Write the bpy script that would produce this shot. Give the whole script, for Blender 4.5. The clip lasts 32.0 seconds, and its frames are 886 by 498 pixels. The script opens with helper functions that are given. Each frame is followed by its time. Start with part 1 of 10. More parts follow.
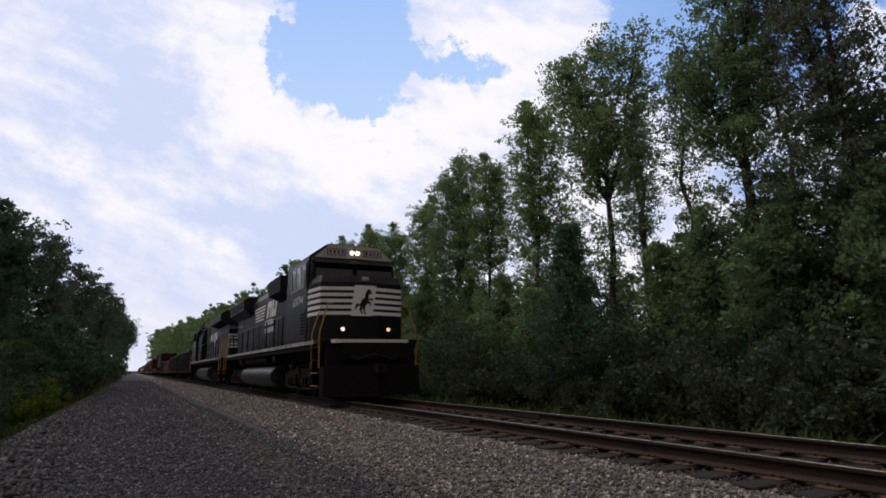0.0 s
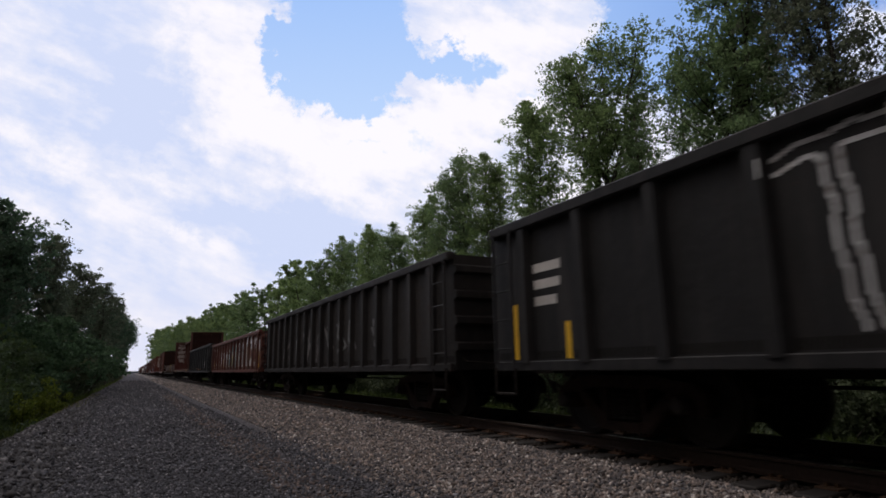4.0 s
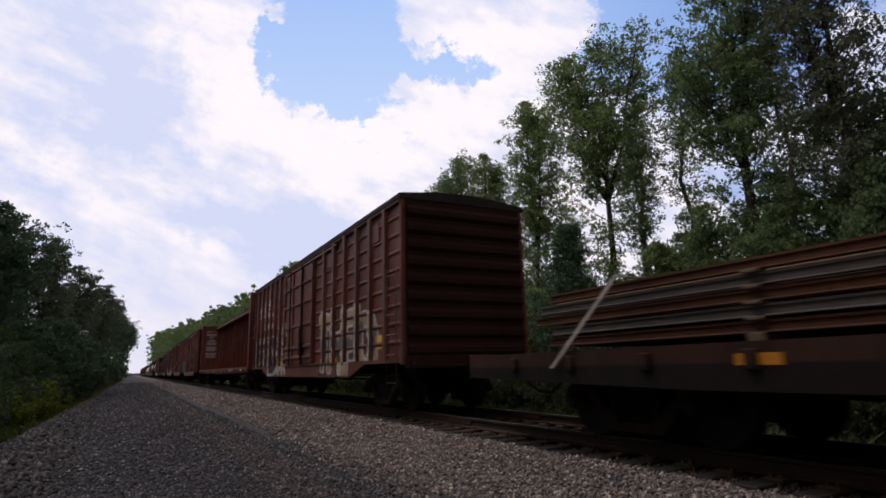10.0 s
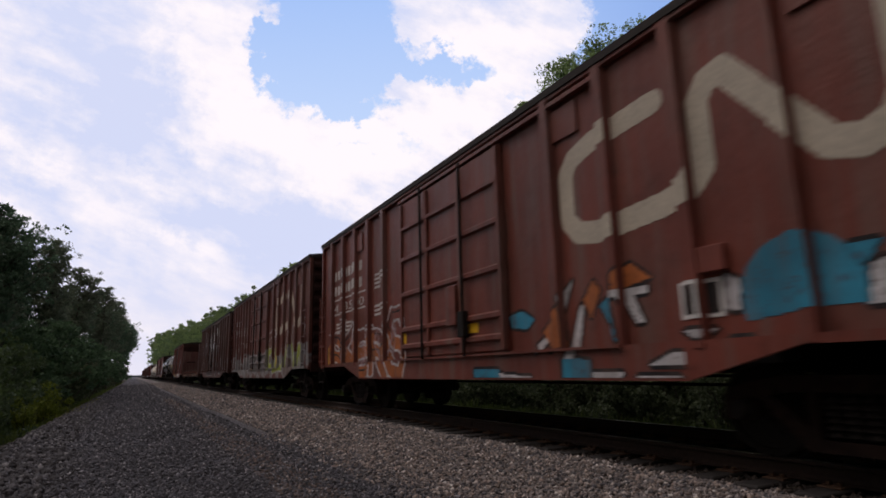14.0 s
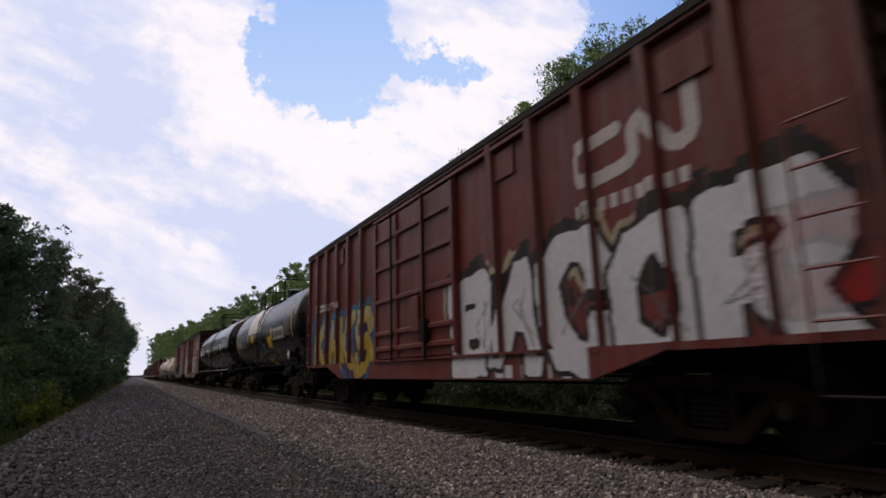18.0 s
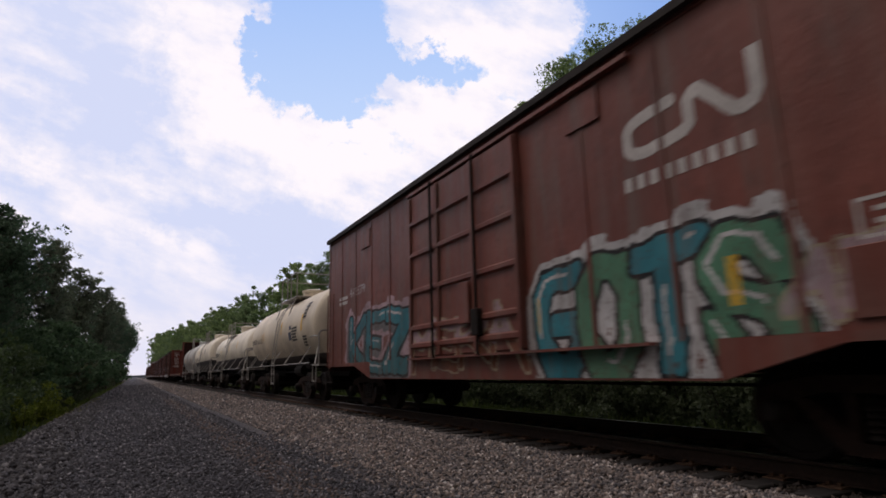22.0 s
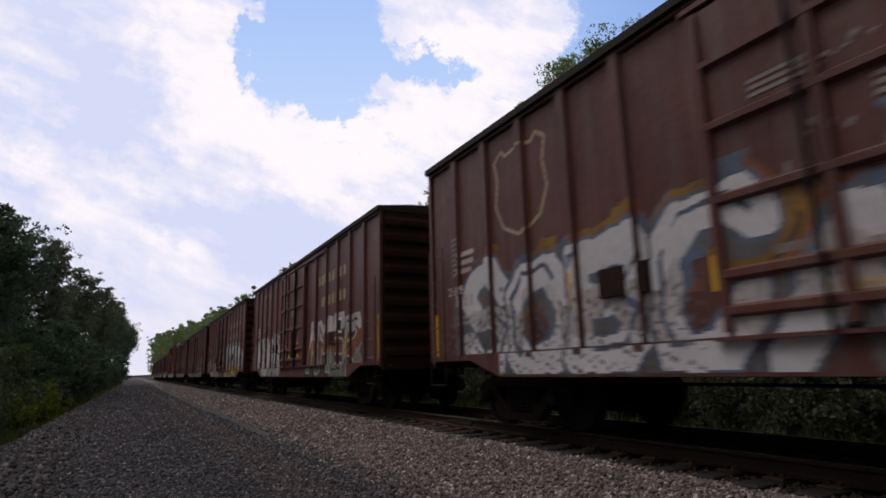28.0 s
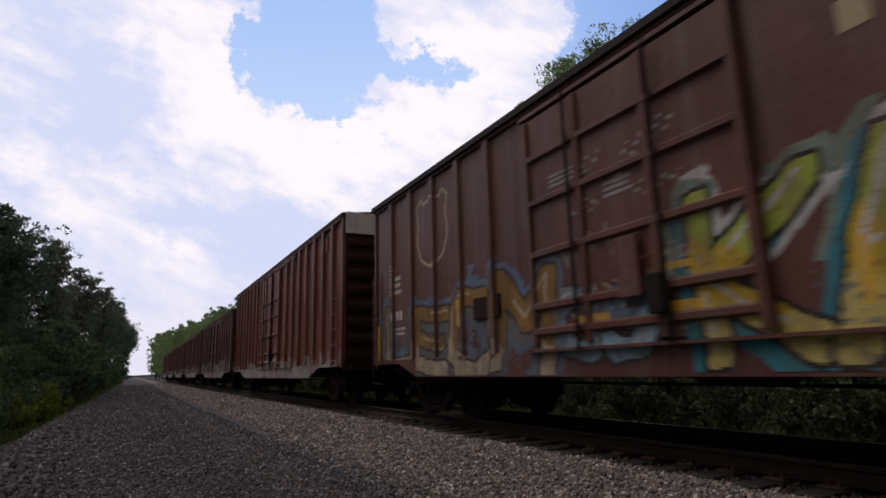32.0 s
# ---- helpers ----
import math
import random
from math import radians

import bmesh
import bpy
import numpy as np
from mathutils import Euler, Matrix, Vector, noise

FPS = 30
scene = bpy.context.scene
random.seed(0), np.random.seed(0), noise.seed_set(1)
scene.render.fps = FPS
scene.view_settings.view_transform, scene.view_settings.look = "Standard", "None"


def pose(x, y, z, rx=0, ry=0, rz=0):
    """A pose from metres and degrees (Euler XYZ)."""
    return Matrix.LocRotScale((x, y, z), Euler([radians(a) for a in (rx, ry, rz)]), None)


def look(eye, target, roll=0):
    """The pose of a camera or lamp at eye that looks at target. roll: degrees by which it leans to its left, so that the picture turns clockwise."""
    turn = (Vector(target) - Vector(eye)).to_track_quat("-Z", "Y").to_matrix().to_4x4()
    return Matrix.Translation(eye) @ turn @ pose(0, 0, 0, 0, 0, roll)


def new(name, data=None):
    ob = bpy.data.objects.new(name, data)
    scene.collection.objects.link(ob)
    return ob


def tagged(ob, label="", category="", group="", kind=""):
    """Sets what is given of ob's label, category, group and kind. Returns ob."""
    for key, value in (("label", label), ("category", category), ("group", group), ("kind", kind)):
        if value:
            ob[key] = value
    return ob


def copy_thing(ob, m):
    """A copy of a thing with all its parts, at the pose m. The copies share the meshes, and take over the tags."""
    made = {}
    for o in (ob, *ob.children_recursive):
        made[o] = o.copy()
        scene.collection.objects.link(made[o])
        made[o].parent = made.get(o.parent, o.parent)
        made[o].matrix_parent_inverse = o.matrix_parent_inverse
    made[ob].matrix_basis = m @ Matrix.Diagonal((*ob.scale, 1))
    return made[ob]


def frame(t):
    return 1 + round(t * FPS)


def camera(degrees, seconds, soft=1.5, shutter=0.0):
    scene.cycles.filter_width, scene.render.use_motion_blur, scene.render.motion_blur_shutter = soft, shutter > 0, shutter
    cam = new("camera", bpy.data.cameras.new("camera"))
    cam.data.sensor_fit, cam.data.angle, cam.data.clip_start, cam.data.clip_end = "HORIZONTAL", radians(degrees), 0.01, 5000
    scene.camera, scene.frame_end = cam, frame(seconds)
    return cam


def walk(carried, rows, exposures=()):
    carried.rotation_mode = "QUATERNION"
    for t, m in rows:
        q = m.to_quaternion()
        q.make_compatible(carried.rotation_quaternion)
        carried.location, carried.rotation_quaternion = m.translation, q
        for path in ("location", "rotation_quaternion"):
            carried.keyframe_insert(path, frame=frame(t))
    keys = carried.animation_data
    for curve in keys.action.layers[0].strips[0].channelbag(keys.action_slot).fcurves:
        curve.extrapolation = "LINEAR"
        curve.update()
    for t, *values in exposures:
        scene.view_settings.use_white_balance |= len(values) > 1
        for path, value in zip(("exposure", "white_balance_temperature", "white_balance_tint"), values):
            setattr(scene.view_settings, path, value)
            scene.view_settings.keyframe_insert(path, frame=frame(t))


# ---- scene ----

# ---- camera ----
SPEED = 17.2           # the train's speed, m/s, towards -Y
NEAR_RAIL = 5.339      # x of the nearer rail's centre; rail tops lie at z = 0
TRACK_X = NEAR_RAIL + 0.755
EYE = (0.0, 0.0, 0.877)


def view(yaw, pitch, roll):
    p, q = radians(yaw), radians(pitch)
    aim = (EYE[0] + math.sin(p) * math.cos(q), EYE[1] + math.cos(p) * math.cos(q), EYE[2] + math.sin(q))
    return look(EYE, aim, roll)


VIEW_A = view(27.87, 11.49, -1.10)
VIEW_B = view(27.87, 11.65, -1.58)
cam = camera(74.8, 32.0, soft=1.7, shutter=0.16)
walk(cam, [(0, VIEW_A), (7.5, VIEW_A), (10.0, view(27.87, 11.58, -1.33)), (16.5, VIEW_B), (32, VIEW_B)],
     [(0, 0, 6350, 13), (3.5, 0, 6350, 13), (6, 0, 6450, 15), (13, 0, 6550, 17), (22, 0, 6550, 17), (23.5, -0.12, 6450, 17), (25.5, -0.12, 6450, 17), (27.5, 0, 6550, 17), (32, 0, 6550, 17)])

# ---- world, sun ----
world = bpy.data.worlds.new("world")
scene.world = world
world.use_nodes = True
wn, wl = world.node_tree.nodes, world.node_tree.links
wn.clear()
w_out = wn.new("ShaderNodeOutputWorld")
w_bg = wn.new("ShaderNodeBackground")
w_sky = wn.new("ShaderNodeTexSky")
w_sky.sky_type = "NISHITA"
w_sky.sun_disc = False
w_sky.sun_elevation = radians(63)
w_sky.sun_rotation = radians(-56)
w_sky.air_density, w_sky.dust_density = 1.2, 2.5
w_cloud = wn.new("ShaderNodeTexNoise")
w_cloud.inputs["Scale"].default_value = 3.0
w_cloud.inputs["Detail"].default_value = 6.0
w_mix = wn.new("ShaderNodeMixRGB")
w_mix.inputs[2].default_value = (5.45, 4.52, 3.95, 1)
w_ramp = wn.new("ShaderNodeMapRange")
w_ramp.inputs[1].default_value, w_ramp.inputs[2].default_value = 0.25, 0.55
wl.new(w_cloud.outputs["Fac"], w_ramp.inputs[0])
wl.new(w_ramp.outputs[0], w_mix.inputs[0])
wl.new(w_sky.outputs[0], w_mix.inputs[1])
wl.new(w_mix.outputs[0], w_bg.inputs[0])
w_bg.inputs[1].default_value = 0.074
wl.new(w_bg.outputs[0], w_out.inputs[0])

sun_data = bpy.data.lights.new("sun", "SUN")
sun_data.energy, sun_data.angle, sun_data.color = 1.0, radians(28), (1.0, 0.94, 0.87)
sun = new("sun", sun_data)
sun.matrix_world = look((-24, 16, 58), (0, 0, 0))

# ---- materials ----
def nodes_of(name):
    m = bpy.data.materials.new(name)
    m.use_nodes = True
    nt = m.node_tree
    nt.nodes.clear()
    out = nt.nodes.new("ShaderNodeOutputMaterial")
    return m, nt, out


def nd(nt, kind, **sets):
    n = nt.nodes.new(kind)
    for k, v in sets.items():
        n.inputs[k.replace("_", " ")].default_value = v
    return n


def math_node(nt, op, a, b=None, clamp=False):
    n = nt.nodes.new("ShaderNodeMath")
    n.operation, n.use_clamp = op, clamp
    for i, v in enumerate((a, b)):
        if v is None:
            continue
        if isinstance(v, (int, float)):
            n.inputs[i].default_value = v
        else:
            nt.links.new(v, n.inputs[i])
    return n.outputs[0]


def mix_col(nt, fac, a, b, blend="MIX"):
    n = nt.nodes.new("ShaderNodeMixRGB")
    n.blend_type = blend
    for i, v in enumerate((fac, a, b)):
        if isinstance(v, (int, float)):
            n.inputs[i].default_value = v
        elif isinstance(v, tuple):
            n.inputs[i].default_value = (*v[:3], 1)
        else:
            nt.links.new(v, n.inputs[i])
    return n.outputs[0]


def ramp_node(nt, fac, stops, constant=False):
    n = nt.nodes.new("ShaderNodeValToRGB")
    n.color_ramp.interpolation = "CONSTANT" if constant else "LINEAR"
    els = n.color_ramp.elements
    while len(els) < len(stops):
        els.new(0.5)
    for e, (p, c) in zip(els, stops):
        e.position, e.color = p, (*c, 1)
    nt.links.new(fac, n.inputs[0])
    return n.outputs[0]


def span(nt, v, lo, hi):
    """0 below lo, 1 above hi."""
    n = nt.nodes.new("ShaderNodeMapRange")
    n.inputs[1].default_value, n.inputs[2].default_value = lo, hi
    nt.links.new(v, n.inputs[0])
    return n.outputs[0]


def noise_node(nt, vec, scale, detail=4.0, rough=0.55):
    n = nd(nt, "ShaderNodeTexNoise", Scale=scale, Detail=detail, Roughness=rough)
    if vec is not None:
        nt.links.new(vec, n.inputs["Vector"])
    return n.outputs["Fac"]


def coords(nt, stretch=(1, 1, 1)):
    """Object coordinates, shifted by each object's own random number."""
    c = nt.nodes.new("ShaderNodeTexCoord")
    mp = nt.nodes.new("ShaderNodeMapping")
    mp.inputs["Scale"].default_value = stretch
    nt.links.new(c.outputs["Object"], mp.inputs["Vector"])
    return mp.outputs[0]


def finish(nt, out, colour, rough=0.6, metal=0.0, bump=None, strength=0.3, distance=0.01, spec=0.5):
    b = nt.nodes.new("ShaderNodeBsdfPrincipled")
    for key, v in (("Base Color", colour), ("Roughness", rough), ("Metallic", metal)):
        if isinstance(v, tuple):
            b.inputs[key].default_value = (*v[:3], 1)
        elif isinstance(v, (int, float)):
            b.inputs[key].default_value = v
        else:
            nt.links.new(v, b.inputs[key])
    b.inputs["Specular IOR Level"].default_value = spec
    if bump is not None:
        bp = nd(nt, "ShaderNodeBump", Strength=strength, Distance=distance)
        nt.links.new(bump, bp.inputs["Height"])
        nt.links.new(bp.outputs[0], b.inputs["Normal"])
    nt.links.new(b.outputs[0], out.inputs[0])
    return b


def plain(name, colour, rough=0.6, metal=0.0, vary=0.25, scale=8.0, spec=0.5):
    """A surface with grain at two scales."""
    m, nt, out = nodes_of(name)
    c = coords(nt)
    a, b = noise_node(nt, c, scale * 0.25, 3), noise_node(nt, c, scale * 4, 4)
    f = math_node(nt, "MULTIPLY", math_node(nt, "ADD", a, b), 0.5)
    lo = tuple(x * (1 - vary) for x in colour)
    hi = tuple(min(1, x * (1 + vary)) for x in colour)
    col = ramp_node(nt, f, [(0.35, lo), (0.65, hi)])
    r = math_node(nt, "ADD", math_node(nt, "MULTIPLY", a, 0.25), rough - 0.12, True)
    finish(nt, out, col, r, metal, b, 0.15, 0.004, spec)
    return m


def wagon_paint(name, colour, rust=0.35, rough=0.55, rust_colour=(0.09, 0.035, 0.02), dust=(0.16, 0.13, 0.11), tag=None, low=None, seed=0.0, spec=0.4, dent=0.02):
    """Weathered paint: fading, rust spots, run-down streaks, dust, and spray paint where tag is given.
    tag: (y0, y1, z0, z1, palette, outline, size); low: (z, colour) of another colour below z."""
    m, nt, out = nodes_of(name)
    c = nt.nodes.new("ShaderNodeTexCoord").outputs["Object"]
    mp = nt.nodes.new("ShaderNodeMapping")
    mp.inputs["Location"].default_value = (seed * 3.1, seed * 7.7, seed * 1.3)
    nt.links.new(c, mp.inputs["Vector"])
    cs = mp.outputs[0]
    st = nt.nodes.new("ShaderNodeMapping")
    st.inputs["Scale"].default_value = (1.0, 1.0, 0.09)
    nt.links.new(cs, st.inputs["Vector"])
    big, fine = noise_node(nt, cs, 0.7, 4), noise_node(nt, cs, 9, 6, 0.65)
    streak = noise_node(nt, st.outputs[0], 5.0, 5, 0.6)
    sep = nt.nodes.new("ShaderNodeSeparateXYZ")
    nt.links.new(c, sep.inputs[0])
    base = mix_col(nt, span(nt, big, 0.3, 0.7), tuple(x * 0.72 for x in colour), tuple(min(1, x * 1.2) for x in colour))
    grime = noise_node(nt, st.outputs[0], 1.6, 6, 0.7)
    blotch = noise_node(nt, cs, 2.4, 6, 0.72)
    soot = math_node(nt, "MULTIPLY", math_node(nt, "ADD", span(nt, grime, 0.5, 0.72), span(nt, blotch, 0.52, 0.7)), 0.5)
    base = mix_col(nt, soot, base, tuple((0.42 if max(colour) < 0.4 else 0.88) * x for x in colour))
    if low:
        zz = math_node(nt, "ADD", sep.outputs["Z"], math_node(nt, "MULTIPLY", fine, 0.02))
        base = mix_col(nt, span(nt, zz, low[0] - 0.005, low[0] + 0.02), low[1], base)
    if tag:
        y0, y1, z0, z1, palette, outline, size = tag
        warp = nd(nt, "ShaderNodeTexNoise", Scale=1.1 / size, Detail=2.0)
        nt.links.new(cs, warp.inputs["Vector"])
        off = nt.nodes.new("ShaderNodeVectorMath")
        off.operation = "MULTIPLY_ADD"
        off.inputs[1].default_value = (0, 0.9 * size, 0.7 * size)
        nt.links.new(warp.outputs["Color"], off.inputs[0])
        nt.links.new(cs, off.inputs[2])
        flat = nt.nodes.new("ShaderNodeMapping")
        flat.inputs["Scale"].default_value = (0.0, 1.0, 0.55)
        nt.links.new(off.outputs[0], flat.inputs["Vector"])
        cell = nd(nt, "ShaderNodeTexVoronoi", Scale=1.5 / size)
        edge = nd(nt, "ShaderNodeTexVoronoi", Scale=1.5 / size)
        edge.feature = "DISTANCE_TO_EDGE"
        for v in (cell, edge):
            nt.links.new(flat.outputs[0], v.inputs["Vector"])
        sc = nt.nodes.new("ShaderNodeSeparateColor")
        nt.links.new(cell.outputs["Color"], sc.inputs[0])
        fill = ramp_node(nt, sc.outputs[0], [(i / len(palette), p) for i, p in enumerate(palette)], True)
        fill = mix_col(nt, span(nt, fine, 0.35, 0.7), fill, tuple(0.85 * p for p in palette[0]))
        spray = mix_col(nt, span(nt, edge.outputs["Distance"], 0.05, 0.075), outline, fill)
        wob = noise_node(nt, cs, 1.6, 2)
        wob2 = math_node(nt, "MULTIPLY", math_node(nt, "SUBTRACT", wob, 0.5), 1.6)
        zt = math_node(nt, "ADD", sep.outputs["Z"], wob2)
        yt = math_node(nt, "ADD", sep.outputs["Y"], wob2)
        mask = math_node(nt, "MULTIPLY", span(nt, zt, z1, z1 - 0.05), span(nt, zt, z0, z0 + 0.05))
        mask = math_node(nt, "MULTIPLY", mask, math_node(nt, "MULTIPLY", span(nt, yt, y0, y0 + 0.08), span(nt, yt, y1, y1 - 0.08)))
        mask = math_node(nt, "MULTIPLY", mask, span(nt, sep.outputs["X"], -0.9, -1.2))
        base = mix_col(nt, math_node(nt, "MULTIPLY", mask, 0.92), base, spray)
    base = mix_col(nt, math_node(nt, "MULTIPLY", span(nt, streak, 0.46, 0.74), 0.62), base, dust)
    if low:
        base = mix_col(nt, math_node(nt, "MULTIPLY", span(nt, zz, low[0] + 0.02, low[0] - 0.005), 0.85), base, low[1])
    spots = math_node(nt, "MULTIPLY", span(nt, math_node(nt, "ADD", fine, math_node(nt, "MULTIPLY", big, 0.5)), 0.98 - 0.4 * rust, 1.12 - 0.3 * rust), 0.8)
    base = mix_col(nt, spots, base, rust_colour)
    r = math_node(nt, "ADD", math_node(nt, "MULTIPLY", fine, 0.3), rough - 0.15, True)
    finish(nt, out, base, r, 0.0, math_node(nt, "ADD", fine, math_node(nt, "MULTIPLY", big, 3.5)), 0.35, dent, spec)
    return m


def leaf_mat(name, dark, light, back=0.35, glow=(0.12, 0.18, 0.02)):
    m, nt, out = nodes_of(name)
    g = nt.nodes.new("ShaderNodeNewGeometry")
    o = nt.nodes.new("ShaderNodeObjectInfo")
    f = math_node(nt, "ADD", math_node(nt, "MULTIPLY", g.outputs["Random Per Island"], 0.75), math_node(nt, "MULTIPLY", o.outputs["Random"], 0.25))
    col = ramp_node(nt, f, [(0.0, dark), (0.7, light), (1.0, tuple(min(1, 1.5 * x) for x in light))])
    b = nt.nodes.new("ShaderNodeBsdfPrincipled")
    b.inputs["Roughness"].default_value = 0.65
    b.inputs["Specular IOR Level"].default_value = 0.15
    nt.links.new(col, b.inputs["Base Color"])
    t = nt.nodes.new("ShaderNodeBsdfTranslucent")
    nt.links.new(mix_col(nt, 0.45, col, glow), t.inputs[0])
    mx = nt.nodes.new("ShaderNodeMixShader")
    mx.inputs[0].default_value = back
    nt.links.new(b.outputs[0], mx.inputs[1])
    nt.links.new(t.outputs[0], mx.inputs[2])
    nt.links.new(mx.outputs[0], out.inputs[0])
    return m


def stone_mat(name, stops):
    m, nt, out = nodes_of(name)
    g = nt.nodes.new("ShaderNodeNewGeometry")
    c = coords(nt)
    n = noise_node(nt, c, 60, 3)
    col = mix_col(nt, math_node(nt, "MULTIPLY", n, 0.4), ramp_node(nt, g.outputs["Random Per Island"], stops), (0.09, 0.085, 0.08))
    finish(nt, out, col, 0.85, 0.0, n, 0.3, 0.004, 0.3)
    return m


def ground_mat():
    """Soil and litter, the gravel of the service road and the ballast, by their strips across the line."""
    m, nt, out = nodes_of("ground_surface")
    c = nt.nodes.new("ShaderNodeTexCoord").outputs["Object"]
    sep = nt.nodes.new("ShaderNodeSeparateXYZ")
    nt.links.new(c, sep.inputs[0])
    big, mid = noise_node(nt, c, 0.35, 5), noise_node(nt, c, 3.0, 5)
    x = math_node(nt, "ADD", sep.outputs["X"], math_node(nt, "MULTIPLY", math_node(nt, "SUBTRACT", mid, 0.5), 0.9))
    v = nd(nt, "ShaderNodeTexVoronoi", Scale=24.0)
    v2 = nd(nt, "ShaderNodeTexVoronoi", Scale=42.0)
    for q in (v, v2):
        nt.links.new(c, q.inputs["Vector"])
    s1 = nt.nodes.new("ShaderNodeSeparateColor")
    s2 = nt.nodes.new("ShaderNodeSeparateColor")
    nt.links.new(v.outputs["Color"], s1.inputs[0])
    nt.links.new(v2.outputs["Color"], s2.inputs[0])
    ballast = ramp_node(nt, s1.outputs[0], [(0.0, (0.06, 0.054, 0.053)), (0.5, (0.14, 0.122, 0.116)), (0.85, (0.23, 0.205, 0.195)), (1.0, (0.38, 0.36, 0.35))])
    gravel = ramp_node(nt, s2.outputs[0], [(0.0, (0.017, 0.0178, 0.023)), (0.5, (0.043, 0.0445, 0.056)), (0.9, (0.085, 0.087, 0.104)), (1.0, (0.2, 0.2, 0.22))])
    crown = math_node(nt, "MULTIPLY", span(nt, x, 1.3, 1.8), span(nt, x, 2.5, 2.0))
    gravel = mix_col(nt, math_node(nt, "MULTIPLY", crown, 0.4), gravel, (0.13, 0.1, 0.088))
    gravel = mix_col(nt, math_node(nt, "MULTIPLY", span(nt, big, 0.42, 0.68), 0.25), gravel, (0.085, 0.075, 0.07))
    oily = mix_col(nt, math_node(nt, "MULTIPLY", span(nt, x, 4.7, 5.1), span(nt, x, 7.6, 7.2)), ballast, (0.022, 0.016, 0.013))
    ballast = mix_col(nt, 0.9, ballast, oily)
    soil = mix_col(nt, mid, (0.022, 0.021, 0.013), (0.05, 0.042, 0.03))
    on_ballast = span(nt, x, 2.6, 3.4)
    col = mix_col(nt, on_ballast, gravel, ballast)
    col = mix_col(nt, span(nt, x, -2.1, -2.5), col, soil)
    col = mix_col(nt, span(nt, x, 8.3, 9.0), col, soil)
    h = math_node(nt, "ADD", math_node(nt, "MULTIPLY", v.outputs["Distance"], -1.0), math_node(nt, "MULTIPLY", mid, 0.5))
    finish(nt, out, col, 0.9, 0.0, h, 1.0, 0.03, 0.25)
    return m


M_GROUND = ground_mat()
M_BALLAST = stone_mat("ballast_stone", [(0.0, (0.045, 0.042, 0.045)), (0.25, (0.115, 0.112, 0.125)), (0.5, (0.19, 0.15, 0.13)), (0.72, (0.25, 0.225, 0.22)), (0.9, (0.36, 0.28, 0.235)), (1.0, (0.7, 0.66, 0.63))])
M_GRAVEL = stone_mat("gravel_stone", [(0.0, (0.021, 0.022, 0.0285)), (0.5, (0.054, 0.0555, 0.07)), (0.85, (0.108, 0.11, 0.132)), (1.0, (0.34, 0.34, 0.37))])
M_BERM = stone_mat("berm_stone", [(0.0, (0.012, 0.012, 0.015)), (0.5, (0.034, 0.034, 0.041)), (0.88, (0.075, 0.075, 0.086)), (1.0, (0.2, 0.2, 0.21))])
M_CROWN = stone_mat("crown_stone", [(0.0, (0.07, 0.05, 0.045)), (0.5, (0.13, 0.1, 0.092)), (0.88, (0.2, 0.15, 0.13)), (1.0, (0.36, 0.32, 0.3))])
M_DIRTY = stone_mat("oily_ballast_stone", [(0.0, (0.016, 0.012, 0.01)), (0.6, (0.038, 0.027, 0.022)), (1.0, (0.1, 0.075, 0.06))])
M_RAIL = plain("rail_steel", (0.04, 0.026, 0.02), 0.7, 0.0, 0.35, 6, 0.25)
M_HEAD = plain("polished_rail_head", (0.42, 0.4, 0.38), 0.32, 1.0, 0.15, 6)
M_TIE = plain("creosoted_wood", (0.017, 0.014, 0.0125), 0.85, 0.0, 0.5, 5)
M_PLATE = plain("rusty_steel", (0.1, 0.055, 0.032), 0.8, 0.2, 0.4, 10)
M_BARK = plain("grey_bark", (0.12, 0.105, 0.085), 0.9, 0.0, 0.45, 6)
M_BARK_DARK = plain("dark_bark", (0.05, 0.043, 0.035), 0.9, 0.0, 0.45, 6)
M_LEAF = leaf_mat("aspen_leaf", (0.085, 0.132, 0.06), (0.22, 0.31, 0.135), 0.52, (0.3, 0.43, 0.16))
M_LEAF_B = leaf_mat("ash_leaf", (0.072, 0.115, 0.062), (0.185, 0.265, 0.13), 0.52, (0.25, 0.37, 0.16))
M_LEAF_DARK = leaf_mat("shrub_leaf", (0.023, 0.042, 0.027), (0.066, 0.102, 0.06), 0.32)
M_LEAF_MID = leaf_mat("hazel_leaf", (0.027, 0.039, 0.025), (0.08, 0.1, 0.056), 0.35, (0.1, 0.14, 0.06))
M_LEAF_LEFT = leaf_mat("shaded_ash_leaf", (0.032, 0.06, 0.042), (0.085, 0.145, 0.092), 0.38, (0.1, 0.17, 0.09))
M_LEAF_LEFT2 = leaf_mat("pale_maple_leaf", (0.05, 0.07, 0.052), (0.14, 0.175, 0.125), 0.4, (0.15, 0.19, 0.11))
M_LEAF_GREY = leaf_mat("thin_grey_green_leaf", (0.07, 0.09, 0.065), (0.17, 0.2, 0.14), 0.45, (0.2, 0.24, 0.15))
M_LEAF_PINE = leaf_mat("blue_green_pine_tuft", (0.035, 0.07, 0.048), (0.095, 0.165, 0.1), 0.35, (0.1, 0.19, 0.1))
M_LEAF_VINE = leaf_mat("broad_vine_leaf", (0.03, 0.06, 0.035), (0.085, 0.15, 0.08), 0.3, (0.08, 0.15, 0.06))
M_LEAF_BRIGHT = leaf_mat("young_leaf", (0.07, 0.1, 0.015), (0.16, 0.2, 0.03))
M_GRASS = leaf_mat("grass_blade", (0.035, 0.055, 0.018), (0.1, 0.135, 0.045), 0.35)
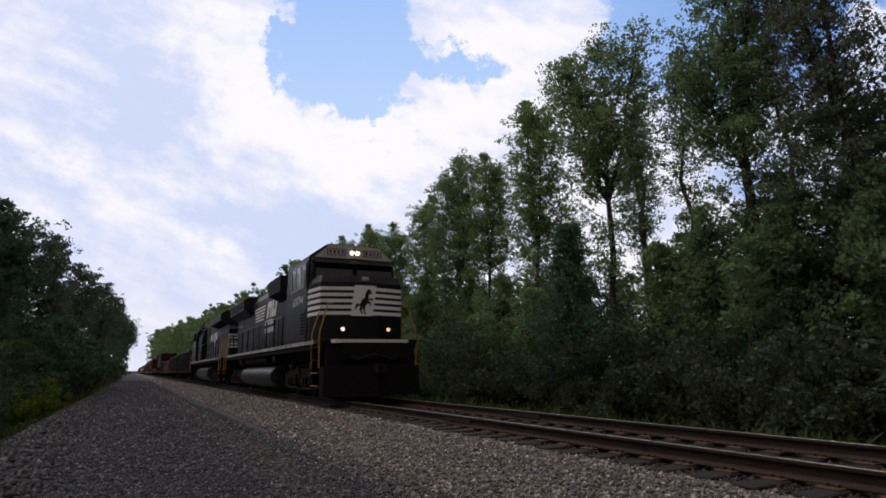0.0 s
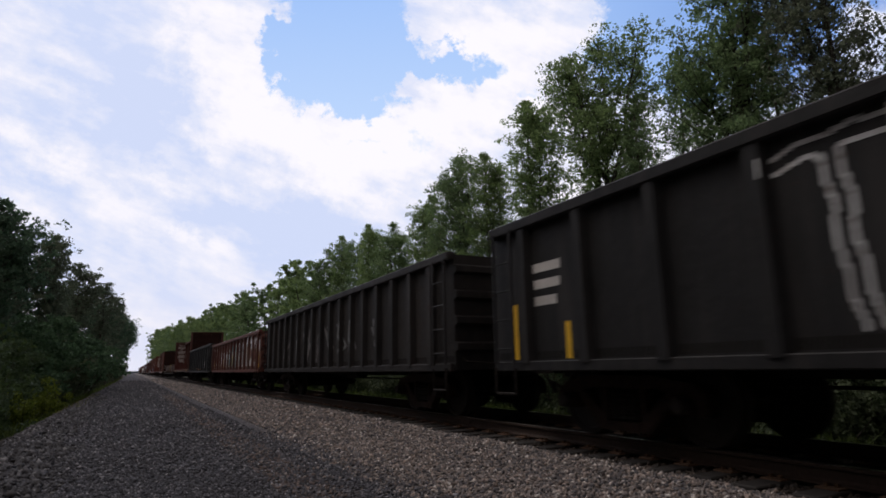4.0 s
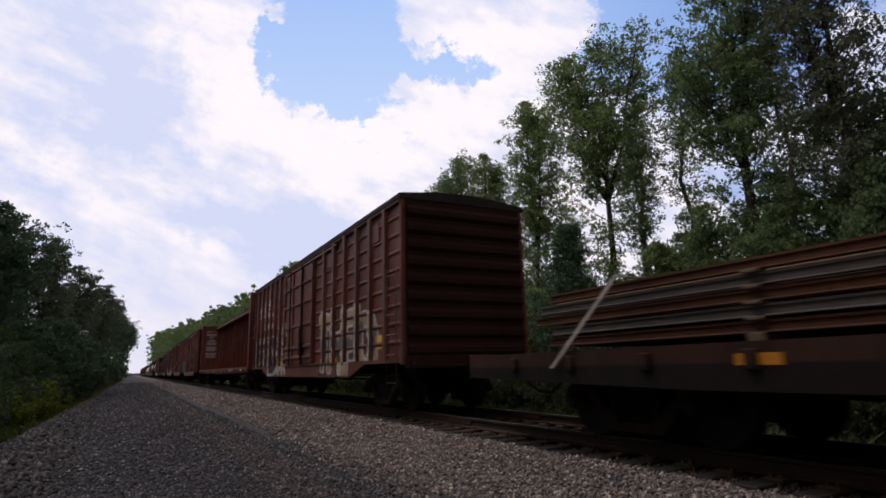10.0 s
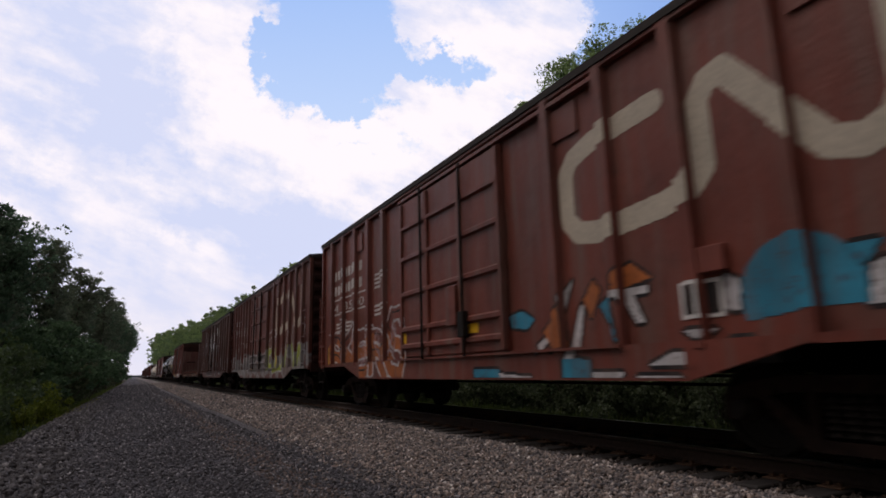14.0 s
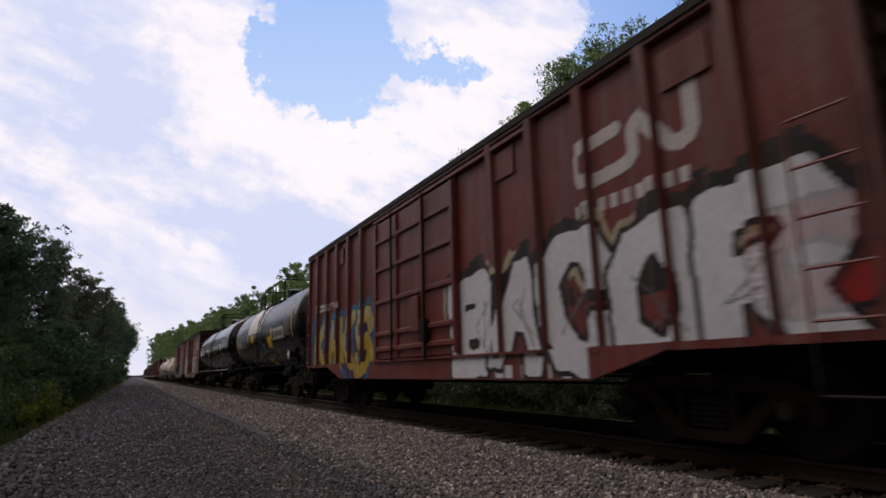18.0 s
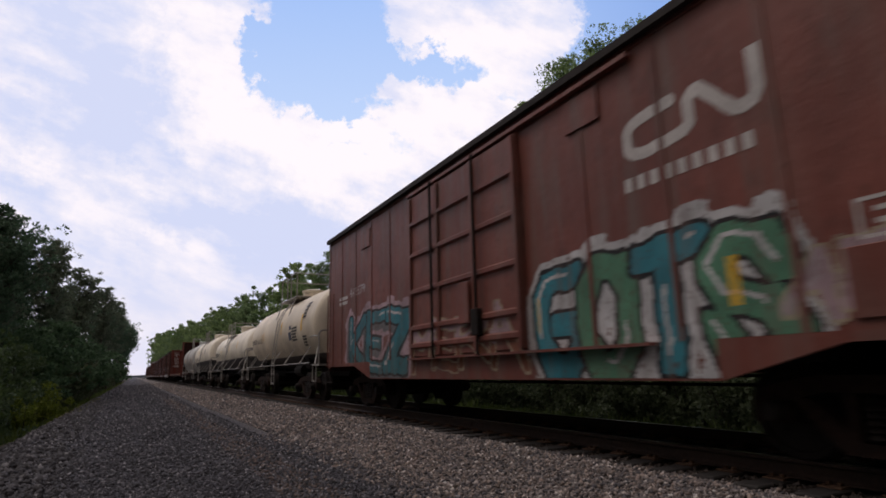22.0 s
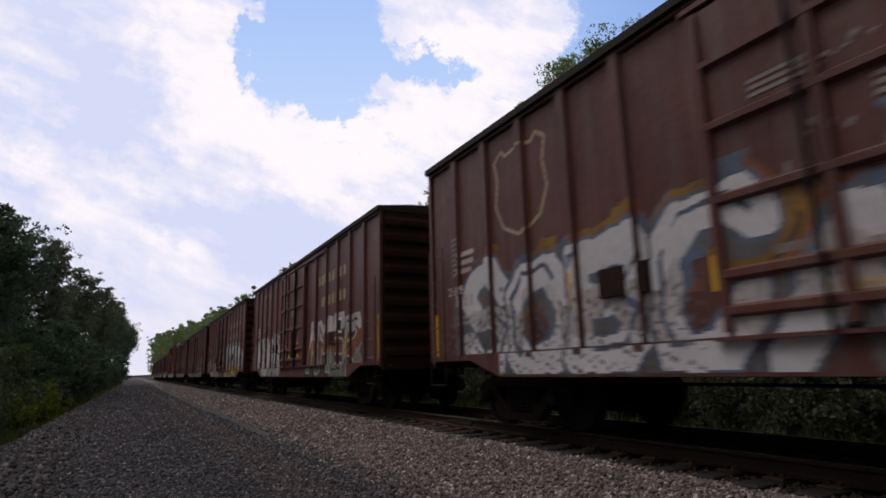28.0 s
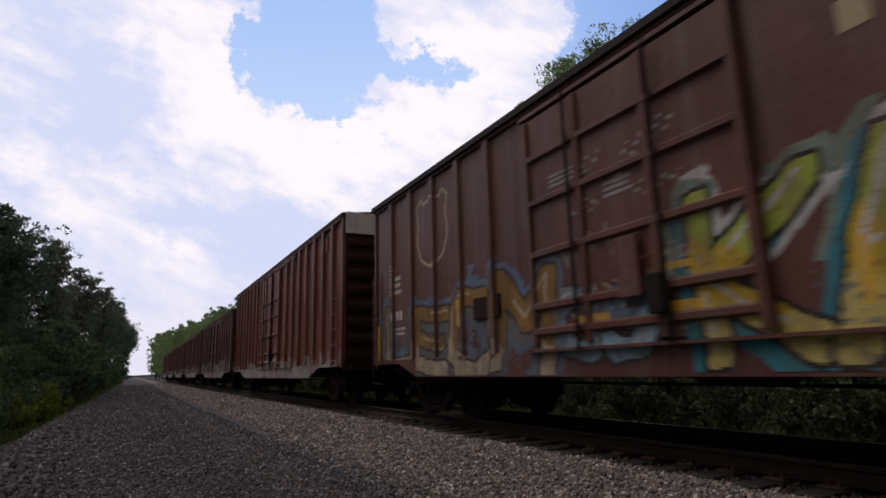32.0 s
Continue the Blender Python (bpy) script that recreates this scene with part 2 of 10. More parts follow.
M_GRASS_Y = leaf_mat("yellowing_grass_blade", (0.06, 0.062, 0.02), (0.15, 0.14, 0.05), 0.3)
M_STEEL = plain("dark_cast_steel", (0.014, 0.011, 0.0095), 0.75, 0.0, 0.4, 5, 0.2)
M_TRUCK = plain("rust_brown_truck_casting", (0.019, 0.011, 0.0085), 0.75, 0.0, 0.7, 4, 0.12)
M_WHEEL = plain("worn_wheel_steel", (0.015, 0.0115, 0.01), 0.65, 0.0, 0.3, 5, 0.25)
M_BLACK = plain("black_underframe", (0.011, 0.0098, 0.0092), 0.8, 0.0, 0.4, 5, 0.15)
M_GLASS = plain("dark_cab_glass", (0.008, 0.01, 0.015), 0.08, 0.0, 0.1, 3, 0.35)
M_YELLOW = plain("yellow_reflector", (0.75, 0.45, 0.02), 0.45, 0.0, 0.15, 6)
M_ORANGE = plain("amber_reflector", (0.6, 0.24, 0.02), 0.45, 0.0, 0.15, 6)
M_WHITE = plain("white_paint", (0.72, 0.71, 0.69), 0.5, 0.0, 0.12, 6)
M_STENCIL = plain("faded_white_stencil", (0.52, 0.5, 0.48), 0.6, 0.0, 0.25, 10)
M_PRINT = plain("dim_grey_print", (0.26, 0.25, 0.24), 0.6, 0.0, 0.25, 10)
M_CREAM = plain("cream_stencil", (0.42, 0.34, 0.2), 0.6, 0.0, 0.2, 10)
M_DARKTEXT = plain("black_stencil", (0.03, 0.03, 0.03), 0.6, 0.0, 0.2, 10)
M_GALV = plain("galvanised_steel", (0.42, 0.42, 0.41), 0.5, 0.6, 0.2, 8)
M_ROOF = plain("sooty_roof_steel", (0.03, 0.026, 0.024), 0.75, 0.0, 0.4, 3, 0.2)
# end paint: rust and grime, with the ends' shade also put into the colour
M_END = wagon_paint("grimy_shaded_end_paint", (0.036, 0.0145, 0.012), 0.4, 0.7, (0.028, 0.014, 0.01), (0.026, 0.018, 0.015), seed=70, spec=0.15)
M_GREYRAIL = plain("worn_grey_handrail", (0.16, 0.155, 0.15), 0.5, 0.0, 0.3, 6)

# ---- mesh helpers ----
class Geo:
    """Gathers points and faces of one mesh."""

    def __init__(self):
        self.v, self.f = [], []

    def add(self, pts, faces):
        n = len(self.v)
        self.v += [tuple(p) for p in pts]
        self.f += [tuple(i + n for i in q) for q in faces]
        return self

    def box(self, x0, x1, y0, y1, z0, z1):
        return self.add([(x, y, z) for z in (z0, z1) for y in (y0, y1) for x in (x0, x1)],
                        [(0, 2, 3, 1), (4, 5, 7, 6), (0, 1, 5, 4), (2, 6, 7, 3), (0, 4, 6, 2), (1, 3, 7, 5)])

    def cbox(self, x0, x1, y0, y1, z0, z1, c=0.012):
        """A box with chamfered edges."""
        pts, idx = [], {}
        lo, hi = (x0, y0, z0), (x1, y1, z1)
        for sx in (0, 1):
            for sy in (0, 1):
                for sz in (0, 1):
                    s = (sx, sy, sz)
                    for a in range(3):
                        p = [hi[i] - c if s[i] else lo[i] + c for i in range(3)]
                        p[a] = hi[a] if s[a] else lo[a]
                        idx[s, a] = len(pts)
                        pts.append(p)
        fs = []
        for a in range(3):
            b, d = (a + 1) % 3, (a + 2) % 3
            for side in (0, 1):
                q = []
                for u, w in ((0, 0), (1, 0), (1, 1), (0, 1)):
                    s = [0, 0, 0]
                    s[a], s[b], s[d] = side, u, w
                    q.append(idx[tuple(s), a])
                fs.append(q if side else q[::-1])
            for u in (0, 1):
                for w in (0, 1):
                    s0, s1 = [0, 0, 0], [0, 0, 0]
                    s0[a], s1[a] = 0, 1
                    s0[b] = s1[b] = u
                    s0[d] = s1[d] = w
                    q = [idx[tuple(s0), b], idx[tuple(s1), b], idx[tuple(s1), d], idx[tuple(s0), d]]
                    fs.append(q if (u ^ w) else q[::-1])
        for sx in (0, 1):
            for sy in (0, 1):
                for sz in (0, 1):
                    q = [idx[(sx, sy, sz), a] for a in range(3)]
                    fs.append(q if (sx + sy + sz) % 2 else q[::-1])
        return self.add(pts, fs)

    def prism(self, outline, axis, a0, a1):
        """An outline of two coordinates, swept along the third axis from a0 to a1."""
        def put(p, a):
            q = list(p)
            q.insert(axis, a)
            return q
        n = len(outline)
        pts = [put(p, a0) for p in outline] + [put(p, a1) for p in outline]
        fs = [(i, (i + 1) % n, n + (i + 1) % n, n + i) for i in range(n)] + [tuple(range(n))[::-1], tuple(range(n, 2 * n))]
        return self.add(pts, fs)

    def cyl(self, p, q, r, n=10, r2=None):
        p, q = Vector(p), Vector(q)
        r2 = r if r2 is None else r2
        d = (q - p).normalized()
        u = d.orthogonal().normalized()
        w = d.cross(u)
        pts = [c + (u * math.cos(6.28318 * i / n) + w * math.sin(6.28318 * i / n)) * rr for c, rr in ((p, r), (q, r2)) for i in range(n)]
        return self.add(pts, [(i, (i + 1) % n, n + (i + 1) % n, n + i) for i in range(n)] + [tuple(range(n))[::-1], tuple(range(n, 2 * n))])

    def tube(self, path, r, n=6):
        for a, b in zip(path, path[1:]):
            self.cyl(a, b, r, n)
        return self

    def lathe(self, profile, axis, n=24, centre=(0, 0, 0)):
        """profile: (along, radius) pairs, turned round the axis."""
        pts = []
        for a, r in profile:
            for i in range(n):
                t = 6.2831853 * i / n
                p = [r * math.cos(t), r * math.sin(t)]
                p.insert(axis, a)
                pts.append([p[k] + centre[k] for k in range(3)])
        fs = []
        for j in range(len(profile) - 1):
            for i in range(n):
                fs.append((j * n + i, j * n + (i + 1) % n, (j + 1) * n + (i + 1) % n, (j + 1) * n + i))
        fs += [tuple(range(n))[::-1], tuple(range((len(profile) - 1) * n, len(profile) * n))]
        return self.add(pts, fs)

    def plate(self, pts, x0, x1):
        """A flat (y, z) outline between x0 and x1."""
        return self.prism(pts, 0, x0, x1)


def mesh_of(name, geo, material, smooth=False):
    me = bpy.data.meshes.new(name)
    me.from_pydata(geo.v, [], geo.f)
    bm = bmesh.new()
    bm.from_mesh(me)
    bmesh.ops.recalc_face_normals(bm, faces=bm.faces)
    bm.to_mesh(me)
    bm.free()
    if smooth:
        me.polygons.foreach_set("use_smooth", [True] * len(me.polygons))
        me.set_sharp_from_angle(angle=radians(40))
    me.materials.append(material)
    return me


def part(name, geo, material, parent=None, label="", smooth=False, at=None):
    ob = new(name, mesh_of(name, geo, material, smooth))
    ob.parent = parent
    if at is not None:
        ob.matrix_basis = at
    if label:
        ob["label"] = label
    return ob


def thing(name, label, category, group="", kind="", at=None):
    ob = tagged(new(name), label, category, group, kind)
    if at is not None:
        ob.matrix_basis = at
    return ob


def text_geo(text, size, y, z, x, width=None):
    """Raised letters on a side that faces -X, reading towards -Y."""
    cu = bpy.data.curves.new("letters", "FONT")
    cu.body, cu.size, cu.extrude, cu.resolution_u = text, size, 0.0, 2
    ob = bpy.data.objects.new("letters", cu)
    me = bpy.data.meshes.new_from_object(ob)
    g = Geo()
    xs = [v.co.x for v in me.vertices]
    k = width / (max(xs) - min(xs)) if width else 1.0
    g.add([(x, y - v.co.x * k, z + v.co.y) for v in me.vertices], [tuple(p.vertices) for p in me.polygons])
    bpy.data.objects.remove(ob)
    bpy.data.curves.remove(cu)
    bpy.data.meshes.remove(me)
    return g

# ---- sky backdrop: cloud sheet, drifting slowly ----
def sky_mat():
    """Clouds and blue gaps by direction: u to the right, w up, as tangents from the sheet's axis."""
    m, nt, out = nodes_of("cloudy_sky")
    c = nt.nodes.new("ShaderNodeTexCoord").outputs["Object"]
    sep = nt.nodes.new("ShaderNodeSeparateXYZ")
    nt.links.new(c, sep.inputs[0])
    u0 = math_node(nt, "DIVIDE", sep.outputs["X"], sep.outputs["Y"])
    w0 = math_node(nt, "DIVIDE", sep.outputs["Z"], sep.outputs["Y"])
    comb = nt.nodes.new("ShaderNodeCombineXYZ")
    nt.links.new(u0, comb.inputs[0])
    nt.links.new(w0, comb.inputs[1])
    warp = nd(nt, "ShaderNodeTexNoise", Scale=9.0, Detail=7.0, Roughness=0.6)
    nt.links.new(comb.outputs[0], warp.inputs["Vector"])
    ws = nt.nodes.new("ShaderNodeSeparateColor")
    nt.links.new(warp.outputs["Color"], ws.inputs[0])
    fine = nd(nt, "ShaderNodeTexNoise", Scale=28.0, Detail=6.0, Roughness=0.65)
    nt.links.new(comb.outputs[0], fine.inputs["Vector"])
    wf = nt.nodes.new("ShaderNodeSeparateColor")
    nt.links.new(fine.outputs["Color"], wf.inputs[0])
    u = math_node(nt, "ADD", u0, math_node(nt, "ADD", math_node(nt, "MULTIPLY", math_node(nt, "SUBTRACT", ws.outputs[0], 0.5), 0.1), math_node(nt, "MULTIPLY", math_node(nt, "SUBTRACT", wf.outputs[0], 0.5), 0.13)))
    w = math_node(nt, "ADD", w0, math_node(nt, "ADD", math_node(nt, "MULTIPLY", math_node(nt, "SUBTRACT", ws.outputs[1], 0.5), 0.085), math_node(nt, "MULTIPLY", math_node(nt, "SUBTRACT", wf.outputs[1], 0.5), 0.1)))

    def blob(px, py, rx, ry, tilt=0.0):
        cu, cw = (px - 784) / 1025, (441 - py) / 1025
        a, b = math_node(nt, "SUBTRACT", u, cu), math_node(nt, "SUBTRACT", w, cw)
        ct, s_t = math.cos(radians(tilt)), math.sin(radians(tilt))
        p = math_node(nt, "ADD", math_node(nt, "MULTIPLY", a, ct * 1025 / rx), math_node(nt, "MULTIPLY", b, s_t * 1025 / rx))
        q = math_node(nt, "SUBTRACT", math_node(nt, "MULTIPLY", b, ct * 1025 / ry), math_node(nt, "MULTIPLY", a, s_t * 1025 / ry))
        d = math_node(nt, "ADD", math_node(nt, "MULTIPLY", p, p), math_node(nt, "MULTIPLY", q, q))
        return math_node(nt, "EXPONENT", math_node(nt, "MULTIPLY", d, -1.0))

    blue = None
    for b in SKY_GAPS:
        g = math_node(nt, "MULTIPLY", blob(*b[:5]), b[5])
        blue = g if blue is None else math_node(nt, "ADD", blue, g)
    for b in SKY_CLOUDS:
        blue = math_node(nt, "SUBTRACT", blue, math_node(nt, "MULTIPLY", blob(*b[:5]), b[5]))
    gap = span(nt, math_node(nt, "ADD", blue, math_node(nt, "MULTIPLY", math_node(nt, "SUBTRACT", wf.outputs[2], 0.5), 0.55)), 0.2, 0.66)
    bright = None
    for b in SKY_BRIGHT:
        g = math_node(nt, "MULTIPLY", blob(*b[:5]), b[5])
        bright = g if bright is None else math_node(nt, "ADD", bright, g)
    for b in SKY_DIM:
        bright = math_node(nt, "SUBTRACT", bright, math_node(nt, "MULTIPLY", blob(*b[:5]), b[5]))
    turned = nt.nodes.new("ShaderNodeMapping")
    turned.inputs["Rotation"].default_value = (0, 0, radians(20))
    nt.links.new(comb.outputs[0], turned.inputs["Vector"])
    st = nt.nodes.new("ShaderNodeMapping")
    st.inputs["Scale"].default_value = (1.0, 2.6, 1.0)
    nt.links.new(turned.outputs[0], st.inputs["Vector"])
    soft = noise_node(nt, st.outputs[0], 7.5, 7, 0.55)
    tone = math_node(nt, "ADD", math_node(nt, "MULTIPLY", bright, 0.62), math_node(nt, "MULTIPLY", math_node(nt, "SUBTRACT", soft, 0.5), 2.3))
    tone = math_node(nt, "ADD", math_node(nt, "ADD", tone, 0.3), math_node(nt, "MULTIPLY", math_node(nt, "SUBTRACT", wf.outputs[2], 0.5), 0.5), True)
    cloud = ramp_node(nt, tone, [(0.0, (0.64, 0.72, 0.92)), (0.4, (0.78, 0.815, 0.935)), (0.75, (0.93, 0.92, 0.965)), (1.0, (0.985, 0.965, 0.975))])
    sky = mix_col(nt, span(nt, w0, 0.15, 0.5), (0.55, 0.72, 0.97), (0.33, 0.53, 0.92))
    sky = mix_col(nt, span(nt, u0, 0.15, 0.6), sky, (0.20, 0.36, 0.74))
    col = mix_col(nt, gap, cloud, sky)
    col = mix_col(nt, span(nt, w0, -0.02, -0.24), col, (0.80, 0.81, 0.90))
    e = nt.nodes.new("ShaderNodeEmission")
    e.inputs[1].default_value = 1.0
    nt.links.new(col, e.inputs[0])
    nt.links.new(e.outputs[0], out.inputs[0])
    return m


# each: place and spread across and up (in thousandths of the sheet's axis length), tilt, weight
SKY_GAPS = [(575, 55, 105, 90, 0, 1.15), (600, 150, 95, 52, 0, 0.95), (690, 105, 110, 75, 0, 1.0), (650, 5, 90, 60, 0, 0.9), (655, 196, 60, 22, 0, 0.6), (800, 112, 75, 38, 0, 0.95),
            (868, 128, 45, 30, 0, 0.7), (500, 100, 40, 70, 0, 0.55), (1150, 25, 100, 85, 0, 1.25), (1200, 95, 90, 80, 0, 1.0), (1060, 120, 50, 50, 0, 0.6), (950, 160, 26, 24, 0, 0.5),
            (1420, 20, 260, 150, 0, 1.0), (650, 258, 34, 11, 0, 0.42), (748, 248, 40, 24, 0, 0.42), (905, 90, 30, 14, 0, 0.35), (1330, 330, 120, 80, 0, 0.5)]
SKY_CLOUDS = [(790, 28, 72, 34, 10, 0.95), (900, 45, 120, 42, 12, 1.1), (985, 70, 70, 60, 0, 0.8), (740, 160, 38, 26, 10, 0.75), (805, 185, 90, 34, 0, 0.7), (880, 165, 60, 42, -35, 0.75),
              (430, 60, 42, 120, 0, 0.8), (455, 190, 70, 60, 0, 0.7), (560, 225, 120, 26, 0, 0.6), (500, 20, 40, 14, 0, 0.5), (680, 82, 18, 10, 20, 0.5), (757, 88, 18, 11, 0, 0.55), (1540, 60, 60, 50, 0, 0.9)]
SKY_BRIGHT = [(385, 40, 75, 110, 0, 1.0), (440, 165, 75, 85, 0, 0.95), (540, 240, 130, 55, -20, 0.95), (680, 255, 150, 60, 0, 0.9), (800, 205, 110, 50, 20, 0.9), (890, 50, 150, 50, 0, 0.95), (890, 150, 80, 70, 0, 0.9),
              (640, 320, 150, 45, 0, 0.6), (372, 256, 40, 20, -20, 0.6), (415, 337, 45, 18, -25, 0.65), (300, 318, 90, 18, -18, 0.5), (80, 145, 60, 22, -10, 0.35), (70, 265, 90, 30, -25, 0.45), (230, 375, 150, 34, -15, 0.45),
              (150, 310, 120, 20, -25, 0.4), (300, 440, 160, 30, -10, 0.35), (60, 60, 60, 60, 0, 0.3), (1100, 420, 260, 200, 0, 0.5)]
SKY_DIM = [(265, 150, 75, 120, -20, 0.8), (240, 200, 160, 60, -25, 0.4), (480, 380, 150, 60, -10, 0.6), (560, 430, 120, 60, 0, 0.5), (60, 330, 50, 18, -15, 0.5), (330, 400, 90, 14, -15, 0.4), (160, 30, 90, 60, 0, 0.25)]

SKY_AXIS = VIEW_A.to_3x3() @ Matrix(((1, 0, 0), (0, 0, 1), (0, -1, 0)))   # local y ahead, z up


def make_sky():
    g = Geo()
    na, ne = 48, 20
    inv = SKY_AXIS.inverted()
    for j in range(ne + 1):
        for i in range(na + 1):
            a, e = radians(27.87 - 58 + 116 * i / na), radians(-2.5 + 46 * j / ne)
            g.v.append(tuple(inv @ (Vector((math.sin(a) * math.cos(e), math.cos(a) * math.cos(e), math.sin(e))) * 3200)))
    g.f = [(j * (na + 1) + i, j * (na + 1) + i + 1, (j + 1) * (na + 1) + i + 1, (j + 1) * (na + 1) + i) for j in range(ne) for i in range(na)]
    ob = part("backdrop", g, sky_mat(), None, "broken white clouds with pale blue gaps in the sky", True)
    tagged(ob, "", "sky", "", "structure")
    ob.matrix_basis = Matrix.Translation(EYE) @ SKY_AXIS.to_4x4()
    return ob


backdrop = make_sky()


# ---- ground ----
PROFILE = [(-3000, -1.2), (-300, -1.2), (-60, -1.25), (-12, -1.3), (-6, -1.45), (-4.2, -1.3), (-3.0, -0.95), (-2.4, -0.6), (-1.9, -0.42), (-1.5, -0.44), (-0.9, -0.52), (0, -0.51), (0.8, -0.53), (1.6, -0.5),
           (2.3, -0.51), (3.0, -0.46), (3.6, -0.37), (4.2, -0.28), (4.6, -0.225), (5.4, -0.215), (6.1, -0.215), (6.8, -0.215), (7.6, -0.22), (8.1, -0.28), (8.8, -0.55), (9.6, -0.85), (11, -1.0),
           (14, -1.0), (40, -0.9), (300, -0.8), (3000, -0.8)]


def ground_z(x):
    for (a, za), (b, zb) in zip(PROFILE, PROFILE[1:]):
        if a <= x <= b:
            return za + (zb - za) * (x - a) / (b - a)
    return -1.0


def make_ground():
    g = Geo()
    ys = [-3000, -700, -200, -60, -20] + [y * 0.5 for y in range(-10, 121)] + [65, 70, 80, 90, 110, 140, 180, 240, 320, 450, 700, 1200, 3400]
    for y in ys:
        for x, z in PROFILE:
            k = 0.06 if -300 < x < 300 and not -2.6 < x < 8.5 else 0.0
            g.v.append((x, y, z + k * (noise.noise((x * 0.7, y * 0.35, 3.0)))))
    n = len(PROFILE)
    g.f = [(j * n + i, j * n + i + 1, (j + 1) * n + i + 1, (j + 1) * n + i) for j in range(len(ys) - 1) for i in range(n - 1)]
    ob = part("ground", g, M_GROUND, None, "grey gravel service road, ballast shoulder and dark soil verges", True)
    return tagged(ob, "", "ground", "", "structure")


ground = make_ground()


def scatter_stones(name, label, rng, areas, material):
    """areas: x0, x1, y0, y1, stones per square metre, mean radius. Each stone is a rough eight-faced lump."""
    pts = []
    for x0, x1, y0, y1, density, radius in areas:
        n = int((x1 - x0) * (y1 - y0) * density)
        x, y = rng.uniform(x0, x1, n), rng.uniform(y0, y1, n)
        zz = np.interp(x, [p[0] for p in PROFILE], [p[1] for p in PROFILE])
        pts.append(np.stack([x, y, zz, radius * rng.uniform(0.6, 1.5, n)], 1))
    pts = np.concatenate(pts)
    n = len(pts)
    octa = np.array([(1, 0, 0), (-1, 0, 0), (0, 1, 0), (0, -1, 0), (0, 0, 1), (0, 0, -1)], float)
    tri = np.array([(0, 2, 4), (2, 1, 4), (1, 3, 4), (3, 0, 4), (2, 0, 5), (1, 2, 5), (3, 1, 5), (0, 3, 5)])
    v = octa[None] * rng.uniform(0.55, 1.25, (n, 6, 1)) + rng.normal(0, 0.28, (n, 6, 3))
    ang = rng.uniform(0, 6.283, n)
    ca, sa = np.cos(ang)[:, None], np.sin(ang)[:, None]
    vx, vy = v[..., 0] * ca - v[..., 1] * sa, v[..., 0] * sa + v[..., 1] * ca
    v = np.stack([vx, vy, v[..., 2] * 0.75], -1) * pts[:, None, 3:4]
    v += pts[:, None, :3]
    v[..., 2] += pts[:, None, 3] * rng.uniform(-0.1, 0.5, (n, 1))
    f = (tri[None] + 6 * np.arange(n)[:, None, None]).reshape(-1)
    me = bpy.data.meshes.new(name)
    me.vertices.add(6 * n)
    me.vertices.foreach_set("co", v.reshape(-1))
    me.loops.add(24 * n)
    me.loops.foreach_set("vertex_index", f.astype(np.int32))
    me.polygons.add(8 * n)
    me.polygons.foreach_set("loop_start", np.arange(0, 24 * n, 3, dtype=np.int32))
    me.update(calc_edges=True)
    me.materials.append(material)
    return tagged(new(name, me), label, "gravel", "", "stuff")


stone_rng = np.random.default_rng(5)
scatter_stones("ballast_stones", "loose crushed grey and brown ballast stones beside the track", stone_rng,
               [(2.3, 2.7, 4, 14, 70, 0.021), (2.65, 3.0, 3.6, 14, 420, 0.021), (3.0, 4.85, 3.0, 10, 1250, 0.0215), (3.0, 4.85, 10, 12, 800, 0.025), (2.8, 4.75, 50, 120, 30, 0.05), (2.85, 4.85, 12, 24, 360, 0.032), (4.6, 4.95, 2.5, 20, 600, 0.021), (2.8, 4.75, 24, 50, 120, 0.038), (7.3, 8.2, 2, 20, 200, 0.028)], M_BALLAST)
scatter_stones("track_stones", "oily brown ballast stones between the ties", stone_rng,
               [(4.85, 5.27, 2.5, 22, 420, 0.026), (5.45, 6.7, 2.5, 22, 340, 0.026), (6.95, 7.4, 2, 20, 200, 0.028)], M_DIRTY)
scatter_stones("road_gravel", "fine blue-grey gravel covering the service road", stone_rng,
               [(-2.2, 2.7, 3.2, 9, 800, 0.0185), (2.7, 3.3, 3.2, 12, 260, 0.02), (-2.2, 2.8, 9, 14, 420, 0.024), (-2.2, 2.6, 14, 24, 190, 0.028), (-2.2, 2.5, 24, 50, 60, 0.034), (-2.2, 2.5, 50, 120, 22, 0.05)], M_GRAVEL)
scatter_stones("berm_stones", "coarse dark stones thrown up along the edge of the road", stone_rng,
               [(-2.6, -0.9, 5, 14, 190, 0.048), (-2.6, -0.7, 5, 14, 220, 0.03), (-2.6, -1.1, 14, 40, 110, 0.05)], M_BERM)
scatter_stones("crown_gravel", "reddish coarse stones along the crown of the road", stone_rng,
               [(1.6, 2.25, 4.5, 14, 210, 0.023), (1.65, 2.2, 14, 40, 80, 0.03)], M_CROWN)


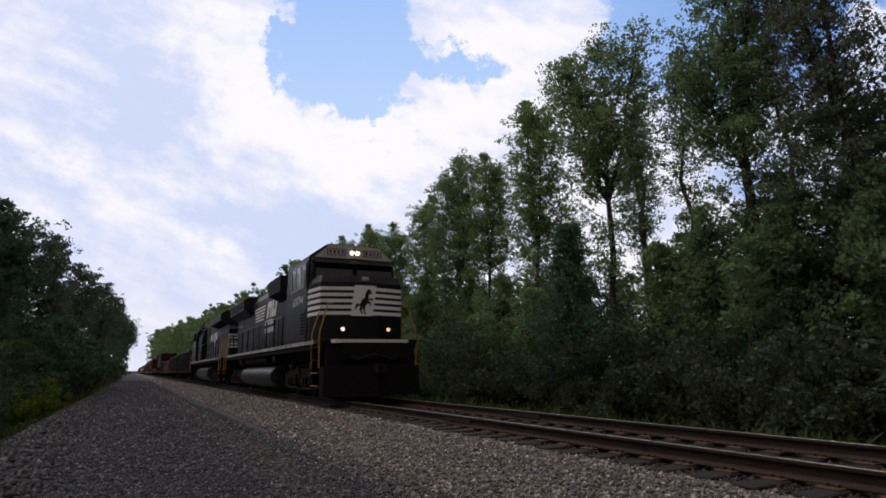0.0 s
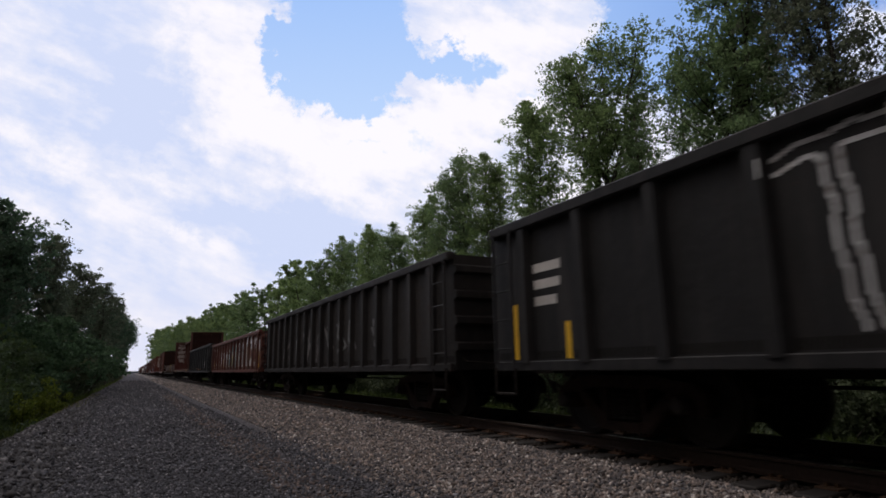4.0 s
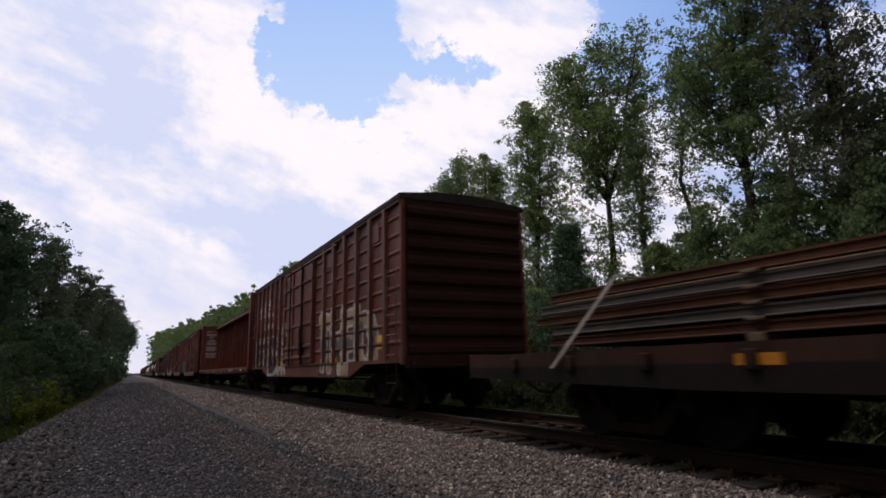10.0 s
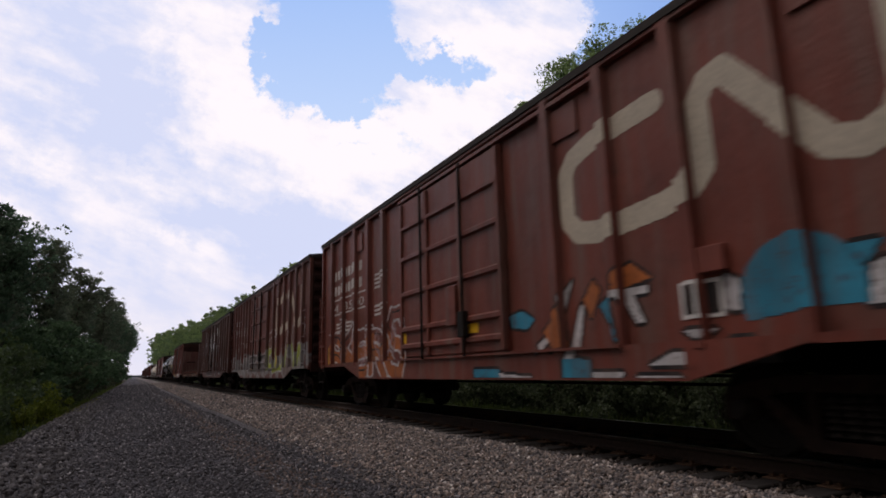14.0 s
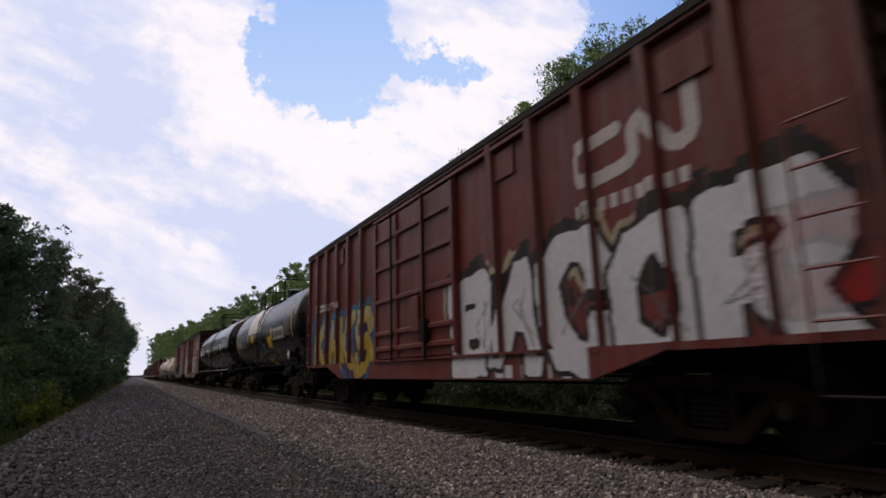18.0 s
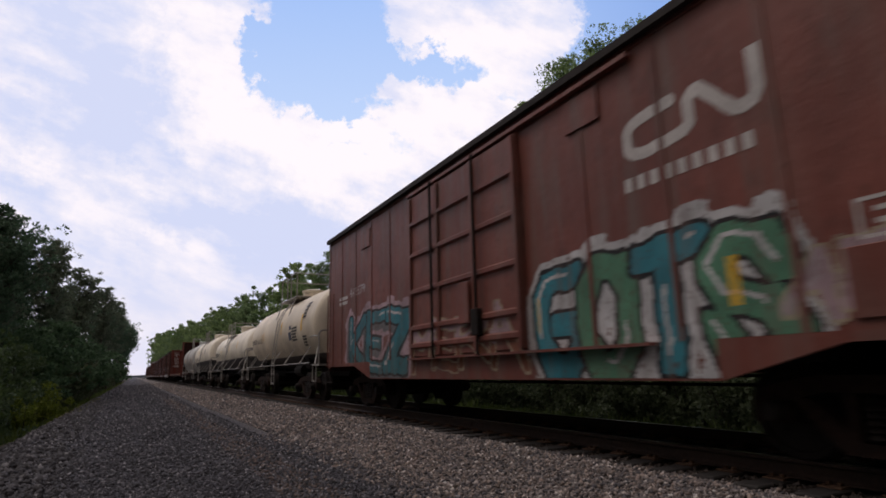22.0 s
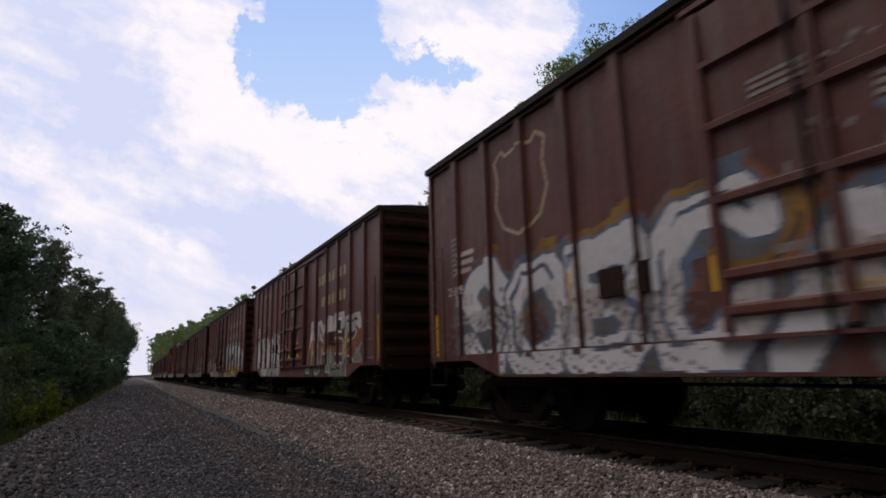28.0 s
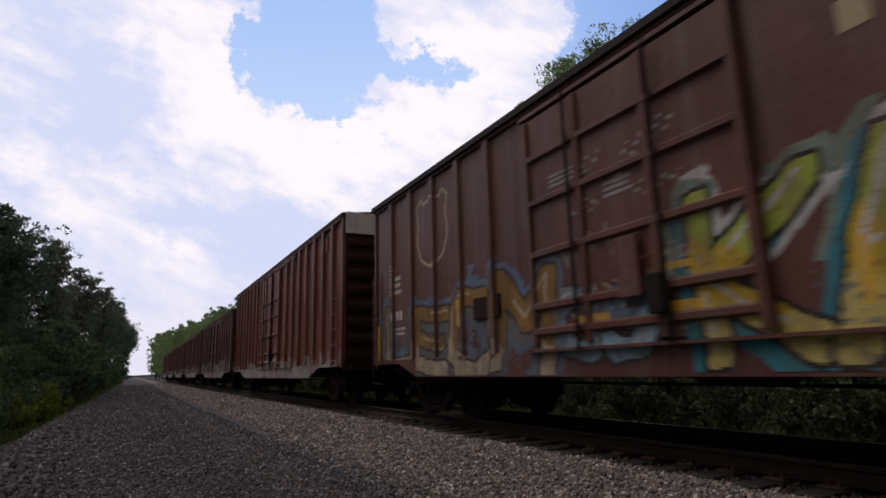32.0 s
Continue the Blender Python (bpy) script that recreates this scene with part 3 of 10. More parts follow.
# ---- track ----
def make_track():
    track = thing("railway_track", "straight single railway track on wooden ties in ballast", "railway track", "", "structure")
    prof = [(-0.07, -0.165), (0.07, -0.165), (0.07, -0.155), (0.02, -0.14), (0.009, -0.125), (0.009, -0.045), (0.036, -0.034), (0.037, -0.008), (0.03, -0.002),
            (-0.03, -0.002), (-0.037, -0.008), (-0.036, -0.034), (-0.009, -0.045), (-0.009, -0.125), (-0.02, -0.14), (-0.07, -0.155)]
    for x in (NEAR_RAIL, NEAR_RAIL + 1.511):
        g = Geo()
        for a, b in ((-700, -40), (-40, 60), (60, 1500)):
            g.prism([(x + p, q) for p, q in prof], 1, a, b)
        rail = part("rail", g, M_RAIL, track, "rust-brown steel rail")
        h = Geo().prism([(x - 0.029, -0.003), (x + 0.029, -0.003), (x + 0.026, 0.0), (x - 0.026, 0.0)], 1, -700, 1500)
        part("running_surface", h, M_HEAD, rail, "polished running surface")
        for y in (9.6, 21.5):
            part("joint_bar", Geo().cbox(x - 0.03, x + 0.03, y - 0.45, y + 0.45, -0.12, -0.045, 0.006), M_RAIL, rail)
    rng = random.Random(3)
    tie_mesh = [mesh_of("tie", Geo().cbox(-1.3, 1.3, -0.115, 0.115, -0.14, 0.0, 0.012), M_TIE) for _ in range(2)]
    plate_mesh = mesh_of("tie_plate", Geo().cbox(-0.18, 0.18, -0.1, 0.1, 0, 0.018, 0.004).box(-0.115, -0.075, -0.06, -0.03, 0.018, 0.045).box(0.075, 0.115, 0.03, 0.06, 0.018, 0.045)
                         .box(-0.115, -0.075, 0.03, 0.06, 0.018, 0.045), M_PLATE)
    far = Geo()
    k, y = 0, 0.6
    while y < 420:
        if y < 110:
            ob = new("tie", tie_mesh[k % 2])
            ob.parent = track
            ob.matrix_basis = pose(TRACK_X + rng.uniform(-0.06, 0.06), y + rng.uniform(-0.02, 0.02), -0.183, 0, rng.uniform(-0.3, 0.3), rng.uniform(-1.6, 1.6))
            if y < 30:
                for x in (NEAR_RAIL, NEAR_RAIL + 1.511):
                    p = new("tie_plate", plate_mesh)
                    p.parent = track
                    p.matrix_basis = pose(x, y, -0.183)
        else:
            far.box(TRACK_X - 1.3, TRACK_X + 1.3, y - 0.11, y + 0.11, -0.32, -0.18)
        y += 0.49
        k += 1
    y = 0.11
    while y > -500:
        far.box(TRACK_X - 1.3, TRACK_X + 1.3, y - 0.11, y + 0.11, -0.32, -0.18)
        y -= 0.49
    tagged(part("far_ties", far, M_TIE, track), "", "", "", "stuff")
    return track


make_track()


# ---- trees ----
def leaf_cloud(rng, centres, radii, per, size, flat=0.75):
    """Leaves as four-cornered blades round the centres, each turned at random."""
    n = len(centres) * per
    c = np.repeat(np.array(centres), per, 0)
    r = np.repeat(np.array(radii), per)[:, None]
    d = rng.normal(0, 1, (n, 3))
    d /= np.linalg.norm(d, axis=1, keepdims=True)
    p = c + d * r * rng.uniform(0.25, 1.0, (n, 1)) ** 0.6 * np.array([1, 1, flat])
    a = rng.normal(0, 1, (n, 3))
    a[:, 2] -= 0.35
    a /= np.linalg.norm(a, axis=1, keepdims=True)
    b = np.cross(a, rng.normal(0, 1, (n, 3)))
    b /= np.linalg.norm(b, axis=1, keepdims=True) + 1e-9
    s = size * rng.uniform(0.6, 1.35, (n, 1))
    quad = np.stack([p - a * s * 0.6, p + b * s * 0.36, p + a * s * 0.6, p - b * s * 0.36], 1)
    return quad


def quads_mesh(name, quads, material):
    n = len(quads)
    me = bpy.data.meshes.new(name)
    me.vertices.add(4 * n)
    me.vertices.foreach_set("co", quads.reshape(-1))
    me.loops.add(4 * n)
    me.loops.foreach_set("vertex_index", np.arange(4 * n, dtype=np.int32))
    me.polygons.add(n)
    me.polygons.foreach_set("loop_start", np.arange(0, 4 * n, 4, dtype=np.int32))
    me.update(calc_edges=True)
    me.materials.append(material)
    return me


def make_tree(name, label, seed, height, spread, bare, leaves, size, material, bark, lean=0.03, limbs=26, group="trackside trees"):
    """A tree at the origin: tapered trunk with limbs and twigs, leaves in clumps round the twigs."""
    rng = np.random.default_rng(seed)
    g = Geo()
    trunk = [Vector((0, 0, 0))]
    steps = 9
    dx, dy = rng.normal(0, lean, 2)
    for i in range(1, steps + 1):
        trunk.append(Vector((dx * i + rng.normal(0, 0.09), dy * i + rng.normal(0, 0.09), height * 0.97 * i / steps)))
    r0 = 0.011 * height + 0.03
    for i in range(steps):
        g.cyl(trunk[i], trunk[i + 1], r0 * (1 - i / steps) + 0.012, 8, r0 * (1 - (i + 1) / steps) + 0.012)
    centres, radii = [], []
    for k in range(limbs):
        f = bare + (0.985 - bare) * (k + rng.uniform(0, 1)) / limbs
        i = min(int(f * steps), steps - 1)
        base = trunk[i].lerp(trunk[i + 1], f * steps - i)
        u = (f - bare) / (1 - bare)
        reach = spread * (0.35 + 0.65 * math.sin(math.pi * min(1, 0.2 + 0.72 * u)) ** 0.7) * rng.uniform(0.45, 1.1)
        az = k * 2.4 + rng.normal(0, 0.4)
        rise = rng.uniform(0.7, 1.5) * reach * (1 - 0.45 * u)
        tip = base + Vector((math.cos(az) * reach, math.sin(az) * reach, rise))
        mid = base.lerp(tip, 0.5) + Vector((math.cos(az) * 0.12 * reach, math.sin(az) * 0.12 * reach, -0.1 * reach))
        lr = 0.008 + 0.009 * reach
        g.cyl(base, mid, lr, 5, lr * 0.65)
        g.cyl(mid, tip, lr * 0.65, 5, 0.005)
        for q in range(8):
            c = base.lerp(tip, 0.2 + 0.115 * q) + Vector(rng.normal(0, 0.13 * reach + 0.06, 3))
            if q % 2:
                g.cyl(mid.lerp(tip, 0.12 * q), c, 0.006, 3, 0.003)
            centres.append(tuple(c))
            radii.append(rng.uniform(0.2, 0.48) * (0.5 + 0.22 * spread))
    top = height / (max(c[2] for c in centres) + 0.2)
    g.v = [(p[0], p[1], p[2] * top) for p in g.v]
    centres = [(p[0], p[1], p[2] * top) for p in centres]
    per = max(4, leaves // len(centres))
    tree = thing(name, label, "tree", group)
    part("trunk", g, bark, tree, "", True)
    ob = new("crown", quads_mesh("crown", leaf_cloud(rng, centres, radii, per, size), material))
    ob.parent = tree
    return tree


def make_ash(label, seed, height, outline, leaders, limbs, leaves, size, material, bark, girth=0.17, name="tree", group="trackside trees"):
    """A tree at the origin whose crown fills an outline: (share of the height, radius) pairs. leaders: (share of the height where it parts from
    the trunk, x and y of its tip, share of the height of its tip), the first being the trunk itself."""
    rng = np.random.default_rng(seed)
    fs, rs = [p[0] for p in outline], [p[1] for p in outline]
    g = Geo()
    stems = []
    for k, (part_at, tx, ty, up) in enumerate(leaders):
        n = 10
        pts = []
        for i in range(n + 1):
            f = part_at + (up - part_at) * i / n if k else up * i / n
            w = (i / n) ** 0.8
            if k == 0:
                p = Vector((tx * w, ty * w, height * f))
            else:
                root = stems[0][min(10, max(0, round(10 * part_at / leaders[0][3])))]
                p = Vector((root.x + (tx - root.x) * w, root.y + (ty - root.y) * w, height * f))
            pts.append(p + Vector((*rng.normal(0, 0.05 if 0 < i else 0.0, 2), 0)))
        r = girth if k == 0 else girth * 0.5
        for i in range(n):
            g.cyl(pts[i], pts[i + 1], r * (1 - i / n) + 0.014, 8, r * (1 - (i + 1) / n) + 0.014)
        stems.append(pts)
    centres, radii = [], []
    low = fs[0]
    for k in range(limbs):
        stem = stems[k % len(stems)]
        lo = max(low, stem[0].z / height)
        hi = stem[-1].z / height
        f = lo + (hi * 0.99 - lo) * ((k // len(stems)) + rng.uniform(0, 1)) / max(1, math.ceil(limbs / len(stems)))
        t = min(9.99, max(0.0, (f * height - stem[0].z) / (stem[-1].z - stem[0].z) * 10))
        base = stem[int(t)].lerp(stem[int(t) + 1], t - int(t))
        reach = float(np.interp(f + 0.03, fs, rs)) * rng.uniform(0.55, 1.05) / (1 if len(stems) == 1 else 1.25)
        az = k * 2.4 + rng.normal(0, 0.5)
        rise = reach * rng.uniform(0.45, 1.05) * (1.15 - 0.4 * f)
        tip = base + Vector((math.cos(az) * reach, math.sin(az) * reach, min(rise, height - base.z)))
        mid = base.lerp(tip, 0.5) + Vector((0, 0, -0.08 * reach))
        lr = 0.008 + 0.01 * reach
        g.cyl(base, mid, lr, 5, lr * 0.65)
        g.cyl(mid, tip, lr * 0.65, 5, 0.006)
        for q in range(9):
            c = base.lerp(tip, 0.25 + 0.095 * q) + Vector(rng.normal(0, 0.12 * reach + 0.1, 3))
            if q % 2:
                g.cyl(mid.lerp(tip, 0.1 * q), c, 0.006, 3, 0.003)
            centres.append((c.x, c.y, min(c.z, height - 0.15)))
            radii.append(rng.uniform(0.2, 0.44) * (0.55 + 0.14 * max(rs)))
    tree = thing(name, label, "tree", group)
    part("trunk", g, bark, tree, "", True)
    ob = new("crown", quads_mesh("crown", leaf_cloud(rng, centres, radii, max(4, leaves // len(centres)), size, 0.62), material))
    ob.parent = tree
    return tree


def make_vine_mound(label, seed, size, leaves, leaf, material):
    """Shrubs overgrown by creepers: a lumpy domed mass whose leaves lie in overlapping layers on its skin."""
    rng = np.random.default_rng(seed)
    lumps = [Vector((0, 0, 0.45 * size[2]))] + [Vector((rng.normal(0, 0.42 * size[0]), rng.normal(0, 0.42 * size[1]), size[2] * rng.uniform(0.25, 0.72))) for _ in range(15)]
    centres, radii = [], []
    for c in lumps:
        for _ in range(30):
            d = Vector(rng.normal(0, 1, 3)).normalized()
            d.z = abs(d.z) - 0.25
            r = rng.uniform(0.85, 1.0)
            centres.append((c.x + d.x * r * 0.55 * size[0], c.y + d.y * r * 0.45 * size[1], max(0.1, c.z + d.z * r * 0.4 * size[2])))
            radii.append(0.42)
    g = Geo()
    for c in lumps:
        g.cyl((c.x * 0.4, c.y * 0.4, -0.2), tuple(c), 0.05, 6, 0.015)
    ob = thing("vine_thicket", label, "shrub", "roadside shrubs")
    part("branchwork", g, M_BARK_DARK, ob)
    fo = new("foliage", quads_mesh("foliage", leaf_cloud(rng, centres, radii, leaves // len(centres), leaf, 0.5), material))
    fo.parent = ob
    return ob


def make_shrub(name, label, seed, height, spread, leaves, size, material, group="trackside shrubs", stems=7):
    rng = np.random.default_rng(seed)
    g = Geo()
    centres, radii = [], []
    for k in range(stems):
        az = k * 2.4 + rng.normal(0, 0.3)
        reach = spread * rng.uniform(0.2, 0.95)
        h = height * rng.uniform(0.55, 1.0) * (1 - 0.35 * reach / spread)
        tip = Vector((math.cos(az) * reach, math.sin(az) * reach, h))
        g.cyl((0.1 * math.cos(az), 0.1 * math.sin(az), -0.1), tip, 0.025, 5, 0.006)
        for q in range(7):
            f = 0.12 + 0.145 * q
            centres.append(tuple(Vector((0, 0, 0)).lerp(tip, f) + Vector(rng.normal(0, 0.17 * spread, 3)) + Vector((0, 0, 0.05))))
            radii.append(rng.uniform(0.3, 0.55) * (0.35 + 0.3 * spread))
    shrub = thing(name, label, "shrub", group)
    part("branchwork", g, M_BARK_DARK, shrub)
    ob = new("foliage", quads_mesh("foliage", leaf_cloud(rng, centres, radii, leaves // len(centres), size, 0.9), material))
    ob.parent = shrub
    return shrub


def plant(base, x, y, rz, scale=1.0, first=[]):
    """Puts a copy of a grown plant on the ground; the first call for each takes the plant itself."""
    m = pose(x, y, ground_z(x) - 0.03, 0, 0, rz) @ Matrix.Diagonal((scale, scale, scale, 1))
    if base not in first:
        first.append(base)
        base.matrix_basis = m
        return base
    ob = copy_thing(base, m)
    ob.scale = (scale, scale, scale)
    return ob


TALL = "tall slender deciduous tree with an open green crown behind the track"
tall = [make_tree("tree", TALL, 13, 14.0, 1.6, 0.2, 19000, 0.084, M_LEAF, M_BARK, 0.03, 50),
        make_tree("tree", TALL, 14, 14.0, 1.1, 0.5, 7000, 0.082, M_LEAF_B, M_BARK, 0.05, 30)]
far_tree = [make_tree("tree", "green deciduous tree in the far lineside wood", 21, 13, 2.9, 0.1, 6000, 0.24, M_LEAF, M_BARK_DARK, 0.03, 22, "far lineside trees"),
            make_tree("tree", "green deciduous tree in the far lineside wood", 22, 13, 3.2, 0.08, 6000, 0.25, M_LEAF_B, M_BARK_DARK, 0.03, 22, "far lineside trees")]
back_tree = make_tree("tree", "shaded deciduous tree deep in the lineside wood", 23, 11, 2.6, 0.06, 5200, 0.2, M_LEAF_B, M_BARK_DARK, 0.03, 26, "trees deep in the wood")
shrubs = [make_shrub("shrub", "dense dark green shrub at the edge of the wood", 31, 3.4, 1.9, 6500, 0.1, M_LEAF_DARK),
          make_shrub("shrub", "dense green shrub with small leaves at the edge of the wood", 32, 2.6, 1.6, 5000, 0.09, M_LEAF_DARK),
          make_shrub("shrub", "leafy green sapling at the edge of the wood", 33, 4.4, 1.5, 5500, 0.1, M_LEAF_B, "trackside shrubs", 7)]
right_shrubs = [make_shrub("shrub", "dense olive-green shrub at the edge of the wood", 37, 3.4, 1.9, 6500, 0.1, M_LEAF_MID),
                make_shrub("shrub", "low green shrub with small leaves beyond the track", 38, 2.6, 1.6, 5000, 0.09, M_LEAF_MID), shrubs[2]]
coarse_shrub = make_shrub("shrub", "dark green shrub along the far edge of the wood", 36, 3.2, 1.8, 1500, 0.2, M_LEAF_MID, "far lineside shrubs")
bright_shrub = make_shrub("shrub", "small yellow-green bush in the roadside ditch", 35, 1.5, 0.9, 1500, 0.1, M_LEAF_BRIGHT, "roadside shrubs", 5)

# the wood beyond the track: which tree, x, y, turn, scale
ASH = "tall ash tree with a full green crown beyond the track"
plant(make_ash("tall forked ash tree with a broad leafy crown", 51, 14.8, [(0.3, 0.5), (0.46, 1.4), (0.62, 2.2), (0.8, 2.3), (0.93, 1.3), (1.0, 0.5)],
               [(0, 0.2, -0.2, 1.0), (0.54, 0.3, 1.9, 0.93), (0.54, 0.1, -2.2, 0.93), (0.6, -0.6, 0.9, 0.97)], 150, 30000, 0.1, M_LEAF, M_BARK_DARK, 0.16), 15.5, 16.0, 0)
plant(make_ash("very tall ash tree with a dense crown and dark trunk", 52, 17.5, [(0.3, 1.2), (0.42, 2.1), (0.6, 2.2), (0.68, 1.9), (0.77, 1.3), (1.0, 0.8)],
               [(0, 0.1, 0.3, 1.0), (0.42, 0.2, 1.6, 0.66), (0.5, 0.0, -1.0, 0.86)], 150, 38000, 0.092, M_LEAF_B, M_BARK_DARK, 0.2), 15.5, 10.0, 0)
plant(make_ash("tall thin-leaved grey-green tree with an open crown", 53, 16.0, [(0.28, 0.7), (0.45, 1.7), (0.7, 2.0), (1.0, 0.5)],
               [(0, 0.0, 0.2, 1.0), (0.45, 0.1, 1.1, 0.85)], 110, 24000, 0.088, M_LEAF_GREY, M_BARK_DARK, 0.13), 15.5, 7.3, 0)
column = make_ash(ASH, 54, 14.2, [(0.12, 0.9), (0.4, 1.6), (0.65, 2.1), (0.85, 1.7), (1.0, 0.45)], [(0, 0.1, 0.0, 1.0), (0.5, 0.2, -0.7, 0.93)], 110, 24000, 0.1, M_LEAF, M_BARK_DARK, 0.13)
broad = make_ash(ASH, 55, 13.9, [(0.06, 0.9), (0.3, 2.0), (0.6, 2.7), (0.85, 1.9), (1.0, 0.5)], [(0, 0.1, 0.1, 1.0), (0.4, 0.2, 1.3, 0.9), (0.45, 0.1, -1.2, 0.93)], 130, 26000, 0.11, M_LEAF_B, M_BARK_DARK, 0.14)
for base, x, y, rz, k in [(column, 15.5, 20.6, 0, 1.0), (broad, 15.6, 27.6, 0, 1.0), (column, 15.4, 24.2, 90, 0.9), (column, 16.2, 32.2, 200, 0.9), (broad, 15.8, 36.8, 140, 0.86), (column, 15.2, 40.8, 30, 0.9),
                          (broad, 17.6, 5.0, 220, 0.8), (broad, 17.8, 8.4, 40, 0.72), (broad, 17.4, 6.6, 120, 0.7), (broad, 16.4, 44.5, 250, 0.92), (column, 15.6, 48.5, 120, 0.95), (broad, 15.8, 53, 60, 0.95)]:
    plant(base, x, y, rz, k)
for k, x, y, rz, f in [(1, 15.2, 13.5, 160, 0.84), (1, 15.6, 12.7, 20, 0.86), (1, 15.3, 14.0, 250, 0.72), (0, 16.4, 18.3, 250, 0.6), (0, 17.2, 22.6, 120, 0.75), (0, 17.5, 4.6, 300, 0.87), (1, 15.5, 8.7, 200, 0.8), (0, 16.5, 30, 200, 0.8)]:
    plant(tall[k], x, y, rz, f)
# a dark young pine in front of the ashes
plant(make_ash("young blue-green pine with dense drooping branches", 56, 6.8, [(0.02, 2.0), (0.25, 1.9), (0.6, 1.25), (0.85, 0.6), (1.0, 0.2)], [(0, 0.0, 0.0, 1.0)], 130, 22000, 0.085, M_LEAF_PINE, M_BARK_DARK, 0.08, "pine_tree"), 13.2, 15.6, 0)
sapling = make_ash("leafy green ash sapling under the taller trees", 59, 7.2, [(0.05, 1.2), (0.4, 1.7), (0.75, 1.2), (1.0, 0.3)], [(0, 0.1, 0.0, 1.0), (0.3, 0.5, -0.5, 0.85)], 80, 15000, 0.095, M_LEAF_B, M_BARK_DARK, 0.06, "tree", "saplings under the trees")
for x, y, rz, f in [(14.8, 11.4, 0, 0.92), (15.9, 9.4, 90, 1.0), (14.6, 9.0, 200, 0.82), (15.8, 12.9, 20, 0.86), (16.6, 7.6, 140, 1.0), (15.0, 6.6, 60, 0.9), (16.8, 11.0, 250, 0.95), (17.2, 14.2, 120, 0.7), (16.5, 5.2, 30, 1.0),
                    (14.8, 18.3, 300, 0.72), (15.0, 22.4, 80, 0.85), (15.1, 25.8, 10, 0.95), (15.0, 30.4, 170, 1.0), (15.4, 34.6, 45, 1.0), (16.8, 20.0, 110, 0.85), (17.0, 17.4, 0, 0.72)]:
    plant(sapling, x, y, rz, f)
plant(make_ash("young yellow-green birch at the edge of the wood", 57, 5.6, [(0.08, 1.3), (0.4, 1.5), (0.8, 0.9), (1.0, 0.2)], [(0, 0.0, 0.0, 1.0)], 60, 11000, 0.09, M_LEAF, M_BARK, 0.05), 14.4, 12.6, 0)
plant(make_ash("young yellow-green birch at the edge of the wood", 58, 5.0, [(0.08, 1.1), (0.4, 1.4), (0.8, 0.8), (1.0, 0.2)], [(0, 0.0, 0.0, 1.0)], 50, 9000, 0.1, M_LEAF, M_BARK, 0.05), 14.2, 19.0, 0)
wood = random.Random(8)
y = 56.0
while y < 560:
    k = wood.randrange(2)
    plant(far_tree[k], 15.8 + wood.uniform(-0.8, 2.0), y, wood.uniform(0, 360), wood.uniform(0.9, 1.1) * (0.95 + max(0, y - 60) / 300))
    y += 3.6 + y * 0.035
y = 2.0
while y < 62:
    plant(back_tree, wood.uniform(17.2, 19.0), y, wood.uniform(0, 360), wood.uniform(0.4, 0.55) if 10 < y < 20 else wood.uniform(0.52, 0.7))
    y += 2.2
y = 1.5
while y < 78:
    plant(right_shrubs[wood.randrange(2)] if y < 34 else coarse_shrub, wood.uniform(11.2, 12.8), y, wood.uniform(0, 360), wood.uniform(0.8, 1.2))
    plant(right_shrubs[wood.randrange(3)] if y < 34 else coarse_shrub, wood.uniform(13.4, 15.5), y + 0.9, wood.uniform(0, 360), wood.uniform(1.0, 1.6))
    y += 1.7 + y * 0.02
for x, y, s in ((14.2, 17.6, 1.1), (13.8, 21.0, 1.3), (14.2, 24.0, 1.2), (14.6, 28.6, 1.4), (14.0, 9.0, 1.2), (16.0, 10.8, 1.5), (16.0, 19.0, 1.4), (16.4, 22.5, 1.4), (16.0, 26.5, 1.5), (17.5, 9.0, 1.7), (17.5, 12.0, 1.2), (17.6, 4.5, 1.8), (15.8, 6.6, 1.4), (14.6, 34.0, 1.3), (14.5, 40.0, 1.4)):
    plant(shrubs[2], x, y, 77 * y, s)

# the wood beside the service road
LEFT = "broad dark green tree beside the service road"
road_ash = [make_ash(LEFT, 61, 10.0, [(0.1, 1.6), (0.4, 2.5), (0.75, 2.0), (1.0, 0.5)], [(0, 0.2, 0.0, 1.0), (0.4, -0.9, 0.8, 0.9), (0.45, 1.0, -0.6, 0.85)], 90, 17000, 0.13, M_LEAF_LEFT, M_BARK_DARK, 0.13, "tree", "roadside trees"),
            make_ash("slim roadside tree with a thin grey-green crown", 62, 10.0, [(0.3, 0.8), (0.5, 1.7), (0.8, 1.5), (1.0, 0.4)], [(0, 0.1, 0.2, 1.0), (0.5, -0.6, 0.5, 0.92)], 60, 9000, 0.13, M_LEAF_LEFT2, M_BARK_DARK, 0.09, "tree", "roadside trees")]
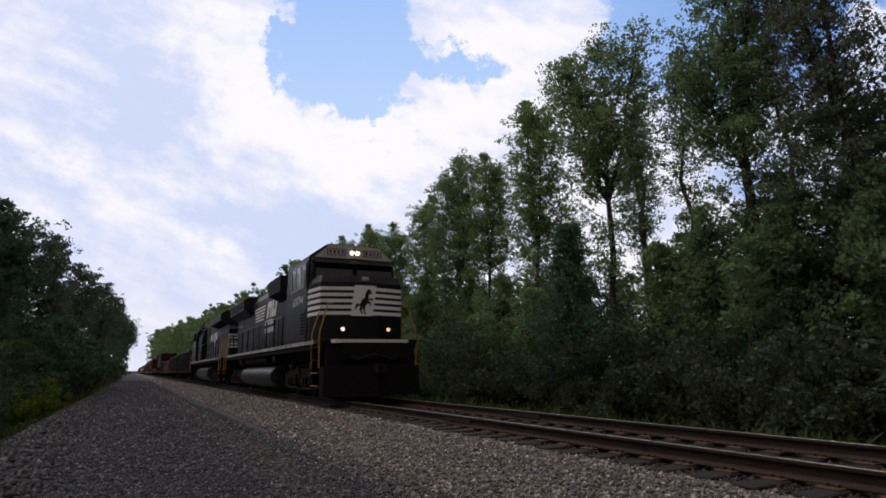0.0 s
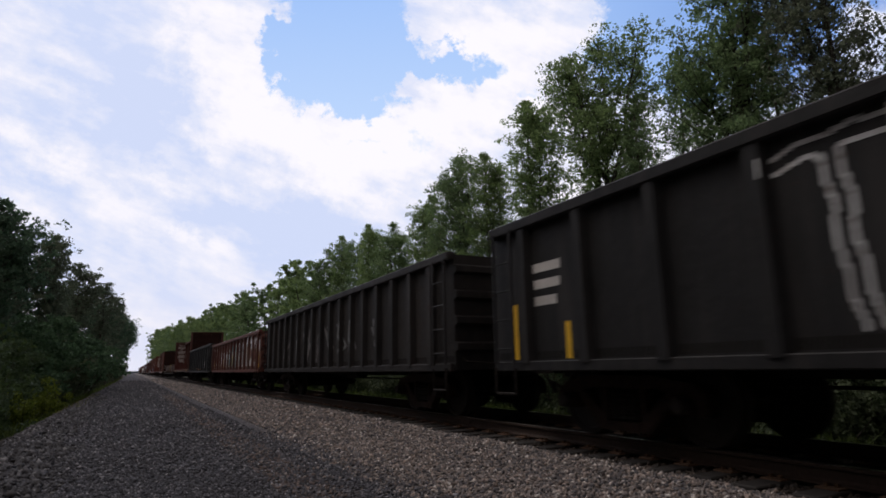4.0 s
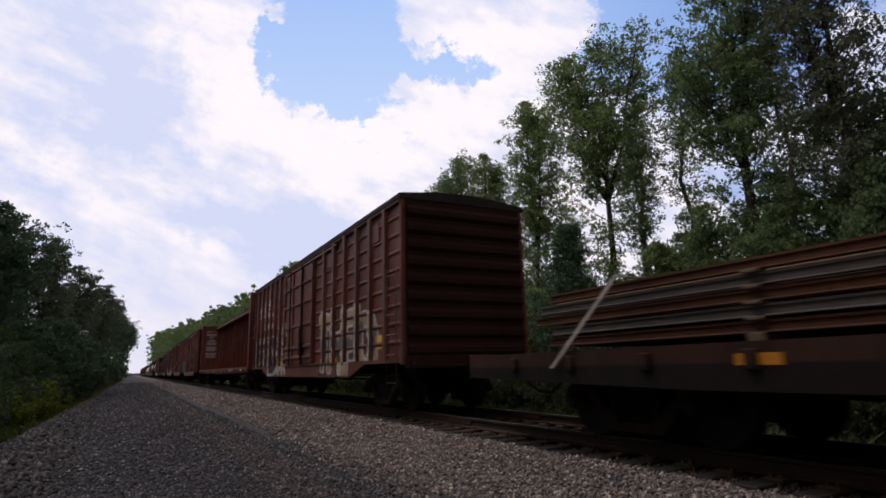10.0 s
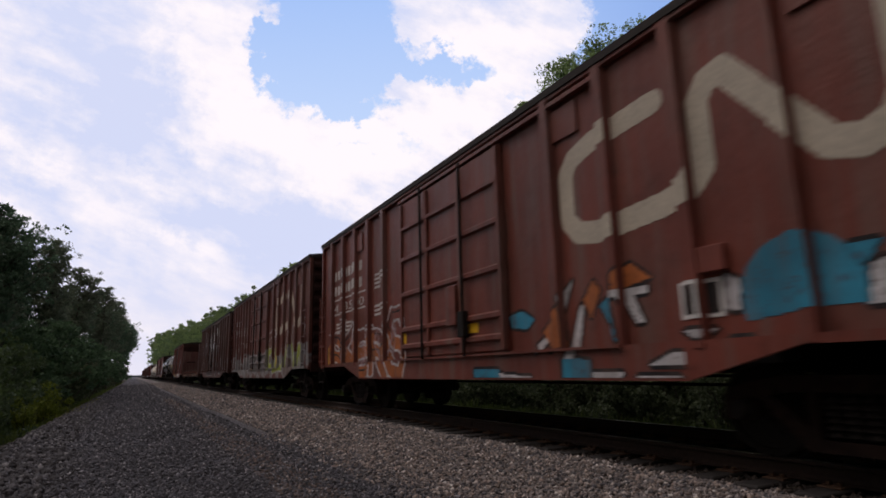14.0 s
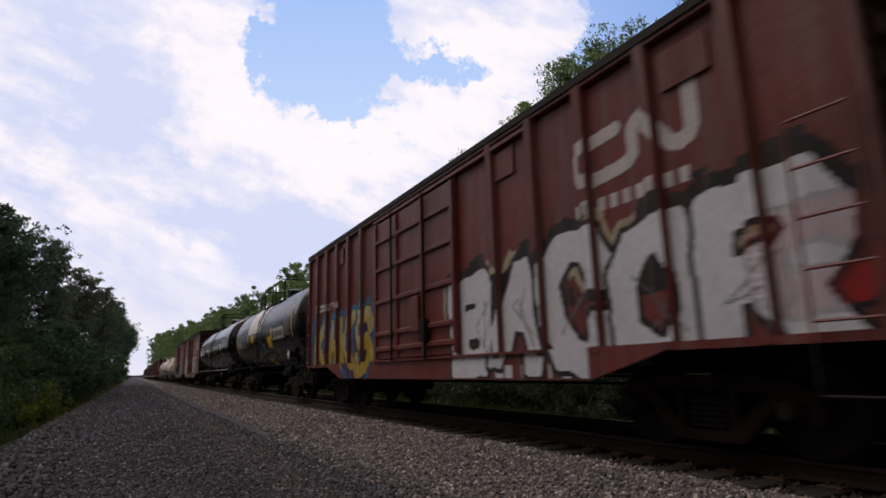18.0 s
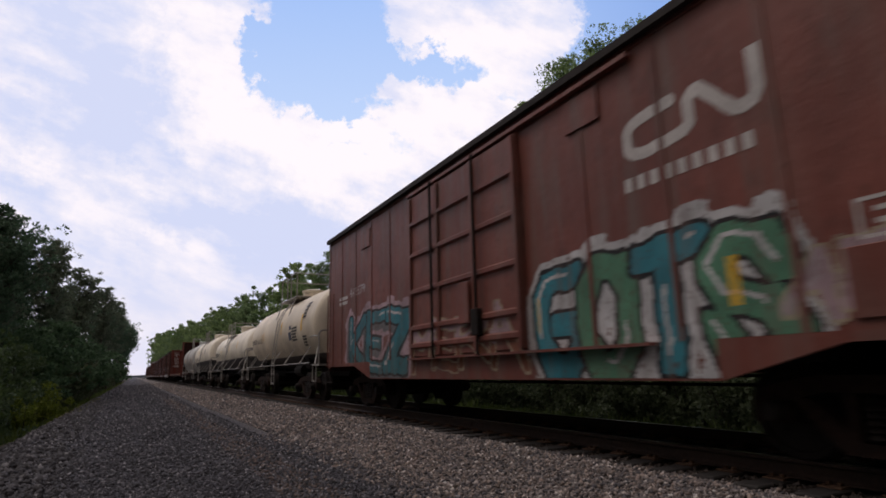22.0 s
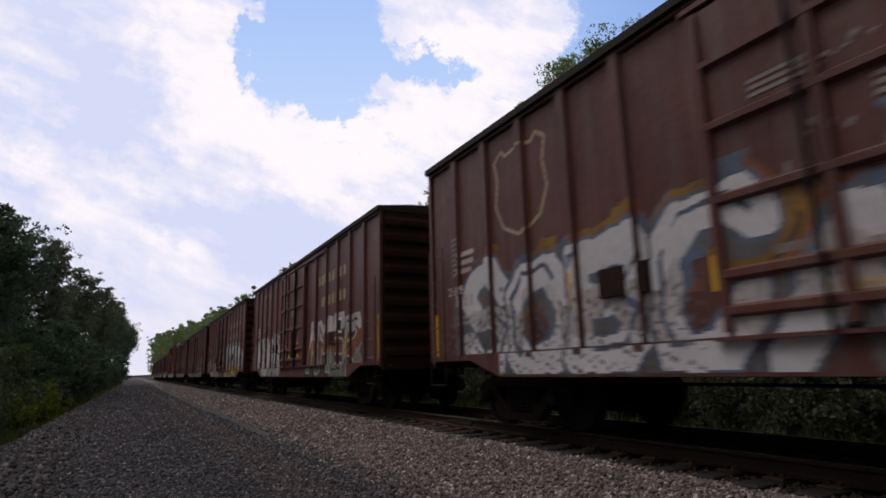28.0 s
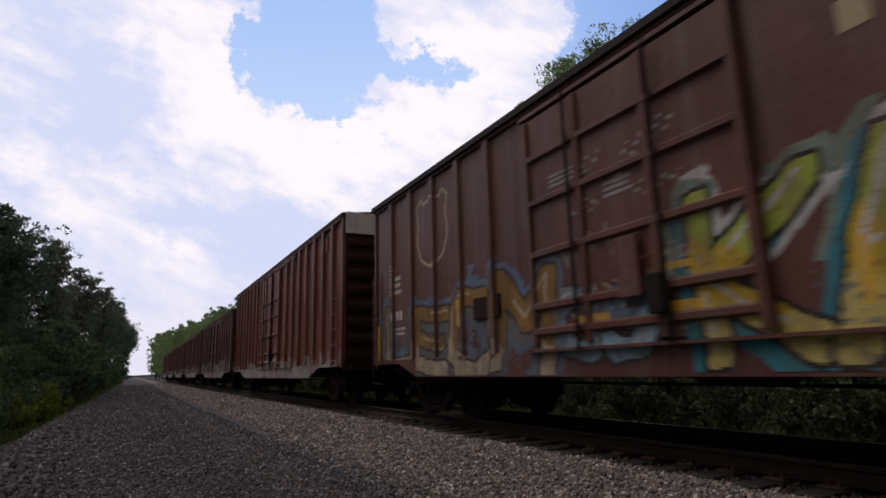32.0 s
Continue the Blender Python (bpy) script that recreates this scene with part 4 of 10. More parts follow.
for k, x, y, rz, f in [(0, -7.2, 27.5, 0, 0.9), (0, -6.2, 33, 60, 1.06), (1, -6.6, 38, 20, 1.1), (0, -8.2, 42, 140, 1.15), (1, -5.3, 49, 100, 1.22), (0, -7.5, 50, 200, 1.1), (1, -4.9, 61, 230, 1.2), (0, -6.2, 66, 30, 1.12), (0, -7.5, 75, 130, 1.2),
                       (1, -3.9, 84, 0, 1.34), (0, -5.0, 92, 10, 1.2), (1, -3.4, 98, 160, 1.36), (0, -3.9, 112, 80, 1.25), (1, -3.2, 128, 10, 1.5), (0, -3.6, 148, 40, 1.5), (0, -3.6, 180, 0, 1.7), (0, -4.0, 225, 70, 2.0), (0, -4.5, 290, 30, 2.4),
                       (0, -12, 29, 70, 1.15), (0, -11, 36, 170, 1.2)]:
    plant(road_ash[k], x, y, rz, f)
vines = make_vine_mound("creeper-covered thicket with broad layered leaves", 63, (3.0, 4.6, 6.6), 15000, 0.2, M_LEAF_VINE)
plant(vines, -6.0, 37.5, 0, 0.9)
plant(vines, -5.2, 46.5, 150, 0.98)
plant(vines, -4.7, 58.0, 60, 0.95)
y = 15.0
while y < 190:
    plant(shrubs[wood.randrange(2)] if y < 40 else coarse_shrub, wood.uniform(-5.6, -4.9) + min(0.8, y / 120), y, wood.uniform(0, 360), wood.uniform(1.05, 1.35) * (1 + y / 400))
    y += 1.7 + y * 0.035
for x, y, s in ((-3.35, 30.0, 1.15), (-3.5, 27.0, 0.9), (-3.3, 34.0, 0.9)):
    plant(bright_shrub, x, y, 40 * y, s)


# both woods go on beside and behind the camera
y = -70.0
while y < 20:
    plant(road_ash[0], wood.uniform(-10.5, -8.6) - max(0, (y - 8) * 0.12), y, wood.uniform(0, 360), wood.uniform(1.05, 1.3))
    if y < 12:
        plant(coarse_shrub, wood.uniform(-7.6, -6.6), y + 1.2, wood.uniform(0, 360), wood.uniform(1.2, 1.6))
    y += 3.4
y = -70.0
while y < 1:
    plant(far_tree[wood.randrange(2)], wood.uniform(14.8, 17.0), y, wood.uniform(0, 360), wood.uniform(0.95, 1.15))
    if y < -2:
        plant(coarse_shrub, wood.uniform(11.8, 13.2), y + 1.2, wood.uniform(0, 360), wood.uniform(1.0, 1.4))
    y += 3.6


def make_grass(name, label, seed, strips, material=M_GRASS):
    rng = np.random.default_rng(seed)
    out = []
    for x0, x1, y0, y1, n, h in strips:
        x, y = rng.uniform(x0, x1, n), rng.uniform(y0, y1, n)
        z = np.interp(x, [p[0] for p in PROFILE], [p[1] for p in PROFILE]) - 0.02
        hh = h * rng.uniform(0.4, 1.2, n)
        lean = rng.normal(0, 0.35, (n, 2)) * hh[:, None]
        az = rng.uniform(0, 6.283, n)
        w = np.stack([np.cos(az), np.sin(az), 0 * az], 1) * (0.012 + 0.02 * hh[:, None])
        p = np.stack([x, y, z], 1)
        t = p + np.stack([lean[:, 0], lean[:, 1], hh], 1)
        mid = p + np.stack([lean[:, 0] * 0.35, lean[:, 1] * 0.35, hh * 0.55], 1)
        out.append(np.stack([p, mid + w, t, mid - w], 1))
    ob = new(name, quads_mesh(name, np.concatenate(out), material))
    return tagged(ob, label, "grass", "", "stuff")


make_grass("grass", "tall uneven grass and weeds along the far side of the track", 6,
           [(8.6, 11.5, 2, 14, 7000, 0.42), (8.6, 11.5, 14, 40, 9000, 0.5), (8.6, 12, 40, 110, 7000, 0.6)])
make_grass("verge_grass", "yellow-green grass on the edge of the service road", 7,
           [(-2.3, -1.7, 27, 44, 500, 0.1), (-2.7, -2.2, 26, 40, 300, 0.16)], M_GRASS_Y)
make_grass("ditch_grass", "dull dark grass in the roadside ditch", 9,
           [(-5.2, -3.0, 22, 60, 4000, 0.3), (-4.5, -2.4, 60, 200, 2500, 0.4)])


# low hills that close the view along the line
def make_hills():
    g = Geo()
    n = 60
    pts = []
    for i in range(n + 1):
        a = radians(-40 + 80 * i / n)
        h = 9 + 7 * noise.noise((i * 0.35, 0, 7)) + 3 * noise.noise((i * 1.3, 2, 7))
        pts.append((math.sin(a) * 2400, math.cos(a) * 2400, h))
    for x, y, h in pts:
        g.v += [(x, y, -3), (x, y, h), (x * 1.08, y * 1.08, -3)]
    for i in range(n):
        for k in range(2):
            g.f.append((3 * i + k, 3 * i + 3 + k, 3 * i + 4 + k, 3 * i + 1 + k))
    ob = part("far_hills", g, plain("hazy_far_woodland", (0.16, 0.2, 0.22), 0.95, 0.0, 0.2, 0.05), None, "low hazy blue-grey wooded hills on the horizon", True)
    tagged(ob, "", "hills", "", "structure")


make_hills()

# ---- train: shared running gear ----
VEHICLES = []     # (thing, place along the line of its middle at 0 s)
WHEELS = []       # wheelsets, with their place in the truck
AXLE = 0.89
RADIUS = 0.44


def shared(name, mesh, parent, at=None, label=""):
    ob = new(name, mesh)
    ob.parent = parent
    if at is not None:
        ob.matrix_basis = at
    if label:
        ob["label"] = label
    return ob


def wheelset_geo(r):
    g = Geo()
    for s in (-1, 1):
        prof = [(0.66, r + 0.025), (0.69, r + 0.025), (0.705, r), (0.81, r - 0.005), (0.815, r - 0.06), (0.79, r - 0.075), (0.775, 0.14), (0.82, 0.12), (0.82, 0.085)]
        g.lathe([(a * s, b) for a, b in [(0.66, 0.09), (0.665, r - 0.08)] + prof], 0, 20)
    g.cyl((-0.98, 0, 0), (0.98, 0, 0), 0.075, 12)
    for s in (-1, 1):
        for k in range(3):
            a = 2.094 * k
            g.box(s * 0.99 - 0.02, s * 0.99 + 0.02, 0.045 * math.cos(a) - 0.015, 0.045 * math.cos(a) + 0.015, 0.045 * math.sin(a) - 0.015, 0.045 * math.sin(a) + 0.015)
    for s in (-1, 1):
        for k in range(5):
            a = 1.2566 * k
            g.cyl((s * 0.775, 0.25 * math.cos(a), 0.25 * math.sin(a)), (s * 0.79, 0.25 * math.cos(a), 0.25 * math.sin(a)), 0.035, 8)
    return g


def side_frame_geo():
    """Cast side frame in the plane of x, with its two windows left open."""
    g = Geo()
    g.prism([(-1.13, 0.34), (-1.13, 0.56), (-0.98, 0.66), (-0.5, 0.74), (-0.5, 0.6), (-0.78, 0.54), (-0.99, 0.5), (-1.0, 0.34)], 0, -0.08, 0.08)
    g.prism([(1.13, 0.34), (1.13, 0.56), (0.98, 0.66), (0.5, 0.74), (0.5, 0.6), (0.78, 0.54), (0.99, 0.5), (1.0, 0.34)], 0, -0.08, 0.08)
    g.box(-0.08, 0.08, -0.5, 0.5, 0.6, 0.74)
    for s in (-1, 1):
        g.prism([(s * 0.78, 0.54), (s * 0.66, 0.56), (s * 0.24, 0.22), (s * 0.24, 0.12), (s * 0.38, 0.12)], 0, -0.075, 0.075)
        g.box(-0.07, 0.07, min(s * 0.26, s * 0.34), max(s * 0.26, s * 0.34), 0.2, 0.62)
        g.cyl((-0.11, s * AXLE, RADIUS), (0.11, s * AXLE, RADIUS), 0.105, 14)
    g.box(-0.085, 0.085, -0.26, 0.26, 0.12, 0.22)
    return g


def spring_geo():
    """One coil spring as a ribbed body."""
    prof = [(0.225, 0.02)]
    for k in range(6):
        z = 0.235 + 0.055 * k
        prof += [(z, 0.048), (z + 0.02, 0.076)]
    return Geo().lathe(prof + [(0.58, 0.02)], 2, 7)


def bolster_geo():
    g = Geo().prism([(-1.0, 0.58), (-0.55, 0.5), (0.55, 0.5), (1.0, 0.58), (1.0, 0.68), (0.4, 0.76), (-0.4, 0.76), (-1.0, 0.68)], 1, -0.2, 0.2)
    g.cyl((0, 0, 0.72), (0, 0, 0.86), 0.2, 14)
    for s in (-1, 1):
        g.box(-0.85, 0.85, s * 0.42 - 0.04, s * 0.42 + 0.04, 0.3, 0.4)
        for x in (-0.74, 0.74):
            g.box(x - 0.05, x + 0.05, s * 0.42 - 0.02, s * 0.42 + 0.06, 0.25, 0.55)
    return g


ME_WHEELSET = mesh_of("wheelset", wheelset_geo(RADIUS), M_WHEEL, True)
ME_FRAME = mesh_of("side_frame", side_frame_geo(), M_TRUCK)
ME_SPRING = mesh_of("spring", spring_geo(), M_STEEL, True)
ME_BOLSTER = mesh_of("truck", bolster_geo(), M_STEEL)
ME_CAP = mesh_of("bearing_cap", Geo().lathe([(-0.1, 0.0), (-0.1, 0.07), (-0.06, 0.09), (0.06, 0.09), (0.06, 0.0)], 0, 14), M_STEEL, True)


def add_truck(car, y):
    t = shared("truck", ME_BOLSTER, car, pose(0, y, 0), "two-axle cast steel truck")
    for s in (-1, 1):
        shared("side_frame", ME_FRAME, t, pose(s * 1.0, 0, 0))
        for q in (-0.15, 0.0, 0.15):
            shared("spring", ME_SPRING, t, pose(s * 1.02, q, 0))
        WHEELS.append((shared("wheelset", ME_WHEELSET, t, pose(0, s * AXLE, RADIUS), "worn steel wheelset"), s * AXLE))
        for q in (-1, 1):
            shared("bearing_cap", ME_CAP, t, pose(q * 1.13, s * AXLE, RADIUS, 0, 0, 0 if q < 0 else 180))
    return t


def coupler_geo(s):
    """Coupler head, shank and hose at an end that faces s."""
    g = Geo().box(-0.09, 0.09, 0, s * 0.5, 0.78, 0.96)
    g.prism([(-0.13, s * 0.45), (0.16, s * 0.45), (0.17, s * 0.72), (0.05, s * 0.74), (0.03, s * 0.6), (-0.06, s * 0.6), (-0.07, s * 0.7), (-0.15, s * 0.7)], 2, 0.74, 1.0)
    g.tube([(0.35, 0, 0.85), (0.38, s * 0.15, 0.6), (0.33, s * 0.35, 0.42), (0.2, s * 0.55, 0.45), (0.05, s * 0.66, 0.6)], 0.025, 6)
    return g


ME_COUPLER = {s: mesh_of("coupler", coupler_geo(s), M_STEEL) for s in (-1, 1)}
ME_LEVER = {s: mesh_of("uncoupling_lever", Geo().tube([(-1.3, 0.02 * s, 1.05), (-1.3, 0.2 * s, 0.95), (-0.3, 0.25 * s, 0.9), (-0.1, 0.3 * s, 1.0)], 0.014, 5), M_STEEL) for s in (-1, 1)}


def add_ends(car, length):
    for s in (-1, 1):
        shared("coupler", ME_COUPLER[s], car, pose(0, s * length / 2, 0), "steel knuckle coupler with air hose")
        shared("uncoupling_lever", ME_LEVER[s], car, pose(0, s * length / 2, 0))


def add_brakes(car, half):
    g = Geo().cyl((-0.55, -0.9, 0.82), (-0.55, 0.1, 0.82), 0.2, 14)
    g.box(-0.5, 0.5, -half * 0.6, half * 0.6, 0.86, 0.98)
    part("air_reservoir", g, M_BLACK, car, "", True)
    part("brake_rod", Geo().tube([(-0.3, -half * 0.75, 0.62), (-0.3, half * 0.75, 0.62)], 0.02, 5).tube([(0.25, -half * 0.6, 0.7), (0.25, half * 0.6, 0.7)], 0.02, 5), M_BLACK, car)
    part("brake_cylinder", Geo().cyl((0.5, 0.5, 0.8), (0.5, 1.2, 0.8), 0.14, 12), M_BLACK, car, "", True)


def vehicle(name, label, front, rear, group="train"):
    """The thing at its place along the line at 0 s, and its length."""
    mid = (front + rear) / 2
    ob = thing(name, label, "freight car" if name != "locomotive" else "locomotive", group, "", pose(TRACK_X, mid, 0))
    VEHICLES.append((ob, mid))
    return ob, rear - front


# ---- paint on the sides: shapes laid on sheets and posts ----
SILLS = {}        # box cars: low edge, half length and face of the side sill, half length of the side


def runs_decal(car, name, inside, y0, y1, z0, z1, surf, material, step=0.02, label=""):
    """Covers all of a (y, z) field where inside(Y, Z) holds with thin strips that lie on the side's own relief. surf: x by y."""
    ys, zs = np.arange(y0, y1, step), np.arange(z0, z1, step)
    yy, zz = np.meshgrid(ys, zs)
    hit = inside(yy, zz)
    sx = np.array([surf(y) for y in ys])
    low, reach, face, end = SILLS.get(car.name, (-9, 0, 0, 99))
    hit &= (np.abs(yy) < end - 0.02) & ((zz > 1.075) | ((zz > low + 0.03) & (zz < 1.07) & (np.abs(yy) < reach)))
    g = Geo()
    for j, z in enumerate(zs):
        row = hit[j]
        i = 0
        while i < len(ys):
            if row[i]:
                k = i
                while k + 1 < len(ys) and row[k + 1] and sx[k + 1] == sx[i]:
                    k += 1
                x, a, b = (face if z < 1.07 and face else sx[i]), ys[i] - step / 2, ys[k] + step / 2
                g.add([(x, a, z - step / 2), (x, b, z - step / 2), (x, b, z + step / 2), (x, a, z + step / 2)], [(0, 3, 2, 1)])
                i = k
            i += 1
    if g.f:
        return tagged(part(name, g, material, car, label), "", "", "", "stuff" if name.startswith(("graffiti", "emblem")) else "")


def seg_field(segs, power=2.0):
    """The least distance to any of the segments (y, z, y, z), as a function of two grids; a higher power gives square ends."""
    def f(yy, zz):
        best = np.full(yy.shape, 9.0)
        for a, b, c, d in segs:
            vy, vz = c - a, d - b
            t = np.clip(((yy - a) * vy + (zz - b) * vz) / (vy * vy + vz * vz + 1e-9), 0, 1)
            p, q = np.abs(yy - a - t * vy), np.abs(zz - b - t * vz)
            best = np.minimum(best, (p ** power + q ** power) ** (1 / power))
        return best
    return f


def chain(pts):
    return [(*a, *b) for a, b in zip(pts, pts[1:])]


def bars_decal(car, name, rects, surf, material, label="", step=0.015):
    """Plain bars (y0, y1, z0, z1) on the side; the tall ones one by one, small print joined."""
    tall = [r for r in rects if r[3] - r[2] >= 0.1]
    low = [r for r in rects if r[3] - r[2] < 0.1]
    for group in [[r] for r in tall] + ([low] if low else []):
        g = Geo()
        for y0, y1, z0, z1 in group:
            cuts, y = [y0], y0
            while y < y1 - step:
                if surf(y + step) != surf(y):
                    cuts.append(y + step / 2)
                y += step
            cuts.append(y1)
            for a, b in zip(cuts, cuts[1:]):
                x = SILLS[car.name][2] - 0.004 if z1 < 1.04 and car.name in SILLS else surf((a + b) / 2)
                g.add([(x, a, z0), (x, b, z0), (x, b, z1), (x, a, z1)], [(0, 3, 2, 1)])
        ob = part(name, g, material, car, label)
        if len(group) > 1:
            tagged(ob, "", "", "", "stuff")


def word_bars(y, z, letters, height, pitch, fill=0.7):
    """A word that cannot be lettered, as one plain bar for each character, running towards -y."""
    return [(y - pitch * i - pitch * fill, y - pitch * i, z, z + height) for i, ch in enumerate(letters) if ch != " "]


def small_print(y, z, w, rows, h=0.05, gap=0.045, seed=0):
    rng = random.Random(seed)
    return [(y - w * rng.uniform(0.6, 1.0), y, z - k * (h + gap) - h, z - k * (h + gap)) for k in range(rows)]


def grow(mask, n):
    """The mask widened by n cells."""
    for _ in range(n):
        w = mask.copy()
        w[1:] |= mask[:-1]
        w[:-1] |= mask[1:]
        w[:, 1:] |= mask[:, :-1]
        w[:, :-1] |= mask[:, 1:]
        mask = w
    return mask


def letter_shapes(seed, y_left, y_right, z0, z1, glyphs, weight, wild):
    """Abstract sprayed letters as a function of two grids: fat slanting bodies with notches and counters, or thin bent strokes."""
    rng = random.Random(seed)
    w, h = (y_left - y_right) / glyphs, z1 - z0
    if weight < 0.13:
        segs = []
        for i in range(glyphs):
            n = rng.randrange(4, 7)
            segs += chain([(y_left - w * (i + 0.1 + 0.8 * rng.random()), z0 + h * (0.08 + 0.84 * ((k + rng.random()) % 3) / 3)) for k in range(n)])
        f = seg_field(segs)
        return lambda yy, zz: f(yy, zz) < weight * h * 0.5
    specs = [(rng.randrange(6), rng.uniform(-0.2, 0.2) * (0.4 + wild), rng.uniform(-0.1, 0.12), rng.uniform(-0.1, 0.05), rng.uniform(0.35, 0.65), rng.random()) for _ in range(glyphs)]

    def f(yy, zz):
        body = np.zeros(yy.shape, bool)
        v0 = (zz - z0) / h
        for i, (kind, lean, up, down, at, r) in enumerate(specs):
            v = (v0 - down) / (1 + up - down)
            u = (y_left - w * i - yy) / w + lean * (v - 0.5) + 0.05 * np.sin(6 * v + 9 * r)
            p, q = 2 * u - 1, 2 * v - 1
            m = np.abs(p / 1.02) ** 6 + np.abs(q) ** 8 < 1
            hole = lambda cu, cv, ru, rv: (np.abs((u - cu) / ru) + np.abs((v - cv) / rv) ** 1.6 < 1)
            if kind == 0:
                m &= ~hole(0.5, at + 0.1, 0.16, 0.2) & ~hole(0.5, 0.0, 0.2, 0.28)
            elif kind == 1:
                m &= ~((u > 0.5) & (np.abs(v - 0.68 - 0.06 * u) < 0.07)) & ~((u > 0.45) & (np.abs(v - 0.32) < 0.07))
            elif kind == 2:
                m &= ~hole(0.52, 0.55, 0.15, 0.26)
            elif kind == 3:
                m &= ~hole(0.5, 1.02, 0.18, 0.5) & ~hole(0.86, 0.1, 0.16, 0.2)
            elif kind == 4:
                m &= ~((u > 0.5) & (np.abs(v - 0.64) < 0.06)) & ~((u < 0.5) & (np.abs(v - 0.34) < 0.06))
            else:
                m &= ~hole(0.55, 0.72, 0.13, 0.13) & ~hole(0.55, 0.0, 0.17, 0.4) & ~hole(1.0, 0.45, 0.2, 0.1)
            body |= m
            if r > 0.6:
                body |= (np.abs(v0 - 0.5 - (r - 0.8) * 2 * (u - 0.5)) < 0.06) & (u > 0.5) & (u < 1.35)
        return body
    return f


def graffiti(car, surf, seed, y_left, y_right, z0, z1, fill, outline, fill2=None, halo=None, glyphs=6, weight=0.2, wild=0.5, edge=2):
    """Sprayed letter shapes with an outline, a second colour below and a glow around. y_left > y_right, as seen from outside."""
    f = letter_shapes(seed, y_left, y_right, z0, z1, glyphs, weight, wild)
    args = (y_right - 0.45, y_left + 0.45, z0 - 0.2, z1 + 0.35)
    step = 0.022
    thin = weight < 0.13
    if halo:
        runs_decal(car, "graffiti_glow", lambda yy, zz: grow(f(yy, zz), edge + 6) & ~grow(f(yy, zz), edge), *args, surf, halo, step)
    if not thin:
        runs_decal(car, "graffiti_outline", lambda yy, zz: grow(f(yy, zz), edge) & ~f(yy, zz), *args, surf, outline, step)
    if fill2:
        cut = z0 + 0.42 * (z1 - z0)
        low = lambda yy, zz: zz + 0.1 * np.sin(4.3 * yy + seed) + 0.05 * np.sin(11 * yy) < cut
        runs_decal(car, "graffiti_fill", lambda yy, zz: f(yy, zz) & ~low(yy, zz), *args, surf, fill, step)
        runs_decal(car, "graffiti_fill", lambda yy, zz: f(yy, zz) & low(yy, zz), *args, surf, fill2, step)
    else:
        runs_decal(car, "graffiti_fill", f, *args, surf, fill, step)


# strokes of block letters on a grid of five by five: across and up
GLYPHS = {"A": "00 24 40|12 32", "B": "00 04 34 43 32 02|32 41 30 00", "C": "43 34 14 03 01 10 30 41", "D": "00 04 24 43 41 20 00", "E": "44 04 00 40|02 32", "F": "00 04 44|02 32",
          "G": "44 14 03 01 10 30 41 42 22", "H": "00 04|40 44|02 42", "I": "20 24", "K": "00 04|44 02 40", "L": "04 00 40", "M": "00 04 22 44 40", "N": "00 04 40 44", "O": "10 01 03 14 34 43 41 30 10",
          "R": "00 04 34 43 32 02|22 40", "S": "43 34 14 03 12 32 41 30 10 01", "T": "04 44|24 20", "U": "04 01 10 30 41 44", "W": "04 10 22 30 44", "X": "00 44|04 40", "Y": "04 22 44|22 20", "Z": "04 44 00 40"}


